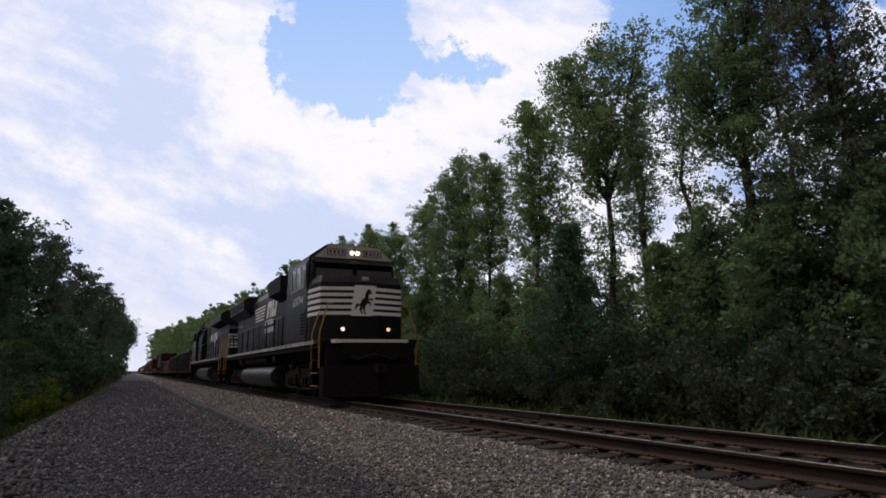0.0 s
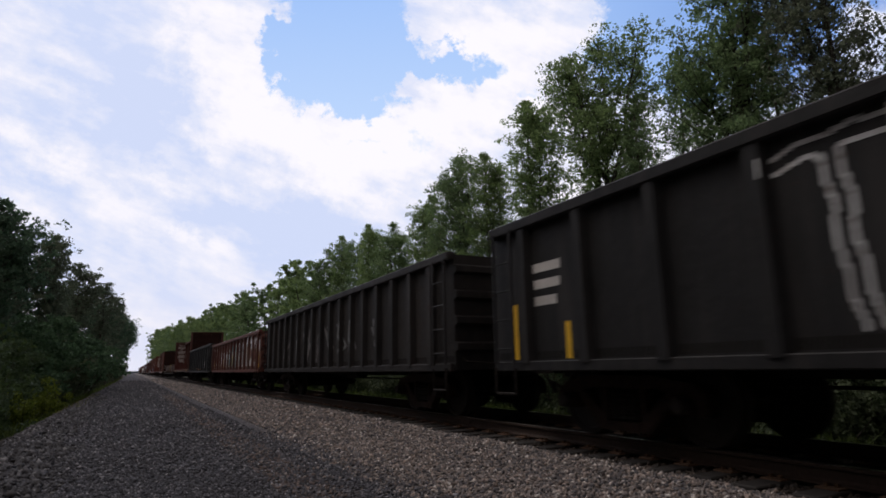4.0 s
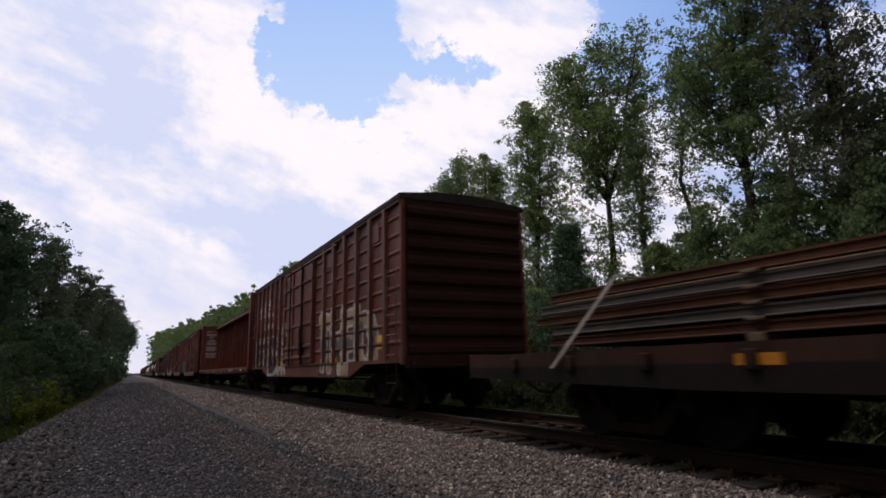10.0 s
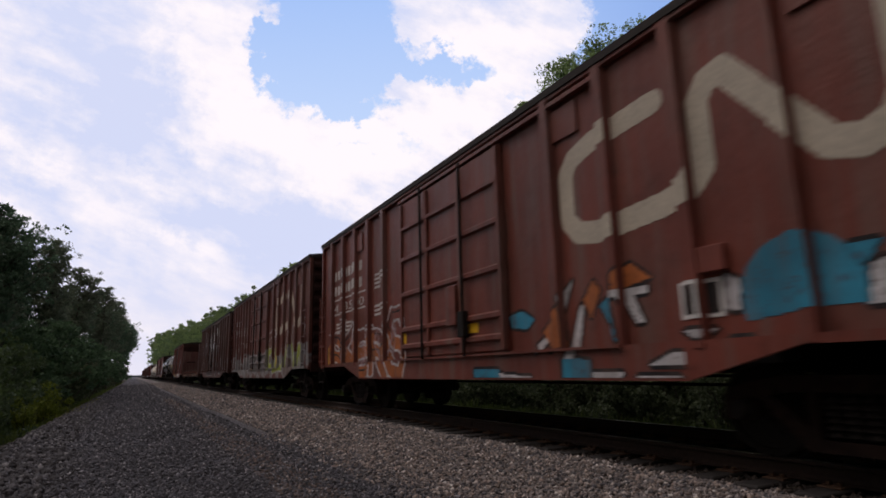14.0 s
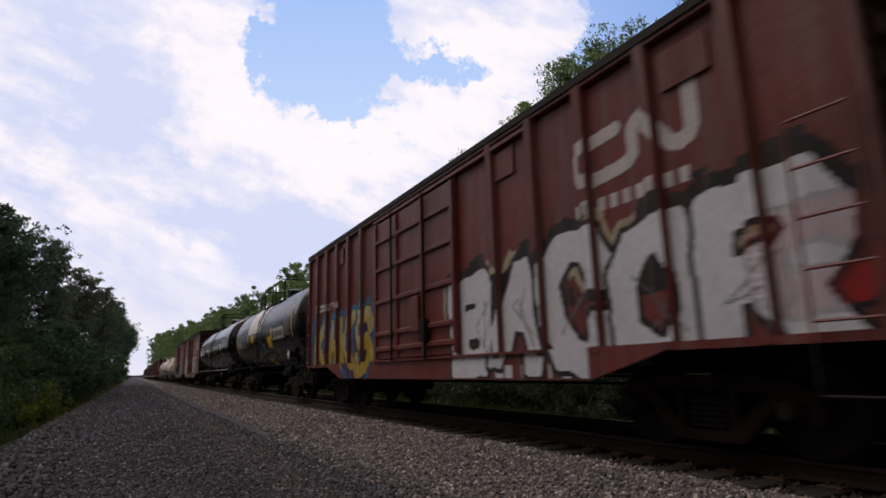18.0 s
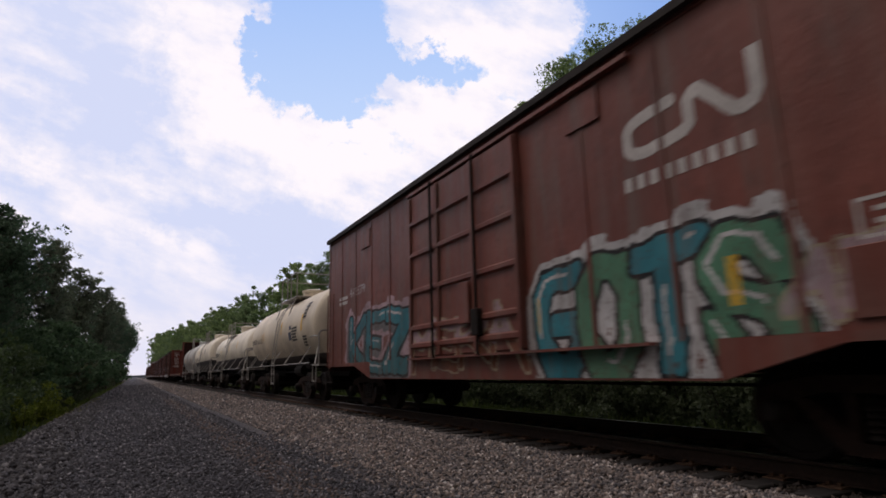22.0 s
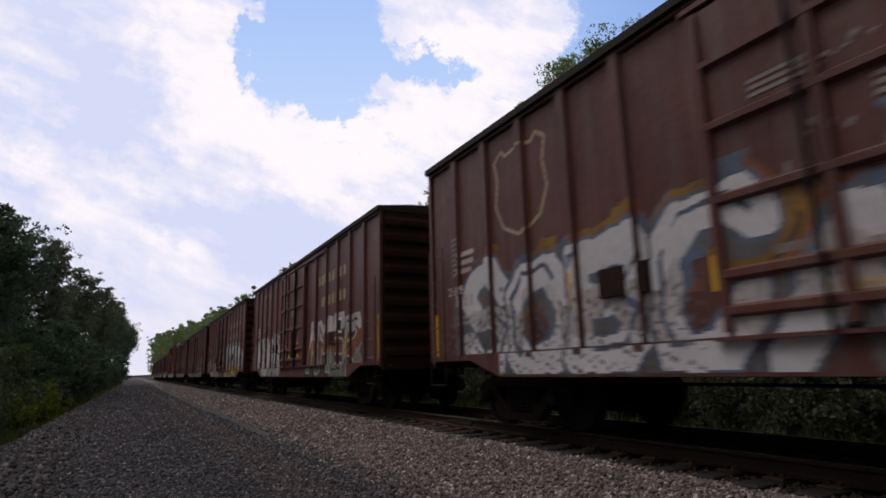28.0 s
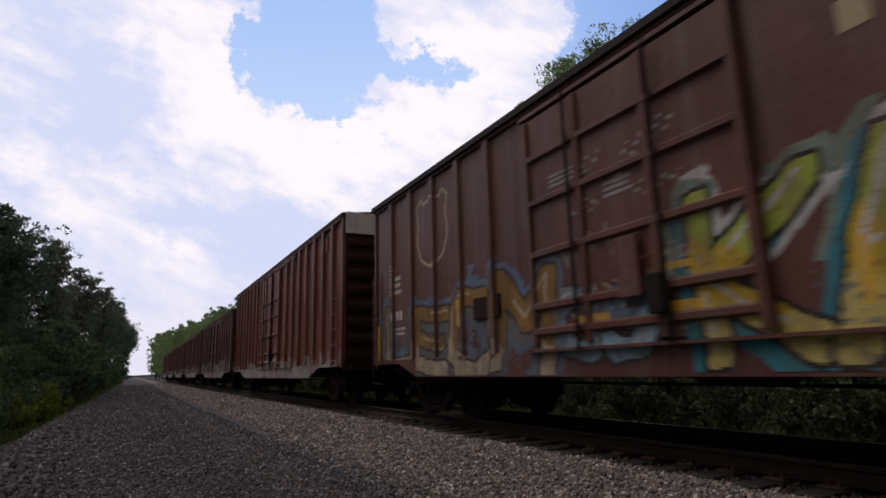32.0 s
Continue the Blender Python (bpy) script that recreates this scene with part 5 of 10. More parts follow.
def piece(car, surf, seed, word, y_left, y_right, z0, z1, fills, outline, weight=0.15, edge=0.05, block=None, glow=None, shine=None, wild=0.5, by_letter=False, drip=None):
    """Fat overlapping sprayed letters: each with its outline over the one before, a solid shadow, a glow and light strokes. y_left > y_right, as seen from outside."""
    rng = random.Random(seed)
    n, h = len(word), z1 - z0
    pitch = (y_left - y_right) / n
    letters = []
    for i, ch in enumerate(word):
        lean, lift, grow_up, turn = rng.uniform(-0.22, 0.22) * wild, rng.uniform(-0.06, 0.06) * wild * h, 1 + rng.uniform(-0.1, 0.12) * wild, rng.uniform(-0.09, 0.09) * wild
        inset = weight * h * 0.55
        w, hh = pitch * 1.06 - 2 * inset * 0.8, (h - 2 * inset) * grow_up
        segs = []
        for stroke in GLYPHS[ch].split("|"):
            pts = []
            for q in stroke.split():
                u, v = int(q[0]) / 4, int(q[1]) / 4
                u += lean * (v - 0.5) + rng.uniform(-0.05, 0.05) * wild
                v += turn * (u - 0.5) + rng.uniform(-0.05, 0.05) * wild
                pts.append((y_left - pitch * i - 0.8 * inset - u * w, z0 + inset + lift + v * hh))
            segs += chain(pts)
        letters.append((seg_field(segs, 5.0), weight * h * 0.5 * rng.uniform(0.85, 1.2)))
    pad = 0.4
    step = 0.022
    args = (y_right - pad, y_left + pad, z0 - 0.25, z1 + pad)
    yy, zz = np.meshgrid(np.arange(args[0], args[1], step), np.arange(args[2], args[3], step))
    yw, zw = yy + 0.02 * np.sin(5 * zz + seed) + 0.012 * np.sin(13 * zz), zz + 0.02 * np.sin(4 * yy + seed) + 0.012 * np.sin(15 * yy)
    code = np.zeros(yy.shape, int)
    for i, (field, half) in enumerate(letters):
        d = field(yw, zw)
        code[d < half + edge] = 1
        inner = d < half
        if by_letter:
            code[inner] = 2 + i % len(fills)
        else:
            v = (zz - z0) / h + 0.09 * np.sin(5.1 * yy + seed) + 0.05 * np.sin(12.7 * yy)
            code[inner] = 2 + np.clip(((1 - v[inner]) * len(fills)).astype(int), 0, len(fills) - 1)
        if shine:
            lit = field(yw - 0.3 * half, zw - 0.35 * half) < 0.16 * half
            code[lit & inner & (np.sin(3.1 * yy + 2.3 * zz + seed + i) > 0.1)] = 90
    solid = code > 0
    if block:
        shade = np.zeros_like(solid)
        for k in range(1, 7):
            shade |= np.roll(np.roll(solid, k, 1), -k, 0)
        code[shade & ~solid] = 91
        solid |= shade
    if glow:
        wide = (grow(solid, 4) | (grow(solid, 8) & (np.sin(9 * yy + seed) + np.sin(7 * zz + 5 * yy) > 0.3))) & ~solid & ((zz > z0 + 0.5 * h) | (len(glow) < 2))
        spot = ((np.sin(3.3 * yy + seed) + np.sin(4.1 * zz + 2.2 * yy) + 2) * 0.249 * len(glow)).astype(int)
        code[wide] = 100 + spot[wide]
    if drip:
        run = (zz < z0 + 0.16) & (np.sin(21 * yy + seed) + np.sin(8.3 * yy) > 0.1) & (code == 0)
        code[run & (yy < y_left) & (yy > y_right)] = 93
    layers = [(1, "graffiti_outline", outline)] + [(2 + k, "graffiti_fill", m) for k, m in enumerate(fills)] + [(100 + k, "graffiti_glow", m) for k, m in enumerate(glow or ())]
    for k, name, m in layers + [(90, "graffiti_shine", shine), (91, "graffiti_shadow", block), (93, "graffiti_drip", drip)]:
        if m is not None:
            runs_decal(car, name, lambda a, b, k=k: code == k, *args, surf, m, step)


def band_logo(car, surf, y, z, wide, high, band, material, label):
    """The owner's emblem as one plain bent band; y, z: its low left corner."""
    pts = [(0.42, 1.0), (0.14, 0.93), (0.04, 0.84), (0.0, 0.7), (0.0, 0.2), (0.05, 0.05), (0.15, 0.0), (0.42, 0.06), (0.52, 0.12), (0.57, 0.25), (0.57, 0.8), (0.61, 0.95), (0.66, 0.98),
           (0.9, 0.12), (0.97, 0.06), (1.04, 0.14), (1.07, 0.3), (1.07, 1.3)]
    segs = chain([(y - a * wide, z + b * high) for a, b in pts])
    f = seg_field(segs)
    half = band / 2
    runs_decal(car, "emblem", lambda yy, zz: f(yy, zz) < half, y - 1.2 * wide, y + band, z - band, z + 1.3 * high, surf, material, 0.015, label)


# ---- box cars ----
def box_car(front, rear, paint, label, roof=None, posts=6, door_y=(-1.55, 2.1), top=4.36, smooth_side=False, bars=False, low_sill=0.7, end_ribs=9, hi_end=None, post_d=0.09, ramp=(2.1, 3.2), board=False):
    """posts: how many on each half of a side. bars: sheets with pressed horizontal ribs."""
    car, length = vehicle("box_car", label, front, rear)
    L = length / 2
    sx = 1.43
    roof = roof or M_ROOF
    part("body", Geo().cbox(-sx, sx, -L, L, 1.05, top - 0.04, 0.02), paint, car)
    part("underframe", Geo().box(-0.35, 0.35, -L + 0.1, L - 0.1, 0.75, 1.04).box(-1.35, 1.35, -L + 2.4, -L + 2.7, 0.85, 1.04).box(-1.35, 1.35, L - 2.7, L - 2.4, 0.85, 1.04), M_BLACK, car)
    g = Geo().prism([(-sx - 0.1, top - 0.1), (-sx - 0.1, top), (-0.7, top + 0.1), (0, top + 0.13), (0.7, top + 0.1), (sx + 0.1, top), (sx + 0.1, top - 0.1)], 1, -L - 0.03, L + 0.03)
    part("roof", g, roof, car, "shallow steel roof")
    ys = []
    d0, d1 = door_y
    for a, b in ((-L, d0 - 0.1), (d1 + 0.1, L)):
        for k in range(1, posts):
            ys.append(a + (b - a) * k / posts)
    wpost = 0.07
    outer = sx + (0.03 if smooth_side else post_d)

    def surf(y):
        if not smooth_side:
            for p in ys:
                if abs(y - p) < wpost:
                    return -outer - 0.004
        if d0 < y < d1:
            return -sx - 0.075
        return -sx - 0.004
    for s in (-1, 1):
        x = s * sx
        if not smooth_side:
            for p in ys:
                part("side_post", Geo().prism([(x, p - wpost - 0.03), (s * outer, p - wpost), (s * outer, p + wpost), (x, p + wpost + 0.03)], 2, 1.0, top - 0.1), paint, car)
        else:
            for p in ys:
                part("seam_strip", Geo().box(min(x, x + s * 0.012), max(x, x + s * 0.012), p - 0.03, p + 0.03, 1.05, top - 0.1), paint, car)
        for y in (-L + 0.04, L - 0.04):
            part("corner_post", Geo().cbox(min(x, s * (outer - 0.02)), max(x, s * (outer - 0.02)), y - 0.05, y + 0.05, 0.95, top - 0.05), paint, car)
        if bars:
            e = [-L] + sorted(ys + [d0, d1]) + [L]
            for a, b in zip(e, e[1:]):
                if d0 - 0.01 <= a and b <= d1 + 0.01:
                    continue
                for k in range(8):
                    z = 1.4 + k * 0.37
                    part("pressed_rib", Geo().prism([(x, z - 0.05), (x + s * 0.03, z - 0.012), (x + s * 0.03, z + 0.012), (x, z + 0.05)], 1, a + 0.12, b - 0.12), paint, car)
        SILLS[car.name] = (low_sill, L - ramp[1], -outer + 0.006, L)
        sill = [(-L, 1.07), (-L, 0.99), (-L + ramp[0], 0.99), (-L + ramp[1], low_sill), (L - ramp[1], low_sill), (L - ramp[0], 0.99), (L, 0.99), (L, 1.07)]
        part("side_sill", Geo().plate(sill, s * (outer - 0.045), s * (outer - 0.01)), paint, car)
        part("top_chord", Geo().cbox(min(x, s * (outer - 0.01)), max(x, s * (outer - 0.01)), -L, L, top - 0.16, top - 0.08), paint, car)
        door = part("door", Geo().cbox(min(x, x + s * 0.07), max(x, x + s * 0.07), d0, d1, 1.1, top - 0.3, 0.015), paint, car, "sliding door with pressed ribs")
        for z in (1.3, 1.62, 2.3, 3.0, 3.62):
            part("door_rib", Geo().prism([(x + s * 0.07, z - 0.06), (x + s * 0.12, z - 0.03), (x + s * 0.12, z + 0.03), (x + s * 0.07, z + 0.06)], 1, d0 + 0.06, d1 - 0.06), paint, door)
        for f in (0.015, 0.34, 0.67, 0.985):
            y = d0 + (d1 - d0) * f
            part("door_stile", Geo().cbox(min(x + s * 0.07, x + s * 0.115), max(x + s * 0.07, x + s * 0.115), y - 0.045, y + 0.045, 1.12, top - 0.32, 0.008), paint, door)
        part("lock_gear", Geo().cbox(min(x + s * 0.1, x + s * 0.2), max(x + s * 0.1, x + s * 0.2), d0 + 1.0, d0 + 1.2, 1.35, 1.75, 0.01), M_STEEL, door)
        for f in (0.3, 0.71):
            y = d0 + (d1 - d0) * f
            part("lock_rod", Geo().cyl((x + s * 0.15, y, 1.05), (x + s * 0.15, y, top - 0.25), 0.024, 6), M_STEEL, door)
        part("door_handle", Geo().cbox(min(x + s * 0.1, x + s * 0.17), max(x + s * 0.1, x + s * 0.17), d0 + 1.3, d0 + 1.62, 1.55, 2.2, 0.01), paint, door, "lever lock box")
        part("door_track", Geo().box(min(x, x + s * 0.12), max(x, x + s * 0.12), d0 - 2.2, d1 + 0.1, 1.045, 1.08), paint, car)
        part("upper_door_track", Geo().box(min(x, x + s * 0.085), max(x, x + s * 0.085), d0 - 2.2, d1 + 0.1, top - 0.255, top - 0.2), paint, car)
        for y in (-L * 0.8, -L * 0.38, L * 0.62) if not board else ():
            part("patch_plate", Geo().cbox(min(x, x + s * 0.03), max(x, x + s * 0.03), y - 0.3, y + 0.3, top - 0.75, top - 0.32, 0.006), paint, car)
        for y in (-L * 0.55, 3.07) if board else ():
            part("route_board", Geo().cbox(min(x, x + s * 0.05), max(x, x + s * 0.05), y - 0.36, y + 0.36, 1.6, 1.93, 0.006), M_END, car, "small dark notice board")
        for e in (-1, 1):
            ya, yb = (e * (L - 0.1), e * (L - 0.62))
            xo = s * (outer + 0.05)
            lad = part("ladder", Geo().box(xo - 0.012, xo + 0.012, min(ya, ya - e * 0.02), max(ya, ya - e * 0.02), 1.0, 2.9).box(xo - 0.012, xo + 0.012, min(yb, yb + e * 0.02), max(yb, yb + e * 0.02), 1.0, 2.9), paint, car, "steel side ladder")
            for k in range(5):
                part("rung", Geo().cyl((xo, ya, 1.15 + 0.4 * k), (xo, yb, 1.15 + 0.4 * k), 0.014, 5), paint, lad)
            part("stirrup_step", Geo().tube([(xo, ya, 1.0), (xo, ya, 0.6), (xo, yb, 0.6), (xo, yb, 1.0)], 0.014, 5), M_STEEL, car)
    for e in (-1, 1):
        for k in range(end_ribs):
            z = 1.25 + k * (top - 1.6) / (end_ribs - 1)
            h = 0.42 * (top - 1.6) / (end_ribs - 1)
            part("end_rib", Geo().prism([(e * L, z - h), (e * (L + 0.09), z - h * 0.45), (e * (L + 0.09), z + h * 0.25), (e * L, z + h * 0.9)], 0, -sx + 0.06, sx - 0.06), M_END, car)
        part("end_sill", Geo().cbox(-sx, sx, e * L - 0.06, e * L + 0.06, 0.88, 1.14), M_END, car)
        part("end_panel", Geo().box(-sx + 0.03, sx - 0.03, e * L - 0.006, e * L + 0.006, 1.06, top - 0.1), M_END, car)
        if hi_end and e < 0:
            part("end_header", Geo().box(-sx, sx, -L - 0.1, -L - 0.06, top - 0.55, top + 0.02), hi_end, car, "white-painted upper end panel")
    part("brake_wheel", Geo().lathe([(L + 0.2, 0.24), (L + 0.23, 0.24), (L + 0.23, 0.2), (L + 0.2, 0.2)], 1, 18, (0.5, 0, 3.0)), M_STEEL, car)
    for e in (-1, 1):
        add_truck(car, e * (L - 2.05))
    add_ends(car, length)
    add_brakes(car, L)
    return car, surf, L


def yellow_marks(car, surf, marks, material=None):
    for y, z0, z1, w in marks:
        bars_decal(car, "reflector_strip", [(y - w, y, z0, z1)], surf, material or M_YELLOW, "yellow reflective strip")


# ---- gondolas ----
def gondola(front, rear, paint, label, top=2.75, posts=14, margin=0.75):
    car, length = vehicle("gondola_car", label, front, rear)
    L, sx = length / 2, 1.42
    outer = sx + 0.1
    part("floor", Geo().box(-sx, sx, -L, L, 0.95, 1.05), M_BLACK, car)
    part("underframe", Geo().box(-0.35, 0.35, -L + 0.1, L - 0.1, 0.7, 0.95), M_BLACK, car)
    ys = [-L + margin + (2 * L - 2 * margin) * k / (posts - 1) for k in range(posts)]

    def surf(y):
        for p in ys:
            if abs(y - p) < 0.07:
                return -outer - 0.004
        return -sx - 0.004
    for s in (-1, 1):
        x = s * sx
        part("side", Geo().box(min(x, x - s * 0.02), max(x, x - s * 0.02), -L, L, 0.82, top - 0.1), paint, car)
        for p in ys:
            part("side_post", Geo().prism([(x, p - 0.12), (s * outer, p - 0.07), (s * outer, p + 0.07), (x, p + 0.12)], 2, 0.9, top - 0.12), paint, car)
        part("top_chord", Geo().cbox(x - 0.05 if s > 0 else -outer - 0.02, outer + 0.02 if s > 0 else x + 0.05, -L - 0.02, L + 0.02, top - 0.15, top, 0.02), paint, car)
        part("side_sill", Geo().cbox(min(x, s * (outer - 0.02)), max(x, s * (outer - 0.02)), -L, L, 0.8, 0.93), paint, car)
        for e in (-1, 1):
            ya, yb = e * (L - 0.08), e * (L - 0.55)
            xo = s * (outer + 0.02)
            lad = part("ladder", Geo().box(xo - 0.015, xo + 0.015, min(ya, ya - e * 0.04), max(ya, ya - e * 0.04), 0.9, top - 0.1).box(xo - 0.015, xo + 0.015, min(yb, yb + e * 0.04), max(yb, yb + e * 0.04), 0.9, top - 0.1), paint, car, "steel side ladder")
            for k in range(4):
                part("rung", Geo().cyl((xo, ya, 1.1 + 0.4 * k), (xo, yb, 1.1 + 0.4 * k), 0.014, 5), paint, lad)
            part("stirrup_step", Geo().tube([(xo, ya, 0.85), (xo, ya, 0.5), (xo, yb, 0.5), (xo, yb, 0.85)], 0.02, 5), M_STEEL, car)
    for e in (-1, 1):
        part("end_wall", Geo().box(-sx, sx, e * L - 0.03, e * L + 0.03, 0.82, top - 0.05), paint, car)
        for k in range(4):
            z = 1.2 + k * (top - 1.5) / 3
            part("end_rib", Geo().prism([(e * L, z - 0.1), (e * (L + 0.11), z - 0.05), (e * (L + 0.11), z + 0.05), (e * L, z + 0.1)], 0, -sx, sx), paint, car)
        add_truck(car, e * (L - 2.0))
    add_ends(car, length)
    add_brakes(car, L)
    return car, surf, L


# ---- centre-beam lumber cars ----
def centrebeam(front, rear, paint, label, top=4.58, seed=0):
    car, length = vehicle("centrebeam_flat_car", label, front, rear)
    L, sx = length / 2, 1.45
    part("deck", Geo().box(-sx, sx, -L, L, 1.0, 1.1).box(-0.3, 0.3, -L, L, 0.72, 1.0), paint, car)
    for s in (-1, 1):
        x = s * sx
        part("side_sill", Geo().plate([(-L, 0.9), (-L, 1.12), (L, 1.12), (L, 0.9), (L - 4, 0.86), (-L + 4, 0.86)], min(x, x + s * 0.05), max(x, x + s * 0.05)), paint, car)
        k = 0
        y = -L + 0.9
        while y < L - 0.8:
            part("winch", Geo().cyl((x + s * 0.04, y - 0.1, 0.98), (x + s * 0.04, y + 0.1, 0.98), 0.055, 8), M_STEEL, car)
            part("deck_riser", Geo().prism([(s * 0.25, 1.1), (s * 1.42, 1.1), (s * 1.42, 1.17), (s * 0.25, 1.13)], 1, y - 0.06, y + 0.06), paint, car)
            y += 1.36
    posts = 16
    ys = [-L + 0.35 + (2 * L - 0.7) * k / (posts - 1) for k in range(posts)]
    for i, p in enumerate(ys):
        if 0 < i < posts - 1:
            part("beam_post", Geo().prism([(-0.22, p - 0.09), (0.22, p - 0.09), (0.22, p + 0.09), (-0.22, p + 0.09)], 2, 1.1, 1.1 + 0.01).box(-0.05, 0.05, p - 0.09, p + 0.09, 1.1, top - 0.1)
                 .prism([(-0.26, 1.1), (0.26, 1.1), (0.1, top - 0.1), (-0.1, top - 0.1)], 1, p - 0.02, p + 0.02), paint, car)
    for i in range(1, posts - 2):
        a, b = ys[i] + 0.05, ys[i + 1] - 0.05
        if i % 3 == 0:
            continue
        za, zb = (1.2, top - 0.2) if i % 3 == 1 else (top - 0.2, 1.2)
        g = Geo()
        g.prism([(a, za - 0.06), (a, za + 0.06), (b, zb + 0.06), (b, zb - 0.06)], 0, -0.04, 0.04)
        part("diagonal_brace", g, paint, car)
    part("top_chord", Geo().prism([(-0.38, top - 0.2), (-0.38, top - 0.06), (-0.34, top - 0.06), (-0.34, top - 0.11), (0.34, top - 0.11), (0.34, top - 0.06), (0.38, top - 0.06), (0.38, top - 0.2), (0.34, top - 0.2), (0.34, top - 0.14), (-0.34, top - 0.14), (-0.34, top - 0.2)], 1, -L + 0.05, L - 0.05), paint, car, "wide flat top chord")
    for p in ys[1:-1]:
        part("lightening_plate", Geo().cbox(-0.32, 0.32, p - 0.12, p + 0.12, top - 0.2, top - 0.14, 0.01), paint, car)
    for e in (-1, 1):
        y = e * (L - 0.12)
        b = part("bulkhead", Geo().box(-1.42, 1.42, min(y, y - e * 0.03), max(y, y - e * 0.03), 1.0, top), paint, car, "full-height end bulkhead")
        # outer skin and ribs take the end paint, darkened to stand for shade
        part("bulkhead_skin", Geo().box(-1.42, 1.42, min(y, y + e * 0.03), max(y, y + e * 0.03), 1.0, top), M_END, b, "grimy outer skin with shade in its colour")
        for s in (-1, 1):
            part("bulkhead_post", Geo().cbox(s * 1.36 - 0.09, s * 1.36 + 0.09, y - 0.13, y + 0.13, 0.9, top + 0.01), paint, b)
        for k in range(6):
            z = 1.5 + 0.55 * k
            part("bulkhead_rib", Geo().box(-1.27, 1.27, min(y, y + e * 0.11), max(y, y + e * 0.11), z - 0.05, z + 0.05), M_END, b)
        part("bulkhead_cap", Geo().cbox(-1.45, 1.45, y - 0.12, y + 0.12, top, top + 0.07), paint, b)
        add_truck(car, e * (L - 2.2))
    # warning notices on the inner faces of the bulkheads
    y = L - 0.16
    g = Geo()
    rng = random.Random(seed + 4)
    for col in (-0.72, 0.72):
        z = top - 0.35
        for k in range(17):
            w = rng.uniform(0.25, 0.46) if k not in (3, 4) else 0.13
            g.add([(col - w, y - 0.006, z - 0.055), (col + w, y - 0.006, z - 0.055), (col + w, y - 0.006, z), (col - w, y - 0.006, z)], [(0, 1, 2, 3)])
            z -= 0.1 if k % 4 else 0.2
    tagged(part("warning_notice", g, M_STENCIL, car, "rows of faded white stencilled print"), "", "", "", "stuff")

    def surf(yv):
        return -sx - 0.055
    yellow_marks(car, surf, [(-L + 2.0 + 3.6 * k, 0.96, 1.03, 0.5) for k in range(6)])
    bars_decal(car, "stencil", [(0.3 + L * q, 0.65 + L * q, 0.93, 1.01) for q in (-0.6, 0.1, 0.5)] + small_print(-L + 5.2, 1.05, 0.7, 2, 0.04, 0.03), surf, M_STENCIL)
    add_ends(car, length)
    return car, L


# ---- tank cars ----
HEAD = (0.42, 2.6)     # depth of a tank's dished end and how square its knuckle is


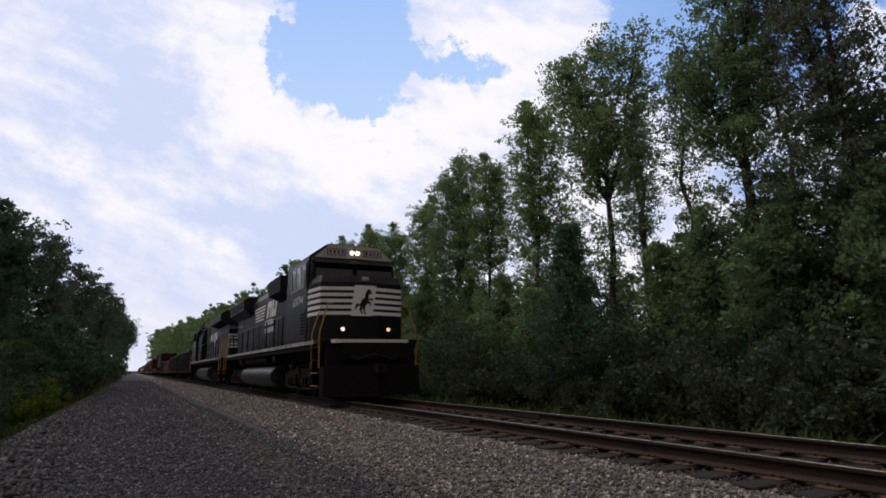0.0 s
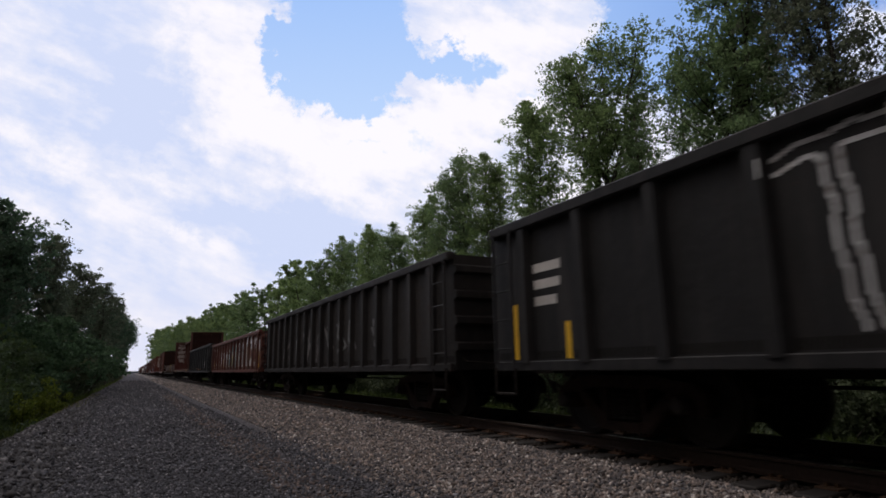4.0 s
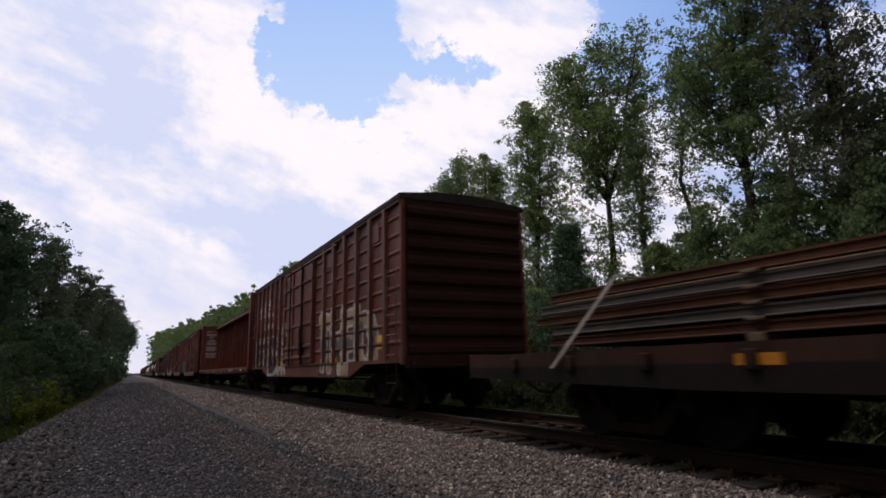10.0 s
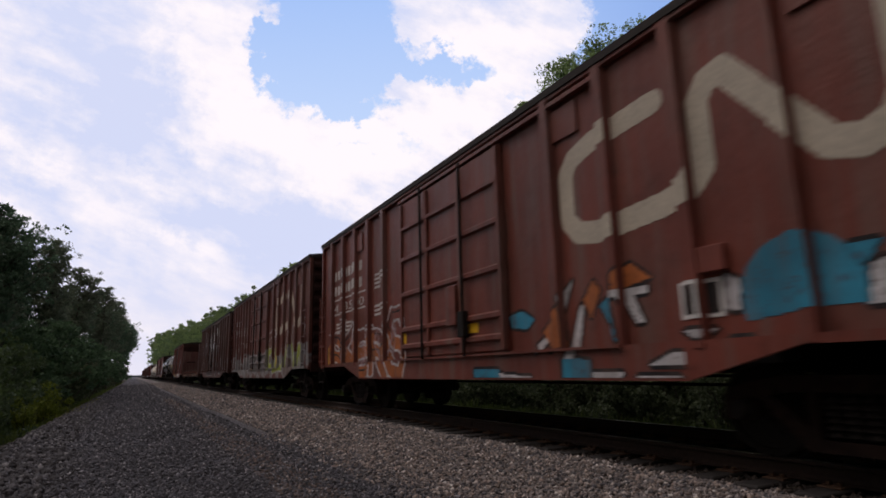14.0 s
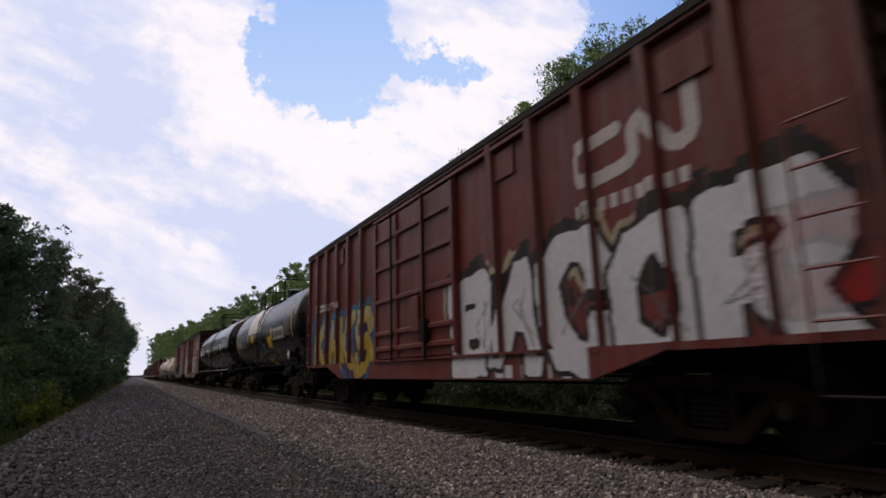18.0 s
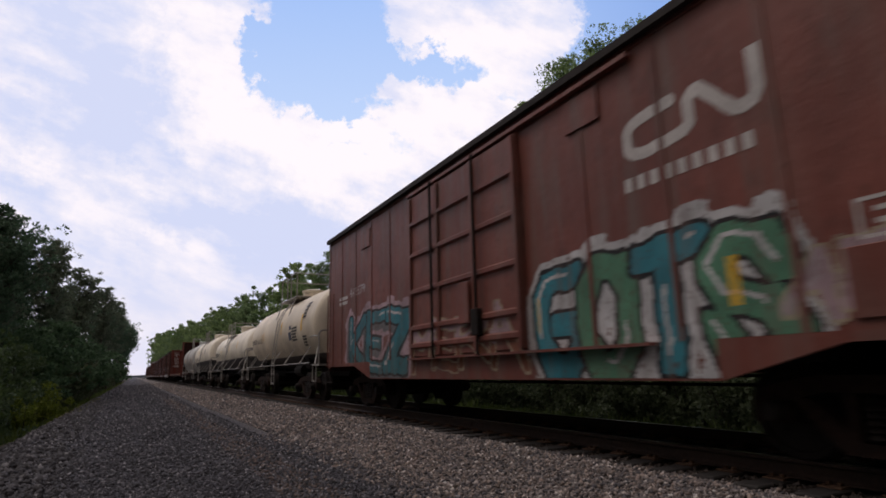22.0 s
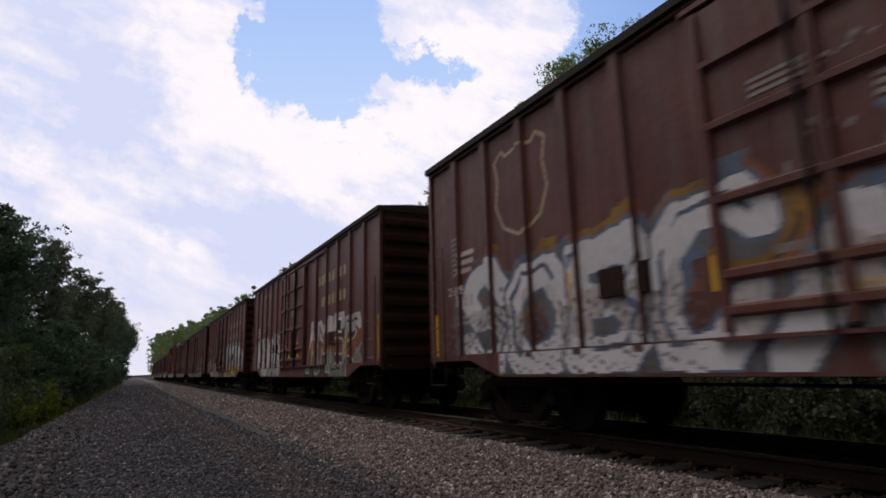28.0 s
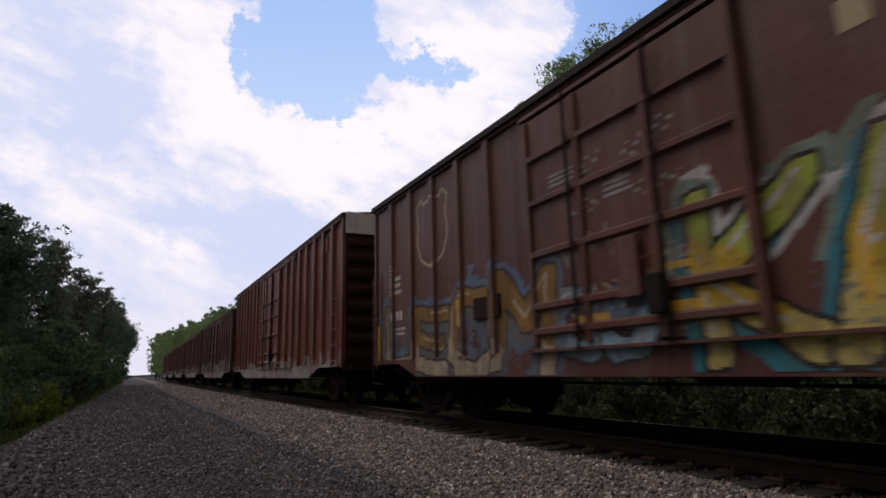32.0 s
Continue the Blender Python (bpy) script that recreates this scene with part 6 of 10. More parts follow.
def tank_car(front, rear, paint, label, radius=1.48, centre=2.74, rail=None, platform_y=0.0, frame=None, platform=(-1.25, 1.25, 4.1, 5.0), line=None, ends=(0.1, 0.1)):
    car, length = vehicle("tank_car", label, front, rear)
    L = length / 2
    rail = rail or M_BLACK
    frame = frame or M_BLACK
    h, knuckle = HEAD
    y0, y1 = -L + ends[0], L - ends[1]
    arc = [(1 - math.cos(math.pi / 2 * k / 10) ** (2 / knuckle), math.sin(math.pi / 2 * k / 10) ** (2 / knuckle)) for k in range(1, 11)]
    prof = [(y0, 0.02)] + [(y0 + h * a, radius * r) for a, r in arc]
    for f in (0.2, 0.21, 0.4, 0.41, 0.6, 0.61, 0.8, 0.81):
        prof.append((y0 + h + (y1 - y0 - 2 * h) * f, radius + (0.012 if int(f * 100) % 20 else 0.0)))
    prof += [(y1 - h * a, radius * r) for a, r in reversed(arc)] + [(y1, 0.02)]
    part("tank", Geo().lathe(prof, 1, 56, (0, 0, centre)), paint, car, "", True)
    low = centre - radius
    for e in (-1, 1):
        part("stub_sill", Geo().box(-0.32, 0.32, e * (L - 3.0) if e > 0 else -L, L if e > 0 else -(L - 3.0), 0.74, 1.06), frame, car)
        part("saddle", Geo().prism([(-1.1, low + 0.35), (-0.95, 1.0), (0.95, 1.0), (1.1, low + 0.35), (0.7, low + 0.1), (0, low), (-0.7, low + 0.1)], 1, e * (L - 2.2) - 0.35, e * (L - 2.2) + 0.35), frame, car)
        part("end_platform", Geo().box(-1.4, 1.4, e * (L + 0.1) - 0.4, e * (L + 0.1) + 0.4, 1.06, 1.11), rail, car, "grated end platform")
        for s in (-1, 1):
            part("platform_strut", Geo().tube([(s * 1.38, e * L, 1.1), (s * 1.05, e * (L - 0.75), 1.85)], 0.022, 6).tube([(s * 1.4, e * L - 0.2, 1.08), (s * 1.4, e * L - 0.2, 0.62), (s * 1.4, e * L + 0.18, 0.62), (s * 1.4, e * L + 0.18, 1.08)], 0.018, 5), rail, car)
            part("end_handrail", Geo().tube([(s * 1.38, e * (L + 0.4), 1.9), (s * 1.38, e * (L - 0.2), 1.95), (s * (radius + 0.02), e * (L - 0.75), 1.95)], 0.018, 6), rail, car)
        y = e * (L + 0.4)
        part("head_handrail", Geo().tube([(-1.38, y, 1.1), (-1.38, y, 1.98), (-1.3, y, 2.07), (1.3, y, 2.07), (1.38, y, 1.98), (1.38, y, 1.1)], 0.022, 6), rail, car, "bent tube rail across the end")
    part("brake_stand", Geo().box(0.2, 0.32, -L - 0.12, -L, 1.06, 1.95).box(0.12, 0.4, -L - 0.2, -L - 0.1, 1.4, 1.75), frame, car)
    part("brake_wheel", Geo().tube([(0.26 + 0.28 * math.cos(k * math.pi / 9), -L - 0.24, 1.72 + 0.28 * math.sin(k * math.pi / 9)) for k in range(19)], 0.016, 5)
         .tube([(-0.02, -L - 0.24, 1.72), (0.54, -L - 0.24, 1.72)], 0.012, 5).tube([(0.26, -L - 0.24, 1.44), (0.26, -L - 0.24, 2.0)], 0.012, 5), frame, car, "dark spoked brake wheel")
    for e in (-1, 1):
        add_truck(car, e * (L - 2.0))
    for s in (-1, 1):
        part("side_rail", Geo().tube([(s * 1.5, -L + 0.2, 1.15), (s * 1.5, L - 0.2, 1.15)], 0.0155, 6), line or rail, car, "long side grab rail")
        for k in range(5):
            y = -L + 1.4 + k * (2 * L - 2.8) / 4
            part("rail_bracket", Geo().tube([(s * 1.5, y, 1.15), (s * 1.12, y, 1.72)], 0.02, 5), rail, car)
        way = [(s * 1.54, 0.45), (s * 1.54, 1.3), (s * (radius + 0.1), centre)]
        way += [(s * (radius + 0.1) * math.cos(radians(q)), centre + (radius + 0.1) * math.sin(radians(q))) for q in (18, 36, 52)]
        lad = part("ladder", Geo().tube([(x, platform_y - 0.21, z) for x, z in way], 0.017, 6).tube([(x, platform_y + 0.21, z) for x, z in way], 0.017, 6), rail, car, "curved side ladder")
        for k in range(9):
            z = 0.5 + 0.36 * k
            if z > way[-1][1]:
                break
            x = abs(np.interp(z, [q[1] for q in way], [abs(q[0]) for q in way]))
            part("rung", Geo().cyl((s * x, platform_y - 0.23, z), (s * x, platform_y + 0.23, z), 0.016, 5), rail, lad)
    ztop = centre + radius
    y0, y1, zd, zr = platform
    py = (y0 + y1) / 2
    p = part("top_platform", Geo().box(-0.98, -0.42, y0, y1, zd - 0.05, zd).box(0.42, 0.98, y0, y1, zd - 0.05, zd), rail, car, "walkway round the manway")
    m0, m1 = py - 0.3, py + 0.3
    for s in (-1, 1):
        for a, b in ((y0 + 0.04, m0), (m1, y1 - 0.04)):
            part("railing", Geo().tube([(s * 0.95, a, zd - 0.05), (s * 0.95, a, zr - 0.08), (s * 0.95, a + 0.08, zr), (s * 0.95, b - 0.08, zr), (s * 0.95, b, zr - 0.08), (s * 0.95, b, zd - 0.05)], 0.024, 6), rail, p)
        e = y0 + 0.04 if s < 0 else y1 - 0.04
        part("cross_railing", Geo().tube([(-0.95, e, zr - 0.05), (0.95, e, zr - 0.05)], 0.019, 6), rail, p)
        for q in (y0 + 0.2, y1 - 0.2):
            part("platform_bracket", Geo().tube([(s * 0.95, q, zd - 0.05), (s * radius * 0.9, q, centre + radius * 0.43)], 0.022, 5), rail, p)
    part("manway", Geo().lathe([(ztop - 0.1, 0.4), (ztop + 0.26, 0.4), (ztop + 0.28, 0.44), (ztop + 0.34, 0.44), (ztop + 0.38, 0.3), (ztop + 0.38, 0.0)], 2, 20, (0, py, 0)), paint, car, "", True)
    part("valve_housing", Geo().cyl((0.0, py + 0.8, ztop - 0.1), (0, py + 0.8, ztop + 0.22), 0.2, 14), paint, car, "", True)
    part("bottom_outlet", Geo().cyl((0, 0, low + 0.05), (0, 0, low - 0.35), 0.2, 14).cyl((0, 0, low - 0.35), (0, 0, low - 0.5), 0.1, 10), frame, car, "", True)
    part("brake_pipe", Geo().tube([(-0.6, -L + 1, 0.95), (-0.6, -1.2, 0.9), (-0.6, 1.2, 0.9), (-0.6, L - 1, 0.95)], 0.025, 6), frame, car)
    part("brake_reservoir", Geo().cyl((-0.75, -L + 3.4, 0.95), (-0.75, -L + 4.3, 0.95), 0.2, 14), frame, car, "", True)

    def shell(z, off=0.016):
        """The point (x, z) on the shell for a height given for the largest tank."""
        q = (z - 2.74) / 1.48
        return -(radius + off) * math.sqrt(max(0.01, 1 - q * q)), centre + q * (radius + off)
    add_ends(car, length)
    return car, shell, L


def head_patch(car, name, ends, radius, centre, inside, material, label="", step=0.05):
    """Paint on the front dished end where inside(x, z) holds, as thin plates that follow the dish."""
    h, knuckle = HEAD
    g = Geo()
    n = int(2 * radius / step)

    def at(x, z):
        r = min(0.999, math.hypot(x, z - centre) / radius)
        return (x, ends - 0.006 + h * (1 - (1 - r ** knuckle) ** (1 / knuckle)), z)
    for i in range(n):
        for j in range(n):
            x, z = -radius + i * step, centre - radius + j * step
            if inside(x + step / 2, z + step / 2) and math.hypot(x + step / 2, z + step / 2 - centre) < radius - step:
                g.add([at(x, z), at(x + step, z), at(x + step, z + step), at(x, z + step)], [(0, 1, 2, 3)])
    return tagged(part(name, g, material, car, label), "", "", "", "stuff")


def tank_patch(car, name, shell, rects, material, label="", off=0.016):
    """Plain patches (y0, y1, z0, z1) that follow the round shell."""
    small = [r for r in rects if r[3] - r[2] < 0.15]
    for group in [[r] for r in rects if r[3] - r[2] >= 0.15] + ([small] if small else []):
        g = Geo()
        for y0, y1, z0, z1 in group:
            n = max(1, int((z1 - z0) / 0.08))
            for k in range(n):
                xa, a = shell(z0 + (z1 - z0) * k / n, off)
                xb, b = shell(z0 + (z1 - z0) * (k + 1) / n, off)
                g.add([(xa, y0, a), (xa, y1, a), (xb, y1, b), (xb, y0, b)], [(0, 3, 2, 1)])
        ob = part(name, g, material, car, label)
        if len(group) > 1:
            tagged(ob, "", "", "", "stuff")


def tank_text(car, shell, text, size, y, z, material, label, width):
    g = text_geo(text, size, y, z, 0, width=width)
    g.v = [(shell(p[2], 0.02)[0], p[1], shell(p[2], 0.02)[1]) for p in g.v]
    return tagged(part("lettering", g, material, car, label), "", "", "", "stuff")


# ---- the cars, in their order ----
def hue(name, c):
    """Old spray paint: uneven, faded in streaks, worn through to the rusty sheet in spots."""
    m, nt, out = nodes_of(name)
    p = coords(nt)
    st = coords(nt, (1.0, 1.0, 0.1))
    big, fine, streak = noise_node(nt, p, 1.7, 3), noise_node(nt, p, 14, 5, 0.65), noise_node(nt, st, 6.0, 5, 0.6)
    col = mix_col(nt, span(nt, big, 0.35, 0.65), tuple(0.62 * x for x in c), tuple(min(1, 1.06 * x) for x in c))
    col = mix_col(nt, math_node(nt, "MULTIPLY", span(nt, streak, 0.48, 0.72), 0.6), col, (0.16, 0.11, 0.095))
    col = mix_col(nt, math_node(nt, "MULTIPLY", span(nt, fine, 0.56, 0.68), 0.75), col, (0.1, 0.04, 0.03))
    finish(nt, out, col, 0.6, 0.0, fine, 0.15, 0.005, 0.3)
    return m


S_CLEAN = plain("fresh_white_spray", (0.66, 0.68, 0.73), 0.5, 0.0, 0.14, 3)
S_WHITE = hue("white_spray", (0.66, 0.66, 0.68))
S_BLACK = hue("black_spray", (0.02, 0.02, 0.022))
S_DUSK = hue("dusky_grey_spray", (0.06, 0.055, 0.06))
S_GREY = hue("grey_spray", (0.17, 0.18, 0.19))
S_STEEL_TEAL = hue("dull_teal_spray", (0.05, 0.2, 0.23))
S_TEAL = hue("teal_spray", (0.04, 0.24, 0.3))
S_BLUE = hue("blue_spray", (0.03, 0.22, 0.42))
S_LIGHTBLUE = hue("light_blue_spray", (0.3, 0.48, 0.6))
S_GREEN = hue("green_spray", (0.1, 0.27, 0.17))
S_LIME = hue("lime_spray", (0.4, 0.5, 0.07))
S_YELLOW = hue("yellow_spray", (0.62, 0.45, 0.04))
S_CYAN = hue("bright_teal_spray", (0.04, 0.3, 0.46))
S_ORANGE = hue("orange_spray", (0.5, 0.15, 0.04))
S_RED = hue("red_spray", (0.42, 0.03, 0.03))
S_PINK = hue("pink_spray", (0.5, 0.36, 0.4))
S_BEIGE = hue("beige_spray", (0.5, 0.42, 0.3))
S_MAGENTA = hue("magenta_spray", (0.5, 0.05, 0.2))
S_PLUM = hue("plum_spray", (0.085, 0.04, 0.048))
S_PALE = hue("pale_grey_spray", (0.6, 0.61, 0.62))
S_OVERPAINT = hue("pale_overpaint", (0.56, 0.55, 0.52))
S_STAIN = hue("tan_stain", (0.42, 0.37, 0.28))
S_CANARY = hue("pale_yellow_spray", (0.6, 0.52, 0.17))
S_PURPLE = hue("violet_spray", (0.06, 0.03, 0.16))
S_RUST = hue("red_brown_spray", (0.27, 0.1, 0.055))
S_LAVENDER = hue("lavender_grey_spray", (0.28, 0.27, 0.36))
S_SAGE = hue("sage_spray", (0.2, 0.27, 0.22))
EMBLEM = plain("faded_cream_emblem", (0.5, 0.45, 0.36), 0.6, 0.0, 0.2, 6)

P_GON = wagon_paint("black_gondola_paint", (0.015, 0.015, 0.016), 0.2, 0.6, (0.04, 0.022, 0.016), (0.045, 0.041, 0.04), seed=1, spec=0.25)
P_GON2 = wagon_paint("sooty_gondola_paint", (0.02, 0.018, 0.018), 0.3, 0.6, (0.04, 0.022, 0.016), (0.045, 0.04, 0.038), seed=2, spec=0.25)
P_CNGON = wagon_paint("red_brown_gondola_paint", (0.115, 0.031, 0.022), 0.35, 0.6, seed=3)
P_GRAY = wagon_paint("dark_grey_gondola_paint", (0.027, 0.03, 0.034), 0.2, 0.6, (0.04, 0.026, 0.02), (0.06, 0.058, 0.058), seed=4, spec=0.25)
P_BEAM = wagon_paint("maroon_beam_paint", (0.085, 0.021, 0.0165), 0.3, 0.6, low=(0.99, (0.035, 0.014, 0.011)), seed=5)
P_FLAT = wagon_paint("brown_flat_paint", (0.045, 0.022, 0.015), 0.3, 0.75, (0.06, 0.028, 0.016), (0.05, 0.034, 0.025), low=(0.86, (0.012, 0.01, 0.009)), seed=6, spec=0.15)

# gondolas
car, surf, L = gondola(59.55, 75.95, P_GON, "black open gondola car with vertical side posts", 2.86, 14)
yellow_marks(car, surf, [(-L + 0.62, 0.95, 1.85, 0.1), (-4.72, 0.9, 1.28, 0.1), (-L + 5.6, 0.95, 1.4, 0.1), (-L + 9.2, 0.95, 1.4, 0.1), (L - 1.5, 0.95, 1.4, 0.1), (L - 0.4, 0.95, 1.7, 0.1)])
bars_decal(car, "sign_panel", [(-6.03, -5.37, 1.3, 1.63)], surf, M_STENCIL, "small white framed notice")
bars_decal(car, "sign_mark", [(-5.98, -5.74, 1.35, 1.58), (-5.68, -5.42, 1.35, 1.58)], lambda y: surf(y) - 0.004, P_GON)
bars_decal(car, "stencil", small_print(-L + 3.1, 1.15, 0.4, 2) + small_print(-L + 1.6, 1.2, 0.35, 2) + small_print(L - 0.9, 2.2, 0.6, 3, 0.12, 0.1), surf, M_STENCIL)
piece(car, surf, 3, "TEKN", 3.9, 0.0, 1.0, 2.6, [P_GON], S_PALE, 0.05, 0.045, None, None, None, 0.8)
car, surf, L = gondola(77.3, 92.7, P_GON2, "sooty black gondola car with closely spaced posts", 2.8, 17)
graffiti(car, surf, 12, L - 3, -L + 3, 1.0, 2.2, S_GREY, P_GON2, None, None, 8, 0.07)
car, surf, L = gondola(94.1, 110.45, P_CNGON, "red-brown gondola car covered with graffiti", 2.55, 15, 0.52)
piece(car, surf, 22, "CINES", 4.35, 0.8, 0.9, 1.85, [S_CLEAN, S_PALE, S_BEIGE], S_DUSK, 0.24, 0.03, None, None, None, 0.8)
piece(car, surf, 24, "S", -0.1, -1.25, 0.94, 1.95, [S_PALE, S_STEEL_TEAL], S_STEEL_TEAL, 0.2, 0.2, None, None, None, 0.6)
graffiti(car, surf, 25, 0.95, 0.2, 1.75, 2.1, M_STENCIL, P_CNGON, None, None, 3, 0.1, 1.0)
graffiti(car, surf, 26, 0.5, -0.1, 0.95, 1.15, M_STENCIL, P_CNGON, None, None, 4, 0.12, 1.0)
piece(car, surf, 21, "UUN", -1.35, -4.6, 1.0, 2.12, [S_DUSK, S_GREY], S_PALE, 0.26, 0.06, S_BEIGE, None, None, 0.7)
piece(car, surf, 23, "CO", -4.7, -L + 0.35, 0.95, 2.3, [S_CLEAN, S_BEIGE, S_PALE], S_DUSK, 0.22, 0.05, S_GREY, None, None, 0.8)
bars_decal(car, "number_field", [(L - 2.5, L - 1.2, 1.62, 1.95)], surf, S_BLACK)
bars_decal(car, "stencil", word_bars(L - 1.3, 1.68, "xx xxxxxx", 0.2, 0.14) + small_print(L - 1.4, 1.35, 1.0, 2) + small_print(L - 1.5, 1.05, 1.2, 1, 0.04), lambda y: surf(y) - 0.004, M_WHITE)
bars_decal(car, "stencil", word_bars(L - 0.8, 2.05, "xxx xxxx", 0.2, 0.15), surf, M_STENCIL)
yellow_marks(car, surf, [(-0.2, 1.1, 1.7, 0.12), (3.2, 1.0, 1.5, 0.12), (-L + 0.4, 1.0, 1.7, 0.1), (6.6, 1.0, 1.5, 0.1)])
car, surf, L = gondola(111.7, 127.9, P_GRAY, "dark grey gondola car with worn paint", 2.75, 12, 0.15)
bars_decal(car, "sign_panel", [(-L + 3.0, -L + 3.5, 1.15, 1.6)], surf, M_WHITE, "white inspection plate")
bars_decal(car, "sign_mark", [(-L + 3.07, -L + 3.43, 1.22, 1.53)], lambda y: surf(y) - 0.004, S_GREY)
yellow_marks(car, surf, [(-L + 0.95, 1.0, 1.3, 0.3), (7.59, 1.3, 1.53, 0.38), (4.65, 0.95, 1.03, 0.5), (-L + 7.5, 1.0, 1.1, 0.6), (1.0, 1.0, 1.1, 0.6)], M_ORANGE)
bars_decal(car, "number_field", [(5.37, 6.24, 2.15, 2.43), (5.33, 6.22, 1.79, 2.06)], surf, M_STENCIL, "worn white number panel")
bars_decal(car, "number_bar", [(6.1 - 0.18 * k, 6.14 - 0.18 * k, 2.2, 2.38) for k in range(4)] + [(6.02 - 0.18 * k, 6.07 - 0.18 * k, 2.34 - 0.07 * (k % 3), 2.38 - 0.07 * (k % 3)) for k in range(4)], lambda y: surf(y) - 0.004, P_GRAY)
part("lettering", text_geo("001950", 0.22, 6.17, 1.84, surf(5.8) - 0.004, width=0.8), P_GRAY, car, "dark painted number")
bars_decal(car, "stencil", [(5.81, 6.2, 1.4, 1.46), (5.16, 5.59, 1.4, 1.45), (5.11, 5.49, 1.24, 1.29), (5.87, 6.18, 1.25, 1.3), (6.78, 7.09, 0.93, 0.95), (5.85, 6.15, 0.93, 0.95), (6.56, 7.19, 1.27, 1.29)]
           + small_print(L - 0.75, 2.42, 0.6, 3, 0.025, 0.025), surf, M_PRINT)

centrebeam(129.0, 151.3, P_BEAM, "empty maroon centre-beam lumber car with bulkheads", 4.5, 1)


# flat car with a load of used rails
def rail_flat(front, rear):
    car, length = vehicle("flat_car", "long rusty flat car with a stack of strapped steel rails", front, rear)
    L, sx = length / 2, 1.42
    part("deck", Geo().box(-sx, sx, -L, L, 0.95, 1.02), P_FLAT, car)
    part("centre_sill", Geo().plate([(-L, 0.72), (-L, 0.95), (L, 0.95), (L, 0.72), (L - 5, 0.5), (-L + 5, 0.5)], -0.35, 0.35), M_BLACK, car)
    for s in (-1, 1):
        x = s * sx
        part("side_sill", Geo().plate([(-L, 0.72), (-L, 1.04), (L, 1.04), (L, 0.72), (L - 4, 0.62), (-L + 4, 0.62)], min(x, x + s * 0.06), max(x, x + s * 0.06)), P_FLAT, car)
        for k in range(22):
            y = -L + 1.2 + k * (2 * L - 2.4) / 21
            part("stake_pocket", Geo().cbox(min(x, x + s * 0.11), max(x, x + s * 0.075), y - 0.06, y + 0.06, 0.8, 0.98), P_FLAT, car)
    for e in (-1, 1):
        add_truck(car, e * (L - 2.9))
        part("end_sill", Geo().cbox(-sx - 0.05, sx + 0.05, e * L - 0.05, e * L + 0.05, 0.7, 1.06), P_FLAT, car)
    prof = [(-0.07, 0), (0.07, 0), (0.07, 0.012), (0.01, 0.03), (0.01, 0.12), (0.036, 0.13), (0.036, 0.165), (-0.036, 0.165), (-0.036, 0.13), (-0.01, 0.12), (-0.01, 0.03), (-0.07, 0.012)]
    rust = [plain("rusty_rail", (0.085, 0.04, 0.024), 0.8, 0.0, 0.45, 4, 0.25), plain("scaled_rail", (0.05, 0.03, 0.022), 0.8, 0.0, 0.45, 4, 0.25), plain("weathered_grey_rail", (0.1, 0.09, 0.085), 0.7, 0.0, 0.35, 4, 0.3), plain("tan_rail", (0.17, 0.115, 0.075), 0.75, 0.0, 0.4, 4, 0.25)]
    wood = plain("weathered_dunnage", (0.12, 0.09, 0.065), 0.85, 0.0, 0.35, 4)
    rng = random.Random(5)
    z = 1.12
    for row in range(5):
        for k in range(4):
            y = -L + 2.5 + 6.6 * k
            part("spacer_timber", Geo().cbox(-1.25, 1.25, y - 0.08, y + 0.08, z - (0.1 if row == 0 else 0.035), z, 0.008), wood, car)
        n = 15 - row
        for i in range(n):
            x = -1.15 + 2.3 * i / (n - 1)
            a, b = -L + 1.1 + rng.uniform(0, 0.35), L - 1.3 - rng.uniform(0, 0.4)
            part("stacked_rail", Geo().prism([(x + p * 0.8, z + q * 0.68) for p, q in prof], 1, a, b), rust[(i * 7 + row * 2 + i // 3) % 4], car)
        z += 0.142
    ztop = z - 0.02
    for a, b, m in ((-6.33, -6.65, M_YELLOW), (-1.98, -2.36, M_STENCIL), (2.5, 1.75, M_STENCIL), (7.06, 6.1, M_STENCIL), (11.4, 10.2, M_STENCIL), (-10.6, -10.9, M_STENCIL)):
        part("strap", Geo().plate([(a - 0.03, 0.84), (a + 0.03, 0.84), (b + 0.03, ztop), (b - 0.03, ztop)], -1.53, -1.515).box(-1.53, 1.34, b - 0.03, b + 0.03, ztop, ztop + 0.012), m, car, "taut webbing strap")
    surf = lambda y: -sx - 0.066
    graffiti(car, surf, 27, -0.7, -1.4, 0.72, 0.92, M_PRINT, P_FLAT, None, None, 4, 0.14, 1.0)
    graffiti(car, surf, 28, -2.2, -5.2, 0.72, 0.95, M_PRINT, P_FLAT, None, None, 9, 0.16, 1.0)
    graffiti(car, surf, 29, 8.6, 5.5, 0.74, 0.92, S_GREY, P_FLAT, None, None, 9, 0.12, 1.0)
    bars_decal(car, "paint_mark", [(L - 8 + 0.8 * k, L - 7.75 + 0.8 * k, 0.76 + 0.03 * (k % 3), 0.86) for k in range(3)], surf, S_GREY)
    yellow_marks(car, surf, [(0.35, 0.84, 0.94, 0.42), (-3.25, 0.84, 0.95, 0.5), (4.6, 0.84, 0.94, 0.42), (8.9, 0.84, 0.94, 0.42), (-7.6, 0.84, 0.94, 0.42)], M_ORANGE)
    add_ends(car, length)


rail_flat(153.0, 179.9)

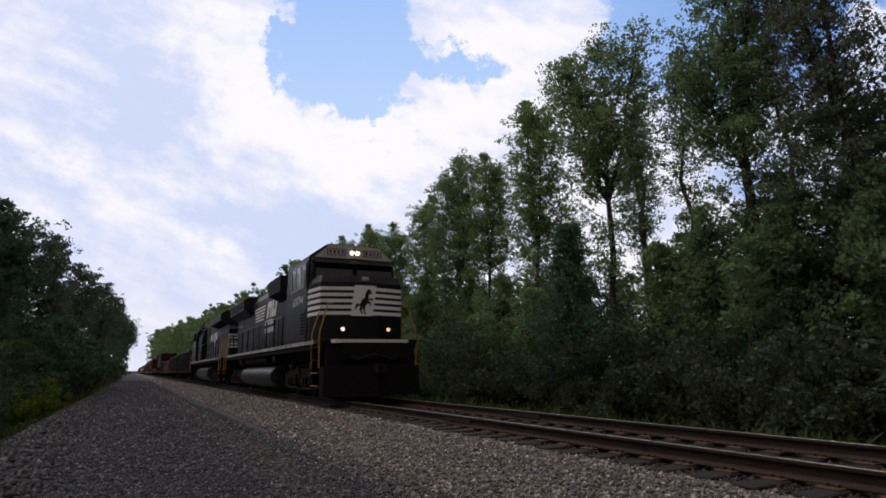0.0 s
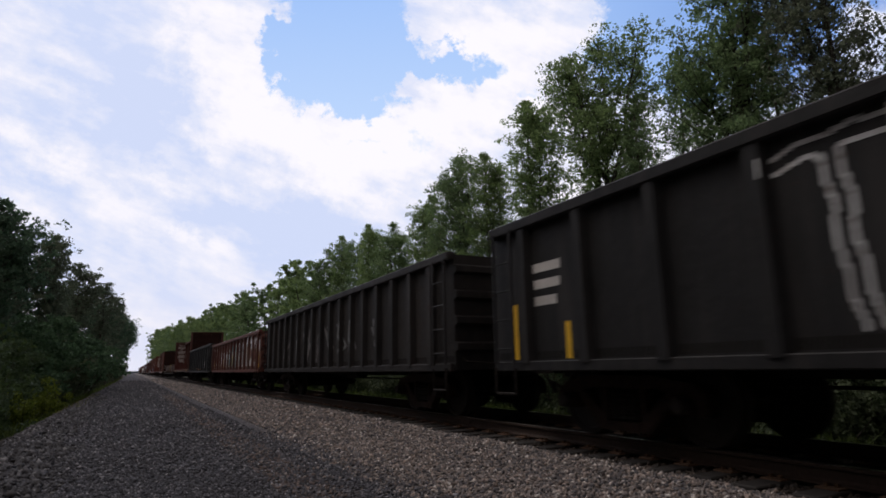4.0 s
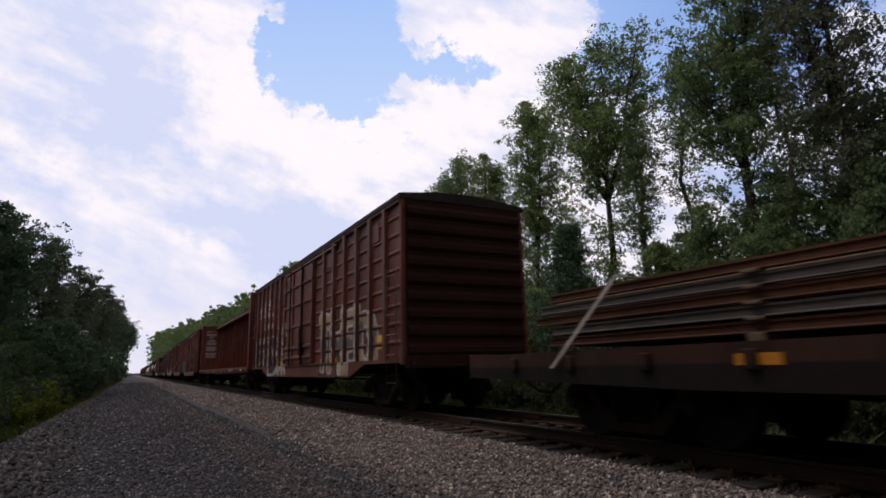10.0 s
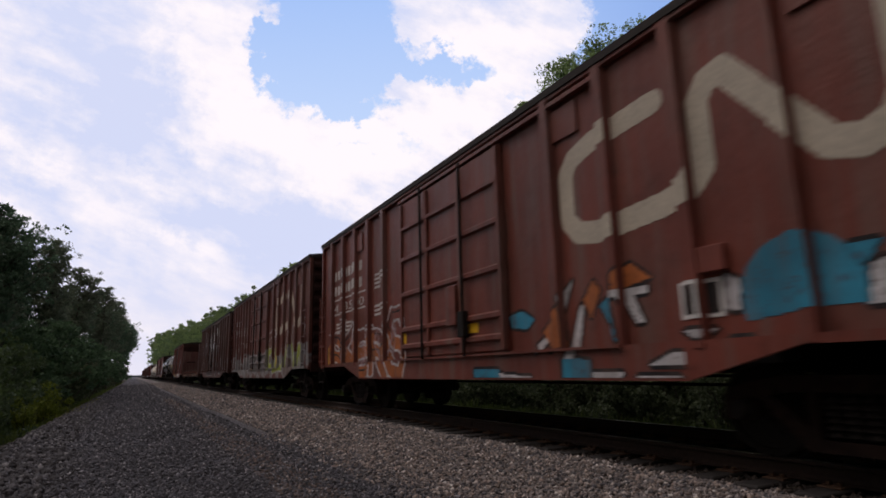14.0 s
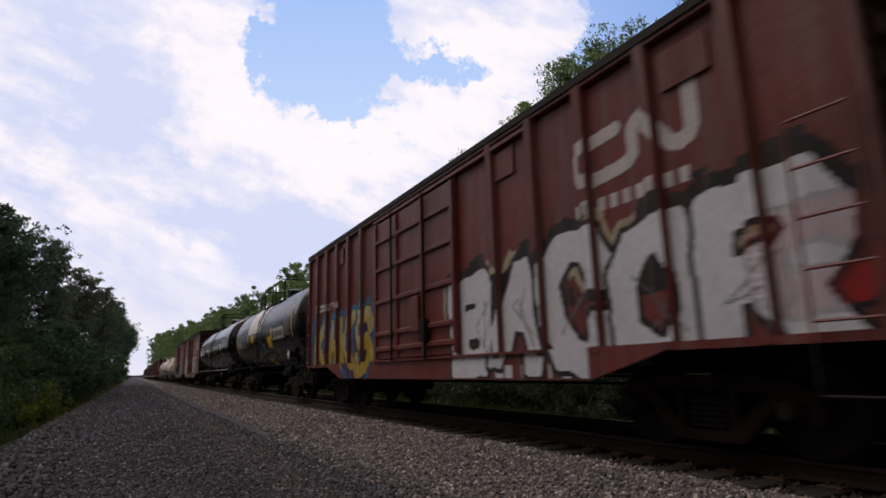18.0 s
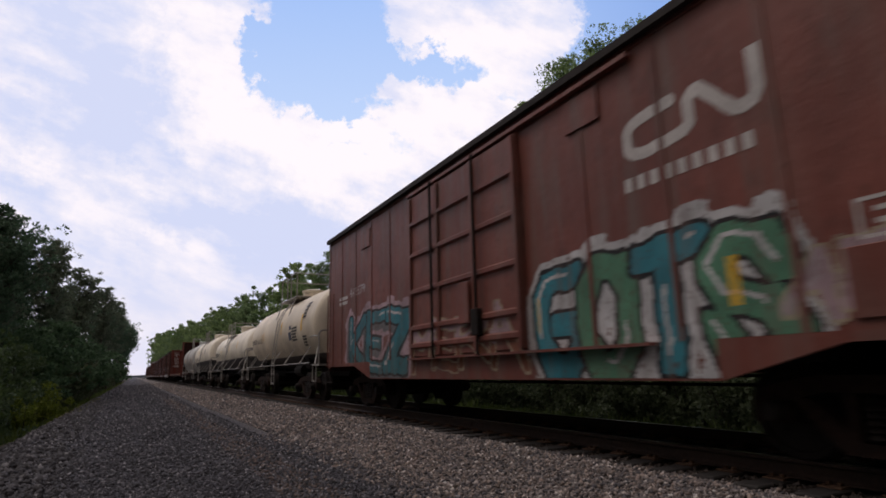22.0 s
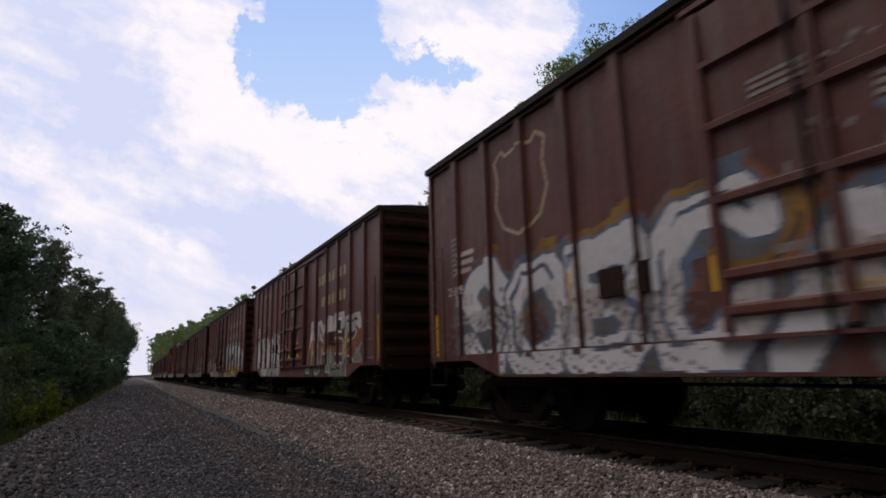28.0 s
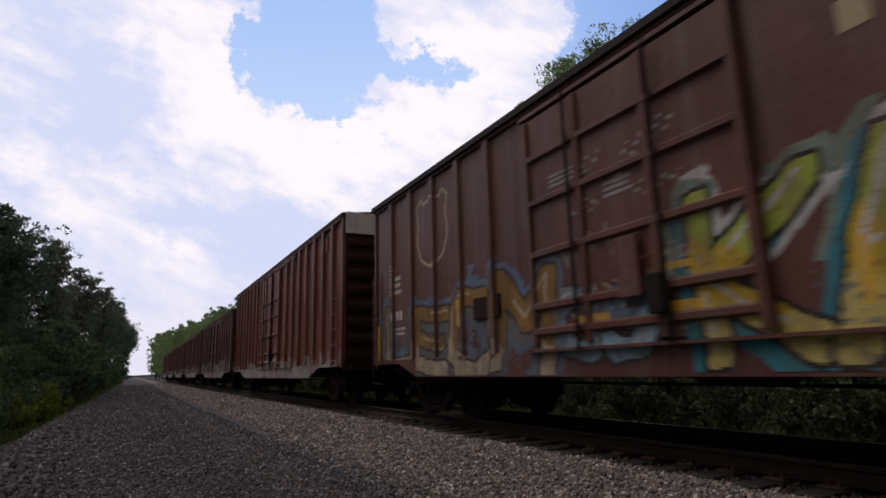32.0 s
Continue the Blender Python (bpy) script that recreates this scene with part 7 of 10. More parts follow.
# brown box car with pressed ribs
P = wagon_paint("brown_box_paint", (0.155, 0.045, 0.03), 0.3, 0.55, seed=7)
car, surf, L = box_car(182.5, 198.65, P, "brown ribbed box car with graffiti along its lower side", posts=7, bars=True, top=4.42)
for k in range(4):
    bars_decal(car, "emblem", [(L - 2.15 + 0.05 * k, L - 0.95, 3.42 - 0.12 * k, 3.48 - 0.12 * k)], surf, M_STENCIL, "faded white striped emblem")
for k in range(2):
    runs_decal(car, "emblem", lambda yy, zz, k=k: (np.abs(yy - (L - 2.65 - 0.62 * k) - 0.35 * (zz - 3.3)) < 0.25) & ~((np.abs(zz - (3.4 - 0.2 * k)) < 0.05) & (yy < L - 2.6 - 0.62 * k)), L - 4.0, L - 2.1, 3.0, 3.66, surf, M_STENCIL, 0.02, "slanted white emblem block")
bars_decal(car, "stencil", word_bars(L - 2.1, 2.5, "xxx xxx", 0.24, 0.27) + word_bars(L - 1.0, 1.98, "xxxxxx", 0.24, 0.34), surf, M_STENCIL)
piece(car, surf, 31, "ETD", L - 0.9, 3.3, 0.85, 2.12, [S_DUSK, S_BLACK], S_LIGHTBLUE, 0.26, 0.07, S_WHITE, None, None, 0.5)
bars_decal(car, "stencil", word_bars(L - 1.0, 1.98, "xxxxxx", 0.24, 0.34), lambda y: surf(y) - 0.004, M_STENCIL)
piece(car, surf, 32, "BSC", 3.3, 1.85, 1.35, 2.6, [P], M_STENCIL, 0.05, 0.04, None, None, None, 1.0)
piece(car, surf, 36, "WMA", 3.4, 1.9, 0.75, 1.2, [S_PALE], S_WHITE, 0.2, 0.03, None, None, None, 1.0)
piece(car, surf, 33, "THEO", -2.05, -6.5, 0.78, 2.3, [S_BEIGE, S_GREY, S_BEIGE], S_WHITE, 0.2, 0.07, S_DUSK, None, None, 0.8)
yellow_marks(car, surf, [(L - 0.8, 1.1, 1.25, 0.7), (3.2, 1.05, 1.2, 0.6), (-L + 1.6, 1.3, 1.6, 0.6), (-3.2, 1.05, 1.2, 0.5)])

centrebeam(200.2, 222.35, wagon_paint("red_beam_paint", (0.15, 0.034, 0.021), 0.25, 0.55, low=(0.99, (0.05, 0.018, 0.013)), seed=8), "empty red-brown centre-beam lumber car with bulkheads", 4.5, 2)


def cn_car(front, rear, paint, label, big=True, emblem=(-4.6, 3.0, 1.55, 0.5, 0.17), **more):
    car, surf, L = box_car(front, rear, paint, label, **more)
    if big:
        band_logo(car, surf, -2.95, 2.38, 3.45, 1.2, 0.27, EMBLEM, "large cream bent-band emblem")
        bars_decal(car, "stencil", word_bars(L - 1.0, 3.25, "xxxxxxxx", 0.24, 0.28) + word_bars(L - 1.0, 2.85, "xxxxxxxx", 0.24, 0.28) + [(L - 3.4, L - 1.0, 2.7, 2.74), (L - 3.4, L - 1.0, 2.32, 2.36)]
                   + small_print(L - 1.2, 2.1, 1.4, 3) + small_print(L - 4.0, 3.0, 0.8, 4) + small_print(L - 4.0, 2.3, 0.8, 3), surf, M_STENCIL)
    else:
        y, z, wide, high, band = emblem
        band_logo(car, surf, y, z, wide, high, band, M_STENCIL, "white bent-band emblem")
        bars_decal(car, "stencil", word_bars(y + 0.1, z - 0.3 * wide ** 0.5 - 0.02, "xxxxxxxxx", 0.13 * wide ** 0.5, 0.125 * wide, 0.6), surf, M_STENCIL)
        bars_decal(car, "stencil", small_print(L - 0.9, 2.75, 0.7, 2, 0.08), surf, M_STENCIL)
    return car, surf, L


# big-emblem box cars
P = wagon_paint("cn_red_box_paint", (0.178, 0.044, 0.029), 0.2, 0.5, tag=(4.2, 9.0, 0.7, 2.2, [(0.2, 0.23, 0.27), (0.22, 0.22, 0.24), (0.18, 0.2, 0.24)], (0.2, 0.22, 0.25), 2.5), seed=9)
car, surf, L = cn_car(224.6, 240.1, P, "red-brown box car with a large cream emblem", posts=6, top=4.46)
part("lettering", text_geo("263", 0.3, L - 2.3, 2.42, surf(L - 2.0)), M_STENCIL, car, "white painted number")
yellow_marks(car, surf, [(-2.1, 1.15, 1.6, 0.12), (-4.88, 1.2, 1.72, 0.14), (1.2, 0.82, 0.9, 0.4)])
for a, b in ((-5.9, -5.3), (-3.45, -2.9)):
    part("bolted_plate", Geo().cbox(-1.55, -1.43, a, b, 1.3, 1.68, 0.008), P, car, "raised bolted plate")
bars_decal(car, "sign_panel", [(-6.78, -6.3, 1.28, 1.6)], surf, M_STENCIL)
bars_decal(car, "sign_mark", [(-6.73, -6.35, 1.33, 1.55)], lambda y: surf(y) - 0.004, S_BLACK)

P = wagon_paint("cn_bright_box_paint", (0.188, 0.048, 0.032), 0.15, 0.5, seed=10)
car, surf, L = cn_car(241.45, 256.95, P, "red-brown box car with cream emblem and colourful graffiti", posts=6, top=4.46)
part("lettering", text_geo("413500", 0.3, L - 1.0, 2.4, surf(L - 1.0), width=2.3), M_STENCIL, car, "white painted number")
piece(car, surf, 41, "SKERS", L - 0.7, 2.0, 0.75, 1.95, [P, S_ORANGE, S_ORANGE], S_WHITE, 0.2, 0.045, None, None, S_BLACK, 1.4)
graffiti(car, surf, 43, L - 1.4, 2.4, 0.85, 1.9, S_PINK, P, None, None, 5, 0.05, 1.0)
TEAL_SHARDS = [[(-1.54, 1.57), (-1.86, 1.62), (-2.13, 1.49), (-1.96, 1.36), (-1.59, 1.41)], [(-3.38, 1.53), (-3.58, 1.65), (-3.68, 1.09)], [(-2.74, 0.96), (-3.25, 0.93), (-3.23, 0.67), (-2.74, 0.68)],
               [(-0.63, 0.86), (-1.34, 0.86), (-1.33, 0.67), (-0.66, 0.67)], [(-6.05, 1.72), (-6.3, 1.72), (-6.15, 1.55)]]
RUST_SHARDS = [[(-3.65, 1.85), (-3.89, 1.94), (-4.16, 1.74), (-3.67, 1.67)], [(-3.1, 1.62), (-3.3, 1.84), (-3.4, 1.7), (-3.22, 1.4)], [(-2.3, 1.3), (-2.7, 1.6), (-2.78, 1.1), (-2.5, 1.05)]]
WHITE_SHARDS = [[(-2.72, 1.73), (-2.94, 1.89), (-2.75, 1.5)], [(-2.17, 1.14), (-2.63, 1.4), (-2.22, 1.02)], [(-2.79, 0.96), (-3.05, 1.58), (-3.12, 1.56), (-2.96, 0.95)], [(-3.58, 1.68), (-4.11, 1.67), (-4.1, 1.6), (-3.6, 1.6)],
                [(-3.73, 1.58), (-3.89, 1.61), (-4.02, 1.3), (-3.92, 1.28)], [(-4.48, 1.17), (-4.89, 1.17), (-4.71, 1.08)], [(-5.0, 1.66), (-5.14, 1.58), (-5.12, 1.3), (-4.98, 1.34)], [(-4.12, 0.86), (-4.4, 0.97), (-4.69, 0.96), (-4.58, 0.86)]]
SILL_SHARDS = [[(-4.58, 0.79), (-4.98, 1.06), (-5.22, 1.07), (-5.24, 0.98), (-4.9, 0.85)], [(-5.52, 0.92), (-5.76, 1.0), (-5.98, 0.94), (-5.8, 0.9)], [(-1.27, 0.79), (-2.1, 0.74), (-2.18, 0.66), (-1.4, 0.67)],
               [(-3.27, 0.8), (-3.74, 0.78), (-3.7, 0.68), (-3.27, 0.67)], [(-3.93, 0.75), (-4.5, 0.76), (-4.4, 0.67), (-3.93, 0.67)], [(-6.2, 1.55), (-6.5, 1.6), (-6.5, 1.25), (-6.15, 1.26)], [(-6.04, 0.87), (-6.3, 1.08), (-6.9, 1.05), (-6.9, 0.9)]]


def in_shards(shards, yy, zz):
    """Inside any of the convex outlines."""
    hit = np.zeros(yy.shape, bool)
    for pts in shards:
        side = [(c - a) * (zz - b) - (d - b) * (yy - a) for (a, b), (c, d) in zip(pts, pts[1:] + pts[:1])]
        hit |= np.all([q >= 0 for q in side], axis=0) | np.all([q <= 0 for q in side], axis=0)
    return hit


ALL_SHARDS = TEAL_SHARDS + RUST_SHARDS + WHITE_SHARDS + SILL_SHARDS
field = (-6.95, -0.5, 0.64, 2.0)
runs_decal(car, "graffiti_outline", lambda yy, zz: grow(in_shards(ALL_SHARDS, yy, zz), 2) & ~in_shards(ALL_SHARDS, yy, zz), *field, surf, S_BLACK, 0.02)
runs_decal(car, "graffiti_fill", lambda yy, zz: in_shards(TEAL_SHARDS, yy, zz), *field, surf, S_CYAN, 0.02, "teal sprayed shards")
runs_decal(car, "graffiti_fill", lambda yy, zz: in_shards(RUST_SHARDS, yy, zz), *field, surf, S_ORANGE, 0.02, "orange sprayed shards")
runs_decal(car, "graffiti_fill", lambda yy, zz: in_shards(WHITE_SHARDS + SILL_SHARDS, yy, zz) & ~in_shards(TEAL_SHARDS + RUST_SHARDS, yy, zz), *field, surf, S_WHITE, 0.02, "white sprayed shards")
runs_decal(car, "graffiti_dome", lambda yy, zz: (np.hypot((yy + 5.65), (zz - 1.4) * 1.04) < 0.51) & (zz > 1.24 + 0.03 * np.sin(4 * yy)), -6.4, -5.0, 1.1, 2.1, surf, S_CYAN, 0.02, "bright teal sprayed dome")
part("bolted_plate", Geo().cbox(-1.5, -1.43, -5.06, -4.7, 1.68, 1.92, 0.006), P, car, "raised bolted plate")
bars_decal(car, "sign_panel", [(-4.97, -4.5, 1.27, 1.63)], lambda y: surf(y) - 0.004, M_WHITE, "white framed plate")
bars_decal(car, "sign_mark", [(-4.93, -4.76, 1.31, 1.59), (-4.72, -4.54, 1.31, 1.59)], lambda y: surf(y) - 0.008, S_BLACK)
yellow_marks(car, surf, [(L - 0.5, 1.0, 1.5, 0.12), (2.0, 1.3, 1.6, 0.12), (-0.4, 1.4, 1.55, 0.4)])

P = wagon_paint("cn_dull_box_paint", (0.14, 0.039, 0.028), 0.3, 0.55, tag=(-7.8, 7.5, 0.7, 1.7, [(0.25, 0.25, 0.26), (0.2, 0.19, 0.18), (0.15, 0.07, 0.05)], (0.3, 0.3, 0.3), 0.7), seed=11)
car, surf, L = cn_car(258.3, 274.05, P, "dull red-brown box car with yellow and white tags", posts=7, top=4.46)
piece(car, surf, 51, "ELAW", -1.4, -L + 0.8, 1.0, 2.5, [P, S_LIME], S_PALE, 0.12, 0.04, None, None, None, 1.0)
graffiti(car, surf, 52, L - 0.5, 2.5, 0.9, 1.8, S_WHITE, P, None, None, 6, 0.12)
yellow_marks(car, surf, [(-3.4, 1.0, 1.5, 0.12), (2.2, 1.0, 1.4, 0.12)])

P = wagon_paint("gt_brown_box_paint", (0.095, 0.034, 0.026), 0.3, 0.55, seed=12)
car, surf, L = box_car(275.45, 290.95, P, "brown box car with large grey and white graffiti", posts=6)
piece(car, surf, 61, "SAWO", L - 2.9, -3.0, 2.1, 3.8, [S_PALE, S_CLEAN, S_GREY], S_DUSK, 0.22, 0.05, S_GREY, None, None, 1.0)
piece(car, surf, 62, "NERKS", L - 3.0, -L + 0.6, 0.8, 1.8, [S_GREY, S_DUSK], S_PALE, 0.22, 0.03, None, None, None, 1.2)
graffiti(car, surf, 63, L - 0.3, L - 1.2, 2.4, 3.5, M_PRINT, P, None, None, 3, 0.03, 1.0)
part("lettering", text_geo("517", 0.3, L - 1.7, 2.35, surf(L - 1.9)), M_WHITE, car, "white painted number")
part("lettering", text_geo("941", 0.3, 4.86, 2.35, surf(4.5), width=0.62), M_WHITE, car, "white painted number")
bars_decal(car, "stencil", word_bars(L - 1.7, 2.75, "xx x", 0.26, 0.25) + small_print(L - 1.8, 1.8, 0.4, 3) + small_print(L - 2.5, 1.95, 0.6, 3) + small_print(L - 1.5, 1.35, 0.7, 2, 0.04), surf, M_STENCIL)
yellow_marks(car, surf, [(L - 0.7, 1.2, 1.8, 0.1), (L - 3.4, 1.3, 1.75, 0.14)])


# bulkhead flat car, empty
def bulkhead_flat(front, rear):
    car, length = vehicle("bulkhead_flat_car", "empty red-brown bulkhead flat car with winches", front, rear)
    paint = wagon_paint("rusty_flat_paint", (0.125, 0.034, 0.022), 0.45, 0.65, low=(0.9, (0.04, 0.018, 0.014)), seed=13, spec=0.2)
    dark = wagon_paint("dark_bulkhead_paint", (0.085, 0.03, 0.026), 0.3, 0.6, seed=14)
    L, sx = length / 2, 1.44
    part("deck", Geo().box(-sx, sx, -L, L, 1.02, 1.1), M_BLACK, car)
    part("centre_sill", Geo().box(-0.35, 0.35, -L, L, 0.6, 1.02), M_BLACK, car)
    for s in (-1, 1):
        x = s * sx
        part("side_sill", Geo().plate([(-L, 0.76), (-L, 1.16), (L, 1.16), (L, 0.76)], min(x, x + s * 0.07), max(x, x + s * 0.07)), paint, car)
        for k in range(14):
            y = -L + 1.3 + k * (2 * L - 2.6) / 13
            part("stake_pocket", Geo().cbox(min(x, x + s * 0.14), max(x, x + s * 0.14), y - 0.16, y + 0.1, 0.98, 1.2, 0.015), paint, car)
            part("winch", Geo().cyl((x + s * 0.12, y + 0.14, 1.02), (x + s * 0.12, y + 0.34, 1.02), 0.06, 8), M_STEEL, car)
    for k in range(14):
        y = -L + 1.3 + k * (2 * L - 2.6) / 13
        part("deck_riser", Geo().cbox(-1.3, 1.3, y - 0.1, y + 0.1, 1.1, 1.32, 0.015), dark, car)
    for e in (-1, 1):
        y = e * (L - 0.15)
        b = part("bulkhead", Geo().box(-1.5, 1.5, y - 0.04, y + 0.04, 1.0, 3.36), dark, car, "low steel end bulkhead")
        for s in (-1, 1):
            part("bulkhead_post", Geo().cbox(s * 1.4 - 0.1, s * 1.4 + 0.1, min(y, y + e * 0.3), max(y, y + e * 0.3), 0.8, 3.4), dark, b)
            part("bulkhead_slot", Geo().box(s * 0.75 - 0.4, s * 0.75 + 0.4, y - e * 0.04 - 0.01, y - e * 0.04 + 0.01, 2.2, 2.3), M_BLACK, b)
        part("centre_seam", Geo().box(-0.03, 0.03, y - e * 0.05 - 0.01, y - e * 0.05 + 0.01, 1.3, 3.36), M_STENCIL, b)
        for k in range(4):
            part("bulkhead_rib", Geo().box(-1.3, 1.3, min(y, y + e * 0.2), max(y, y + e * 0.2), 1.4 + 0.55 * k, 1.5 + 0.55 * k), dark, b)
        add_truck(car, e * (L - 2.0))
    surf = lambda y: -sx - 0.076
    yellow_marks(car, surf, [(-L + 2.2, 0.86, 0.96, 0.4), (-4.75, 0.84, 0.94, 0.3), (-1.0, 0.84, 0.94, 0.3), (3.5, 0.84, 0.94, 0.4), (L - 2, 0.84, 0.94, 0.4)], M_ORANGE)
    bars_decal(car, "stencil", small_print(-5.6, 0.98, 0.9, 2, 0.03, 0.03) + [(-3.62, -3.03, 0.86, 0.89), (-3.62, -3.03, 0.92, 0.95), (4.4, 5.0, 0.85, 0.97), (5.4, 5.9, 0.85, 0.97)], surf, M_STENCIL)
    bars_decal(car, "sign_panel", [(-4.33, -3.81, 0.78, 1.1)], surf, M_STENCIL)
    bars_decal(car, "sign_mark", [(-4.27, -3.87, 0.83, 1.05)], lambda y: surf(y) - 0.004, S_GREY)
    add_ends(car, length)


bulkhead_flat(292.6, 309.45)

P = wagon_paint("cn_oxide_box_paint", (0.165, 0.034, 0.026), 0.15, 0.5, seed=15)
car, surf, L = cn_car(311.6, 327.2, P, "red-brown box car with big white graffiti letters", False, posts=6)
piece(car, surf, 71, "BACOR", -1.35, -7.4, 0.74, 2.42, [S_CLEAN], S_BLACK, 0.225, 0.065, None, (S_BEIGE, S_BLACK, S_BLACK), None, 0.75, False, S_CLEAN)
piece(car, surf, 73, "C", -6.7, -L + 0.1, 1.25, 2.1, [S_RED], S_BLACK, 0.3, 0.05, None, None, None, 0.8)
graffiti(car, surf, 74, -1.8, -L + 0.6, 0.9, 2.2, S_GREY, P, None, None, 5, 0.02, 1.0)
piece(car, surf, 72, "KAKS", 7.15, 2.5, 0.76, 2.2, [S_CANARY, S_YELLOW], S_BLACK, 0.21, 0.03, S_PURPLE, (S_BLUE,), S_PALE, 0.9)
part("lettering", text_geo("412796", 0.26, 6.15, 2.5, surf(5.9), width=1.4), M_STENCIL, car, "white painted number")

# tank cars
M_RAILS = plain("white_enamel_plate", (0.5, 0.5, 0.48), 0.5, 0.0, 0.2, 8)
P_TANK = wagon_paint("black_tank_paint", (0.0045, 0.0045, 0.005), 0.05, 0.28, (0.012, 0.01, 0.009), (0.008, 0.0078, 0.0075), seed=16, spec=0.55, dent=0.0012)
P_TANK2 = wagon_paint("gloss_black_tank_paint", (0.0025, 0.0025, 0.003), 0.02, 0.2, (0.006, 0.005, 0.005), (0.0035, 0.0034, 0.0036), seed=17, spec=0.7, dent=0.0006)
car, sz, L = tank_car(328.35, 341.95, P_TANK, "black tank car with a white centre band and yellow marks", 1.5, 2.54, None, -0.2, platform=(-2.2, 1.9, 3.78, 4.62))
tank_patch(car, "white_band", sz, [(-0.35, 2.75, 2.8, 3.95)], M_WHITE, "white painted panel on the shell")
tank_patch(car, "name_panel", sz, [(-4.5, -2.5, 2.33, 2.74)], M_STENCIL, "white rectangular name panel")
tank_patch(car, "name_bar", sz, [(-3.2 - 0.16 * k, -3.1 - 0.16 * k, 2.43, 2.63) for k in range(8)] + [(-2.9, -2.65, 2.4, 2.68)], M_DARKTEXT, "", 0.022)
tank_patch(car, "hazard_panel", sz, [(-2.3, -1.55, 2.08, 2.5), (1.35, 2.0, 2.45, 2.75), (-0.9, -0.1, 1.42, 1.7)], M_YELLOW, "yellow warning panel")
tank_patch(car, "reflector_strip", sz, [(-2.45, -2.3, 2.4, 2.85), (-5.85, -5.72, 2.3, 3.3), (2.75, 2.88, 2.4, 2.8), (0.0, 0.13, 2.35, 2.75), (L - 0.95, L - 0.82, 2.0, 2.7)], M_YELLOW, "yellow reflective strip")
tank_patch(car, "stencil", sz, small_print(-4.6, 2.95, 1.0, 11, 0.025, 0.03) + small_print(-0.4, 2.3, 0.6, 5, 0.03) + small_print(-2.5, 2.1, 0.7, 4, 0.03) + small_print(0.7, 2.0, 0.4, 2, 0.03), M_PRINT)
part("placard", Geo().plate([(-5.17, 1.5), (-5.0, 1.68), (-4.83, 1.5), (-5.0, 1.32)], -1.4, -1.39), M_WHITE, car, "white diamond placard")
part("placard_holder", Geo().box(-1.39, -1.1, -5.06, -4.94, 1.4, 1.6), M_BLACK, car)
tank_text(car, sz, "202127", 0.3, 4.4, 2.3, M_STENCIL, "white painted number", 1.15)
tank_patch(car, "reporting_bar", sz, word_bars(5.5, 2.3, "xxxx", 0.26, 0.24), M_STENCIL)
car, sz, L = tank_car(343.9, 360.1, P_TANK2, "long glossy black tank car with yellow marks", 1.55, 2.6, None, -0.6, platform=(-1.4, 0.9, 3.98, 4.85), line=M_GALV)
tank_text(car, sz, "224648", 0.3, L - 2.3, 2.45, M_STENCIL, "white painted number", 1.15)
tank_patch(car, "reporting_bar", sz, word_bars(L - 1.1, 2.45, "xxxx", 0.28, 0.26), M_STENCIL)
tank_patch(car, "stencil", sz, small_print(L - 1.2, 2.25, 1.4, 2, 0.03) + small_print(-1.33, 2.16, 1.0, 4, 0.028, 0.03) + small_print(-3.05, 2.1, 0.8, 3, 0.028, 0.03) + word_bars(-4.45, 2.2, "xxx xxxxxx", 0.11, 0.13, 0.55) + small_print(-4.5, 2.13, 1.1, 3, 0.028, 0.035), M_PRINT)
tank_patch(car, "reflector_strip", sz, [(-4.48, -4.34, 2.36, 2.84), (-1.62, -1.49, 2.35, 2.8), (1.96, 2.09, 2.34, 2.75), (L - 2.5, L - 2.38, 2.5, 3.0), (L - 0.85, L - 0.72, 2.1, 2.9)], M_YELLOW, "yellow reflective strip")

part("sign_panel", Geo().cbox(-1.52, -1.5, -5.4, -5.24, 0.89, 0.98, 0.004), M_RAILS, car, "small white plate under the side rail")
part("sign_panel", Geo().cbox(-1.52, -1.5, -5.42, -5.22, 0.8, 0.81, 0.003), M_RAILS, car)
part("sign_bracket", Geo().box(-1.5, -0.6, -5.36, -5.3, 0.77, 0.98), M_BLACK, car)

# smooth-sided box cars
P = wagon_paint("cn_plate_box_paint", (0.209, 0.065, 0.045), 0.2, 0.5, seed=18)
car, surf, L = cn_car(362.1, 377.35, P, "red-brown smooth-sided box car with pale graffiti", False, (-4.84, 3.05, 1.62, 0.47, 0.2), smooth_side=True, posts=5, top=4.47)
piece(car, surf, 81, "NYKE", 6.95, 2.9, 0.76, 2.42, [S_PALE], S_RUST, 0.19, 0.085, None, (S_LAVENDER,), None, 0.6)
part("lettering", text_geo("414577", 0.27, 6.55, 2.6, -1.437, width=1.1), M_STENCIL, car, "white painted number")
bars_decal(car, "stencil", word_bars(6.55, 2.92, "xx", 0.19, 0.24), surf, M_STENCIL)
BLOCKS = [(-3.38, -2.57, 1.1, 2.32), (-4.82, -3.78, 1.1, 2.32), (-5.9, -5.03, 1.1, 2.32), (-7.15, -6.13, 1.1, 2.36)]
HOLES = [(-3.07, -2.87, 1.1, 2.03), (-4.32, -4.12, 1.53, 1.95), (-4.26, -4.08, 1.1, 1.31), (-4.9, -4.67, 1.1, 1.93), (-5.52, -5.31, 1.6, 1.96), (-5.6, -5.36, 1.2, 1.4), (-6.2, -5.83, 1.1, 1.5),
         (-6.9, -6.5, 1.55, 1.95), (-3.45, -3.3, 0.7, 1.04), (-4.38, -4.14, 0.7, 1.04), (-5.1, -4.86, 0.7, 1.04)]


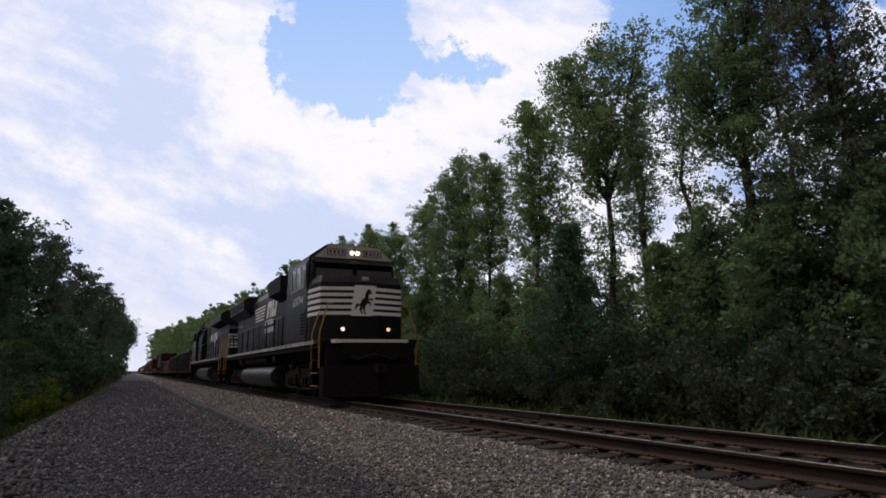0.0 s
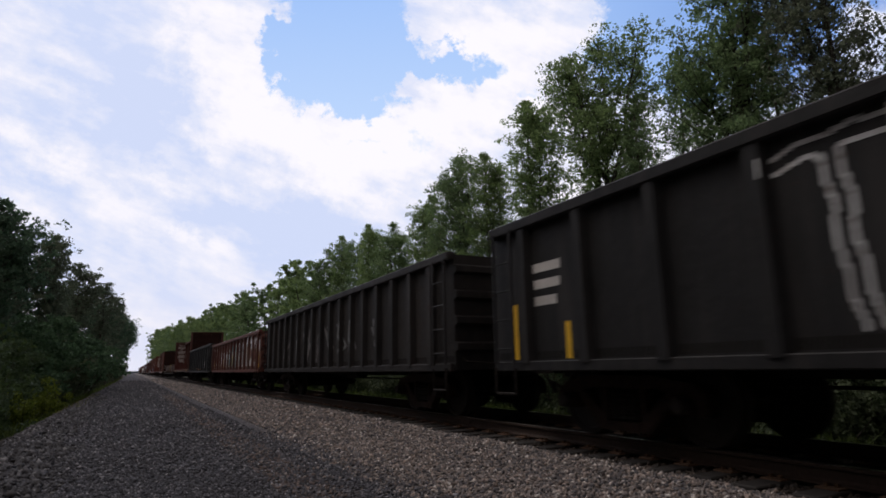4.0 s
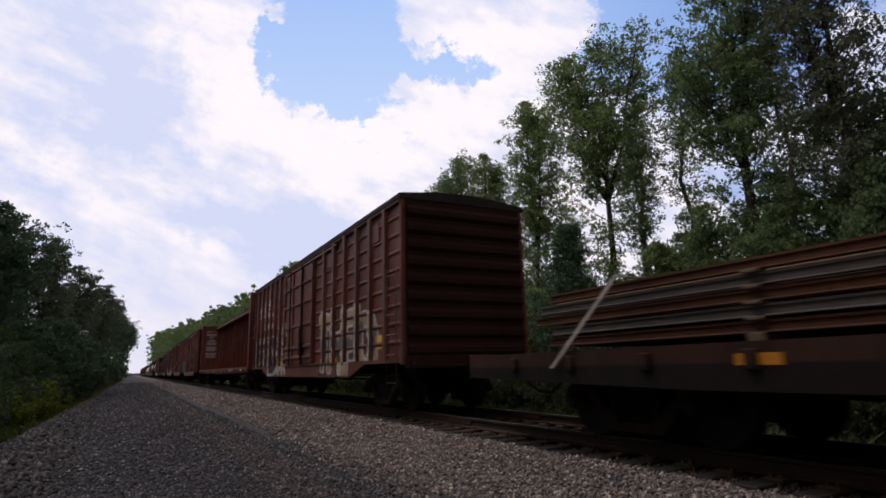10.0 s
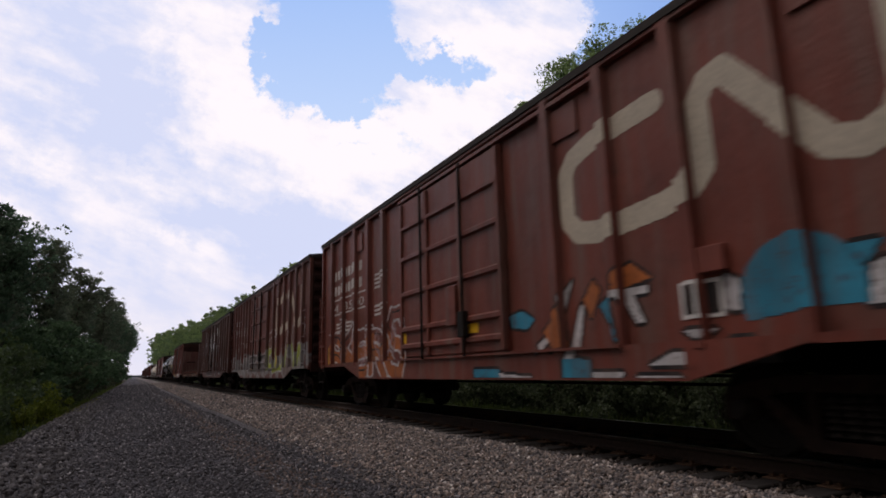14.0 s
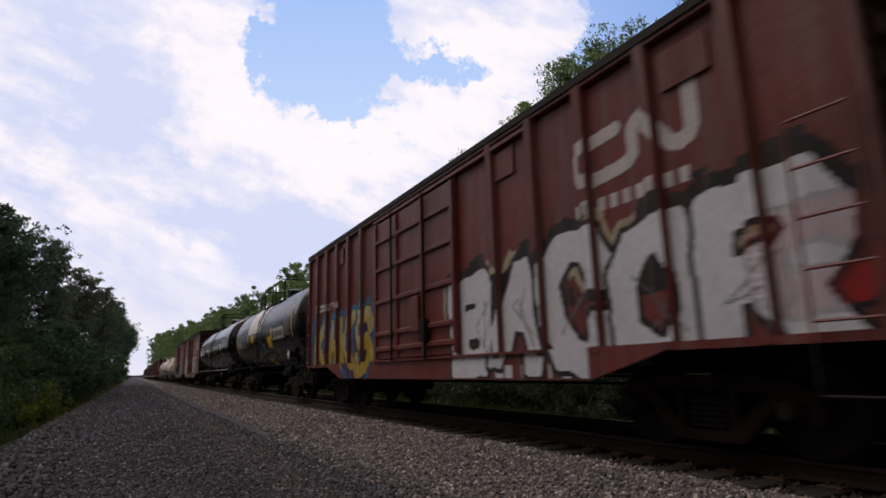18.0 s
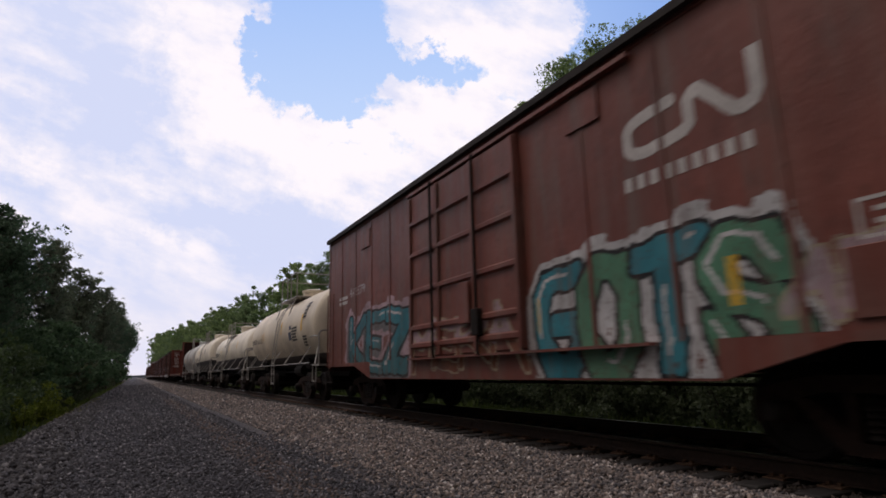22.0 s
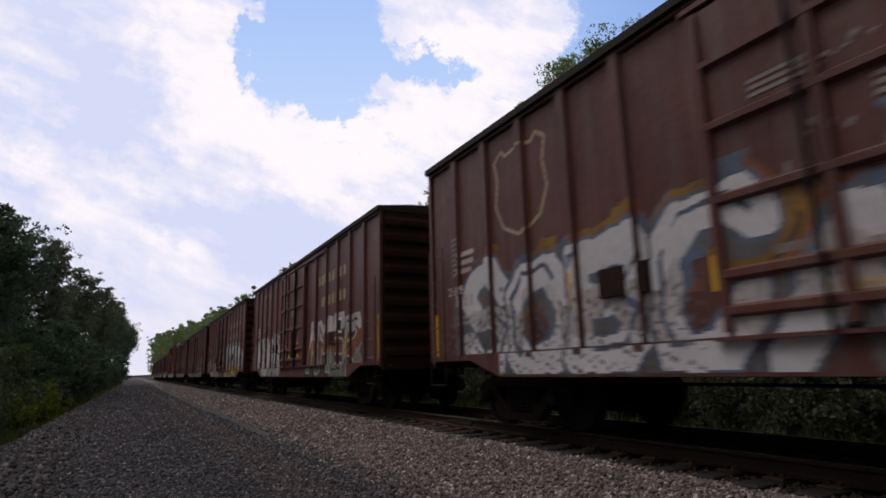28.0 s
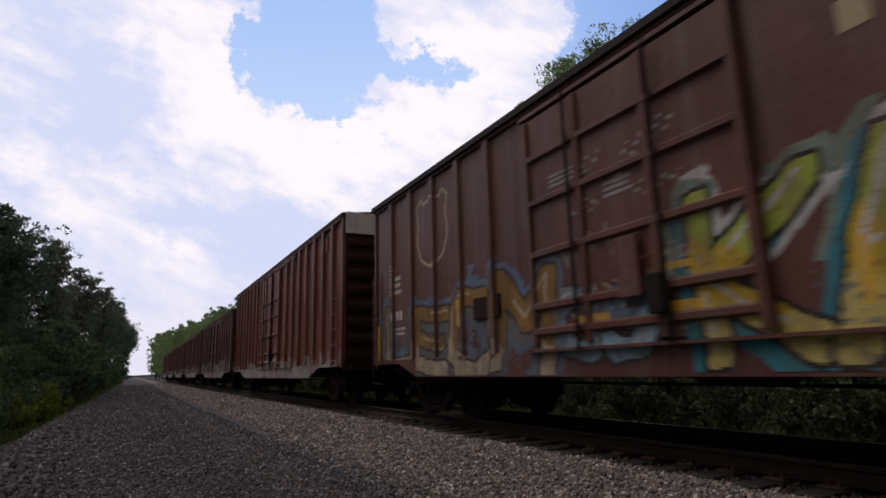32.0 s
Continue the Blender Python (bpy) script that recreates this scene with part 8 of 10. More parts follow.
def in_boxes(boxes, yy, zz):
    yw = yy + 0.025 * np.sin(7 * zz + 2 * yy) + 0.012 * np.sin(19 * zz)
    zw = zz + 0.03 * np.sin(3.1 * yy + 1) + 0.012 * np.sin(11 * yy)
    hit = np.zeros(yy.shape, bool)
    for a, b, c, d in boxes:
        hit |= (yw > a) & (yw < b) & (zw > c) & (zw < d)
    return hit


runs_decal(car, "graffiti_edge", lambda yy, zz: in_boxes([(-7.3, -2.12, 1.1, 2.42)], yy, zz), -7.4, -2.1, 1.1, 2.5, surf, S_CLEAN, 0.02, "white sprayed edge")
runs_decal(car, "graffiti_letter", lambda yy, zz: in_boxes(BLOCKS, yy, zz) & ~in_boxes(HOLES, yy, zz), -7.4, -2.1, 1.1, 2.45, lambda y: surf(y) - 0.003, S_PLUM, 0.02, "plum block lettering as plain shapes")
runs_decal(car, "graffiti_drip", lambda yy, zz: in_boxes(HOLES, yy, zz) & (zz < 1.05), -7.4, -2.1, 0.7, 1.06, surf, S_CLEAN, 0.02)
graffiti(car, surf, 83, -2.6, -L + 0.6, 1.9, 2.25, S_STEEL_TEAL, P, None, None, 5, 0.03, 0.4)
yellow_marks(car, surf, [(-1.9, 1.3, 1.8, 0.1), (-4.74, 1.25, 1.73, 0.1), (-1.94, 0.79, 0.88, 0.4), (-4.3, 0.8, 0.92, 0.5), (1.0, 1.2, 1.6, 0.12), (2.3, 0.8, 0.9, 0.4), (5.2, 0.8, 0.9, 0.4)])
P = wagon_paint("cn_patched_box_paint", (0.203, 0.063, 0.046), 0.2, 0.5, seed=19)
car, surf, L = cn_car(378.75, 394.0, P, "red-brown smooth-sided box car with green and teal graffiti", False, (-3.6, 3.08, 1.42, 0.42, 0.135), smooth_side=True, posts=5, top=4.47)
piece(car, surf, 91, "GOTS", -1.75, -5.2, 0.72, 2.08, [S_TEAL, S_GREEN], S_BLACK, 0.2, 0.05, None, (S_PALE,), S_PALE, 0.5, True)
piece(car, surf, 93, "ARM", -5.15, -6.4, 1.2, 1.75, [S_PINK], S_BEIGE, 0.16, 0.03, None, None, None, 1.2)
piece(car, surf, 94, "MERA", 2.1, -1.4, 0.85, 1.75, [S_PINK, S_RUST], S_BEIGE, 0.15, 0.03, None, None, None, 1.2)
piece(car, surf, 92, "KEZ", 5.9, 2.4, 0.76, 2.15, [S_TEAL, S_STEEL_TEAL], S_BLACK, 0.2, 0.05, S_GREY, (S_PINK,), S_PALE, 0.9)
part("lettering", text_geo("412179", 0.3, 5.9, 2.68, -1.437, width=1.1), M_STENCIL, car, "white painted number")
bars_decal(car, "stencil", [(-6.4, -5.72, 2.0, 2.03), (-6.4, -5.72, 1.72, 1.75), (-6.4, -6.37, 1.72, 2.03), (-5.75, -5.72, 1.72, 2.03), (-6.3, -5.85, 1.82, 1.86), (-6.3, -5.85, 1.91, 1.95)], surf, M_STENCIL, "framed white stencil")
part("bolted_plate", Geo().cbox(-1.452, -1.43, -6.38, -5.6, 1.15, 1.68, 0.006), P, car)
yellow_marks(car, surf, [(-1.75, 1.3, 1.75, 0.1), (-4.6, 1.35, 1.8, 0.13), (1.0, 1.2, 1.6, 0.12), (-L + 0.75, 1.4, 1.63, 0.5)])

CREAM = (0.78, 0.71, 0.57)
P_W1 = wagon_paint("cream_tank_paint", CREAM, 0.12, 0.5, (0.34, 0.19, 0.09), (0.58, 0.5, 0.38), low=(1.45, (0.03, 0.028, 0.026)), seed=20, dent=0.006)
P_W2 = wagon_paint("white_over_black_tank_paint", (0.84, 0.79, 0.66), 0.05, 0.5, (0.4, 0.32, 0.22), (0.66, 0.61, 0.5), low=(1.73, (0.035, 0.038, 0.042)), seed=21, dent=0.006)
P_W2B = wagon_paint("cream_over_black_tank_paint", (0.84, 0.79, 0.66), 0.05, 0.5, (0.4, 0.32, 0.22), (0.66, 0.61, 0.5), low=(1.93, (0.035, 0.038, 0.042)), seed=24, dent=0.006)
P_W3 = wagon_paint("grey_white_tank_paint", (0.54, 0.55, 0.53), 0.1, 0.5, (0.25, 0.2, 0.13), (0.33, 0.325, 0.3), seed=22, dent=0.006)
M_RAILW = plain("white_handrail", (0.3, 0.29, 0.27), 0.5, 0.0, 0.2, 8)
car, sz, L = tank_car(395.6, 407.05, P_W1, "dirty cream tank car with a black belly", 1.33, 2.35, M_RAILW, -0.55, platform=(-1.6, 0.95, 3.66, 4.55))
tank_text(car, sz, "65532", 0.28, L - 1.95, 2.5, M_DARKTEXT, "black painted number", 0.95)
tank_patch(car, "reporting_bar", sz, word_bars(L - 0.85, 2.5, "xxxx", 0.23, 0.25, 0.42), M_DARKTEXT)
tank_patch(car, "reflector_strip", sz, [(-0.9, -0.78, 2.65, 3.15), (L - 2.95, L - 2.85, 2.5, 2.9), (2.4, 2.5, 2.6, 2.95), (-3.9, -3.75, 2.6, 3.2)], M_YELLOW, "yellow reflective strip")
tank_patch(car, "blue_patch", sz, [(-2.4, -2.0, 2.35, 2.65), (-2.4, -2.1, 2.75, 2.9)], hue("blue_grey_patch", (0.1, 0.13, 0.2)))
tank_patch(car, "stencil", sz, small_print(-2.5, 2.8, 0.8, 5, 0.07, 0.04) + small_print(-3.9, 3.6, 0.5, 5, 0.08, 0.04) + small_print(-3.9, 2.4, 0.5, 4, 0.06, 0.04), M_DARKTEXT)
car, sz, L = tank_car(408.6, 421.95, P_W2, "cream tank car with a wide black lower half", 1.2, 2.2, M_RAILW, -0.05, platform=(-0.5, 2.15, 3.14, 3.9))
tank_text(car, sz, "301774", 0.34, L - 1.85, 2.52, M_DARKTEXT, "black painted number", 1.15)
tank_patch(car, "reporting_bar", sz, word_bars(L - 0.8, 2.52, "xxxx", 0.29, 0.24, 0.42), M_DARKTEXT)
tank_patch(car, "reflector_strip", sz, [(L - 3.6, L - 3.5, 2.75, 3.2), (-0.2, -0.07, 2.8, 3.3), (-3.2, -3.05, 2.8, 3.3)], M_YELLOW, "yellow reflective strip")
tank_patch(car, "stencil", sz, small_print(1.9, 3.3, 0.6, 4, 0.03, 0.03), M_DARKTEXT)
tank_patch(car, "belly_print", sz, small_print(L - 1.1, 2.2, 0.9, 3, 0.03), M_PRINT)
car, sz, L = tank_car(423.45, 435.25, P_W2B, "cream tank car with black lower half and a placard", 1.36, 2.38, M_RAILW, -0.05, platform=(-0.9, 1.6, 3.5, 4.3), ends=(0.1, -0.15))
tank_text(car, sz, "300236", 0.3, L - 2.3, 2.43, M_DARKTEXT, "black painted number", 1.15)
tank_patch(car, "reporting_bar", sz, word_bars(L - 1.15, 2.43, "xxxx", 0.27, 0.26, 0.42), M_DARKTEXT)
tank_patch(car, "reflector_strip", sz, [(L - 3.6, L - 3.45, 2.75, 3.2), (-0.9, -0.8, 2.75, 3.2), (L - 0.42, L - 0.3, 2.35, 3.0)], M_YELLOW, "yellow reflective strip")
tank_patch(car, "stencil", sz, small_print(-2.0, 3.2, 0.9, 6, 0.03, 0.03) + small_print(L - 0.9, 2.42, 1.0, 1), M_DARKTEXT)
part("placard_frame", Geo().cbox(-1.5, -1.44, 4.84, 5.21, 1.52, 1.92, 0.01), M_RAILW, car, "grey placard frame on a post")
part("placard", Geo().plate([(4.9, 1.72), (5.03, 1.86), (5.16, 1.72), (5.03, 1.58)], -1.508, -1.502), M_DARKTEXT, car, "dark diamond placard")
part("placard_post", Geo().cyl((-1.47, 5.02, 1.16), (-1.47, 5.02, 1.55), 0.02, 6), M_RAILW, car)
tank_patch(car, "belly_print", sz, small_print(L - 1.2, 2.12, 1.2, 3, 0.035, 0.05), M_PRINT)
car, sz, L = tank_car(436.9, 448.45, P_W3, "grey-white tank car with rust-stained patches", 1.4, 2.42, M_RAILW, -0.4, platform=(-1.2, 0.9, 3.6, 4.5))
head_patch(car, "pale_patch", -L + 0.1, 1.4, 2.42, lambda x, z: -1.05 + 0.06 * math.sin(5 * z) < x < 0.4 and 2.4 < z < 3.3, S_OVERPAINT, "pale repainted square on the dished end")
head_patch(car, "dark_stain", -L + 0.1, 1.4, 2.42, lambda x, z: math.hypot(x - 0.1 - 0.3 * math.sin(4 * z), (z - 1.65) * 1.1) < 0.42 + 0.16 * math.sin(9 * x + 5 * z), S_DUSK, "dark spill stain")
head_patch(car, "end_print", -L + 0.092, 1.4, 2.42, lambda x, z: -0.35 < x < 0.35 and (2.46 < z < 2.5 or 2.82 < z < 2.86 or 2.6 < z < 2.64 or 2.7 < z < 2.74), S_GREY, "grey lines of print")
tank_text(car, sz, "55272", 0.26, L - 2.1, 2.22, M_DARKTEXT, "black painted number", 0.9)
tank_patch(car, "reporting_bar", sz, word_bars(L - 1.05, 2.22, "xxxx", 0.24, 0.23), S_GREY)
tank_patch(car, "reflector_strip", sz, [(L - 2.75, L - 2.6, 2.5, 2.95), (0.6, 0.75, 2.6, 3.1), (-L + 0.9, -L + 1.05, 2.1, 3.1)], M_YELLOW, "yellow reflective strip")
tank_patch(car, "white_patch", sz, [(-0.9 - 0.62 * k - 0.4, -0.9 - 0.62 * k, 2.15 - 0.05 * (k % 2), 2.9 + 0.08 * (k % 3)) for k in range(5)], S_OVERPAINT, "overpainted pale strip")
tank_patch(car, "stain_panel", sz, [(-4.2, -3.0, 2.5, 2.85), (-0.1, 0.1, 2.1, 2.9)], S_STAIN, "faint tan stain")
part("air_reservoir", Geo().lathe([(-5.55, 0.02), (-5.5, 0.14), (-4.5, 0.14), (-4.45, 0.02)], 1, 16, (-1.35, 0, 1.25)), M_RAILW, car, "white air reservoir", True)
part("reservoir_bracket", Geo().box(-1.4, -1.2, -5.05, -4.95, 1.06, 1.14), M_RAILW, car)
part("placard", Geo().plate([(-4.24, 1.43), (-4.05, 1.68), (-3.86, 1.43), (-4.05, 1.18)], -1.55, -1.54), M_RAILW, car, "pale diamond placard holder")
part("placard_post", Geo().cyl((-1.52, -4.05, 1.1), (-1.52, -4.05, 1.4), 0.02, 6), M_RAILW, car)
tank_patch(car, "stencil", sz, small_print(1.2, 2.6, 0.9, 5, 0.04, 0.03), S_GREY)

centrebeam(450.4, 472.6, wagon_paint("dark_red_beam_paint", (0.149, 0.028, 0.018), 0.25, 0.55, low=(0.99, (0.05, 0.018, 0.013)), seed=23), "empty dark red centre-beam lumber car with bulkheads", 4.5, 3)

# maroon box cars, all of one build
M_FADED = plain("faded_cream_outline", (0.44, 0.35, 0.24), 0.6, 0.0, 0.25, 8)
SHIELD = [(0.0, 0.0), (0.36, 0.22), (0.5, 0.6), (0.44, 1.0), (0.5, 1.35), (0.34, 1.5), (0.26, 1.38), (0.0, 1.45)]
S_OCHRE = hue("ochre_spray", (0.3, 0.17, 0.04))
S_STEELBLUE = hue("steel_blue_spray", (0.13, 0.2, 0.3))
WC = [((0.128, 0.046, 0.038), S_STEELBLUE), ((0.132, 0.047, 0.038), S_STEELBLUE), ((0.134, 0.046, 0.037), S_LIGHTBLUE), ((0.122, 0.045, 0.039), S_GREY), ((0.13, 0.048, 0.037), S_STEELBLUE)]
# on each: word, from, to, low and high edge, fills, outline, weight, shadow, glow, light strokes
PIECES = [[("SOBCAR", 6.6, -1.2, 0.75, 2.3, [S_CLEAN, S_WHITE, S_CLEAN], S_STEELBLUE, 0.24, S_GREY, (S_OCHRE, S_RUST, S_STEELBLUE, S_OCHRE), S_STEELBLUE), ("REKE", -1.7, -6.2, 0.8, 2.2, [S_BEIGE, S_GREY], S_DUSK, 0.2, S_PALE, None, S_ORANGE)],
          [("AMER", -1.6, -6.4, 0.78, 2.3, [S_PALE, S_RUST, S_SAGE], S_WHITE, 0.22, S_DUSK, None, S_BLACK), ("NOIS", 6.6, 2.1, 0.75, 2.2, [S_PALE, S_CLEAN, S_PALE], S_GREY, 0.28, S_LIGHTBLUE, None, S_STEELBLUE)],
          [("LXEND", -1.5, -7.1, 0.78, 2.3, [S_CLEAN, S_PALE, S_YELLOW], S_DUSK, 0.19, None, (S_LIGHTBLUE,), None), ("SIMA", 7.2, 1.9, 0.72, 1.9, [S_PALE, S_CLEAN, S_PALE], S_BEIGE, 0.28, S_STEELBLUE, (S_BEIGE, S_RUST), S_STEELBLUE)],
          [("HERE", -1.35, -5.7, 0.82, 2.05, [S_LIGHTBLUE, S_PALE, S_YELLOW], S_BLACK, 0.17, S_DUSK, (S_MAGENTA, S_RUST, S_MAGENTA), S_WHITE), ("SX", -5.9, -7.0, 1.2, 1.85, [S_GREY], S_PALE, 0.2, S_DUSK, None, None),
           ("MATSO", 7.1, 1.8, 0.75, 2.2, [S_PALE, S_RUST, S_SAGE], S_SAGE, 0.21, S_SAGE, None, S_GREY)],
          [("KAZER", -0.7, -6.4, 0.82, 2.4, [S_LIME, S_YELLOW, S_CANARY], S_BLACK, 0.18, S_TEAL, (S_PALE, S_SAGE), S_WHITE), ("LEOM", 7.1, 1.5, 0.78, 2.1, [S_OCHRE, S_OCHRE, S_BEIGE], S_DUSK, 0.21, S_GREY, (S_STEELBLUE,), S_BEIGE),
           ("OS", 1.4, -0.2, 0.9, 1.8, [S_STEELBLUE, S_LIGHTBLUE], S_DUSK, 0.24, None, None, S_PALE)]]
GROUP_TAGS = ("white and orange", "red and white", "pale", "light blue", "lime and ochre")


def scuffs(car, surf, seed, boxes, material, cut):
    """Worn, ragged patches of old pale paint within boxes (y0, y1, z0, z1)."""
    rng = random.Random(seed)
    waves = [(rng.uniform(6, 40), rng.uniform(12, 75), rng.uniform(0, 6.3)) for _ in range(9)]
    for y0, y1, z0, z1 in boxes:
        def inside(yy, zz):
            v = sum(np.sin(a * yy + b * zz * (1 if i % 2 else -1) + c) for i, (a, b, c) in enumerate(waves)) / 3.0
            rim = np.minimum(np.minimum(yy - y0, y1 - yy), 2 * np.minimum(zz - z0, z1 - zz))
            return v + np.clip(rim * 3, 0, 0.5) > cut + 0.3
        runs_decal(car, "graffiti_scuff", inside, y0, y1, z0, z1, surf, material, 0.022)


def shield(car, surf, y, z, size):
    pts = [(y - a * 1.35 * size, z + b * size) for a, b in SHIELD]
    pts2 = [(y + a * 1.35 * size, z + b * size) for a, b in SHIELD]
    f = seg_field(chain(pts) + chain(pts2))
    runs_decal(car, "emblem", lambda yy, zz: f(yy, zz) < 0.025, y - size, y + size, z - 0.1, z + 1.7 * size, surf, M_FADED, 0.02, "faded cream shield outline")


for k in range(5):
    colour, rb = WC[k]
    P = wagon_paint("maroon_box_paint", colour, 0.25, 0.5, seed=30 + k)
    rear = 490.85 + 17.9 * k
    car, surf, L = box_car(rear - 15.4, rear, P, "weathered maroon box car with " + GROUP_TAGS[k] + " graffiti", posts=6, top=4.5, hi_end=None, door_y=(-1.4, 1.85), post_d=0.06, ramp=(1.3, 2.15), low_sill=0.74, board=True)
    pitch = 0.33 if k in (1, 3) else 0.46
    for n, z in ((9, 3.33), (7, 2.7)):
        bars_decal(car, "stencil", word_bars((-2.75 if k in (1, 3) else -2.2) - (9 - n) * pitch / 2, z, "x" * n, 0.27, pitch, 0.5), surf, M_CREAM, "spaced cream lettering as plain bars")
    WC_FIRST = car if k == 0 else WC_FIRST
    shield(car, surf, L - 2.8, 2.67, 0.92)
    bars_decal(car, "stencil", small_print(L - 1.0, 2.75, 0.5, 3, 0.08, 0.06, k) + word_bars(L - 0.95, 1.85, "xxx", 0.18, 0.17) + small_print(L - 1.0, 1.7, 0.6, 2), surf, M_STENCIL)
    bars_decal(car, "door_print", small_print(1.35, 3.28, 0.85, 3, 0.035, 0.03, k + 3) + small_print(0.4, 2.9, 0.6, 3, 0.04, 0.03, k) + [(0.1, 0.22, 2.85, 2.95), (-0.6, -0.45, 1.85, 1.98), (0.95, 1.3, 1.72, 1.8)], surf, M_PRINT)
    yellow_marks(car, surf, [(0.94, 1.36, 1.44, 0.48), (-0.24, 1.36, 1.46, 0.52), (-0.38, 1.77, 1.84, 0.29), (0.95, 1.62, 1.7, 0.2), (1.98, 1.5, 1.9, 0.12)])
    for word, a, b, z0, z1, fills, rim, wt, shadow, halo, light in PIECES[k]:
        piece(car, surf, 101 + 7 * k + len(word), word, a, b, z0, z1, fills, rim, wt, 0.045, shadow, halo, light, 1.0)
    scuffs(car, surf, 11 + k, [(-0.85, -0.06, 1.55, 2.05), (0.2, 1.15, 1.42, 1.78), (-0.8, 0.0, 1.15, 1.3)], S_BEIGE, (0.75, 0.8, 0.35, 0.85, 0.6)[k])
    scuffs(car, surf, 31 + k, [(-0.75, -0.05, 2.6, 2.8), (0.4, 1.05, 2.55, 2.8), (-0.7, 0.1, 3.0, 3.4), (0.3, 1.1, 3.08, 3.36)], M_PRINT, 1.05)
    scuffs(car, surf, 51 + k, [(2.1, 7.2, 0.75, 1.7), (-7.0, -1.7, 0.75, 1.6)], S_GREY, 0.8)
    graffiti(car, surf, 122 + 2 * k, L - 0.6, 2.4, 0.85, 2.0, rb, P, None, None, 5, 0.03, 1.0)
    graffiti(car, surf, 162 + 2 * k, 1.3, 0.2, 2.0, 2.5, M_PRINT, P, None, None, 4, 0.04, 1.0)
    yellow_marks(car, surf, [(-2.05, 1.25, 1.75, 0.11), (-5.2, 1.2, 1.8, 0.14), (-L + 0.22, 1.1, 2.1, 0.16), (L - 0.05, 1.0, 1.8, 0.14), (4.0, 1.54, 1.98, 0.14), (-L + 1.7, 1.0, 1.1, 0.6)])
    bars_decal(car, "side_print", small_print(L - 0.75, 3.0, 0.4, 8, 0.04, 0.045, k + 9), surf, M_PRINT)
    bars_decal(car, "sign_panel", [(-L + 2.7, -L + 3.25, 1.85, 2.25)], lambda y: -1.45, M_WHITE)
    bars_decal(car, "sign_mark", [(-L + 2.76, -L + 3.19, 1.92, 2.18)], lambda y: -1.455, S_BLACK)

part("lettering", text_geo("269", 0.2, 7.0, 2.05, -1.5, width=0.5), M_STENCIL, WC_FIRST, "white painted number")

P = wagon_paint("high_box_paint", (0.162, 0.045, 0.030), 0.25, 0.5, tag=(-9, 9, 0.6, 1.2, [(0.35, 0.34, 0.33), (0.2, 0.1, 0.08)], (0.3, 0.3, 0.3), 0.6), seed=40)
car, surf, L = box_car(564.7, 582.6, P, "tall red-brown box car with a pale upper end", posts=8, top=4.98, hi_end=M_STENCIL)
for k, (a, b) in enumerate([(584.3, 599.8), (601.4, 616.9), (618.5, 634.0), (635.6, 651.1), (652.7, 668.2)]):
    P = wagon_paint("rear_box_paint", (0.1 + 0.008 * k, 0.038, 0.03), 0.3, 0.55, tag=(-7.5, 7.5, 0.6, 1.6, [(0.3, 0.3, 0.3), (0.12, 0.05, 0.04), (0.2, 0.18, 0.16)], (0.3, 0.28, 0.26), 0.7), seed=50 + k)
    box_car(a, b, P, "red-brown box car near the end of the train", posts=6, top=4.4)

# ---- locomotives ----
P_LOCO = wagon_paint("black_locomotive_paint", (0.0075, 0.008, 0.011), 0.1, 0.38, (0.03, 0.02, 0.015), (0.014, 0.0145, 0.0165), seed=60, spec=0.22, dent=0.006)
P_LOCO_DUSTY = wagon_paint("dusty_black_locomotive_paint", (0.011, 0.011, 0.0125), 0.2, 0.4, (0.035, 0.02, 0.014), (0.026, 0.021, 0.018), low=(2.3, (0.021, 0.0145, 0.0115)), seed=61, spec=0.22, dent=0.006)
# hood paint: grey above z = 3.86, near black below
P_HOOD = wagon_paint("grey_topped_hood_paint", (0.05, 0.05, 0.052), 0.1, 0.45, (0.03, 0.02, 0.015), (0.03, 0.028, 0.026), low=(3.86, (0.009, 0.009, 0.0105)), seed=62, spec=0.22, dent=0.006)
M_TANKGREY = plain("dusty_fuel_tank", (0.034, 0.032, 0.031), 0.42, 0.0, 0.35, 3, 0.4)
M_GRILLE = plain("black_grille", (0.012, 0.012, 0.013), 0.7, 0.0, 0.3, 10, 0.2)
M_STRIPE = plain("white_locomotive_stripe", (0.82, 0.82, 0.82), 0.45, 0.0, 0.12, 4)
M_SILL = plain("dirty_white_sill_stripe", (0.42, 0.4, 0.38), 0.55, 0.0, 0.4, 3)
M_HANDRAIL_Y = plain("yellow_handrail", (0.4, 0.23, 0.03), 0.5, 0.0, 0.2, 6)
M_WINDOW = plain("cab_window_glass", (0.01, 0.011, 0.013), 0.05, 0.0, 0.1, 3, 0.5)
M_LTRUCK = plain("dusty_locomotive_truck", (0.019, 0.0145, 0.0125), 0.8, 0.0, 0.55, 5, 0.15)
M_BOARD = plain("number_board", (0.46, 0.45, 0.43), 0.4, 0.0, 0.1, 6)


def glow_mat(name, colour, power):
    m, nt, out = nodes_of(name)
    e = nt.nodes.new("ShaderNodeEmission")
    e.inputs[0].default_value, e.inputs[1].default_value = (*colour, 1), power
    nt.links.new(e.outputs[0], out.inputs[0])
    return m


M_LAMP = glow_mat("lit_headlight", (1.0, 0.82, 0.55), 6.0)
M_DITCH = glow_mat("lit_ditch_light", (1.0, 0.8, 0.72), 1.4)
M_DIM = glow_mat("dim_ditch_light", (1.0, 0.6, 0.25), 1.2)
ME_LWHEEL = mesh_of("wheelset", wheelset_geo(0.51), M_WHEEL, True)
L_AXLES = (-2.05, 0.0, 2.05)


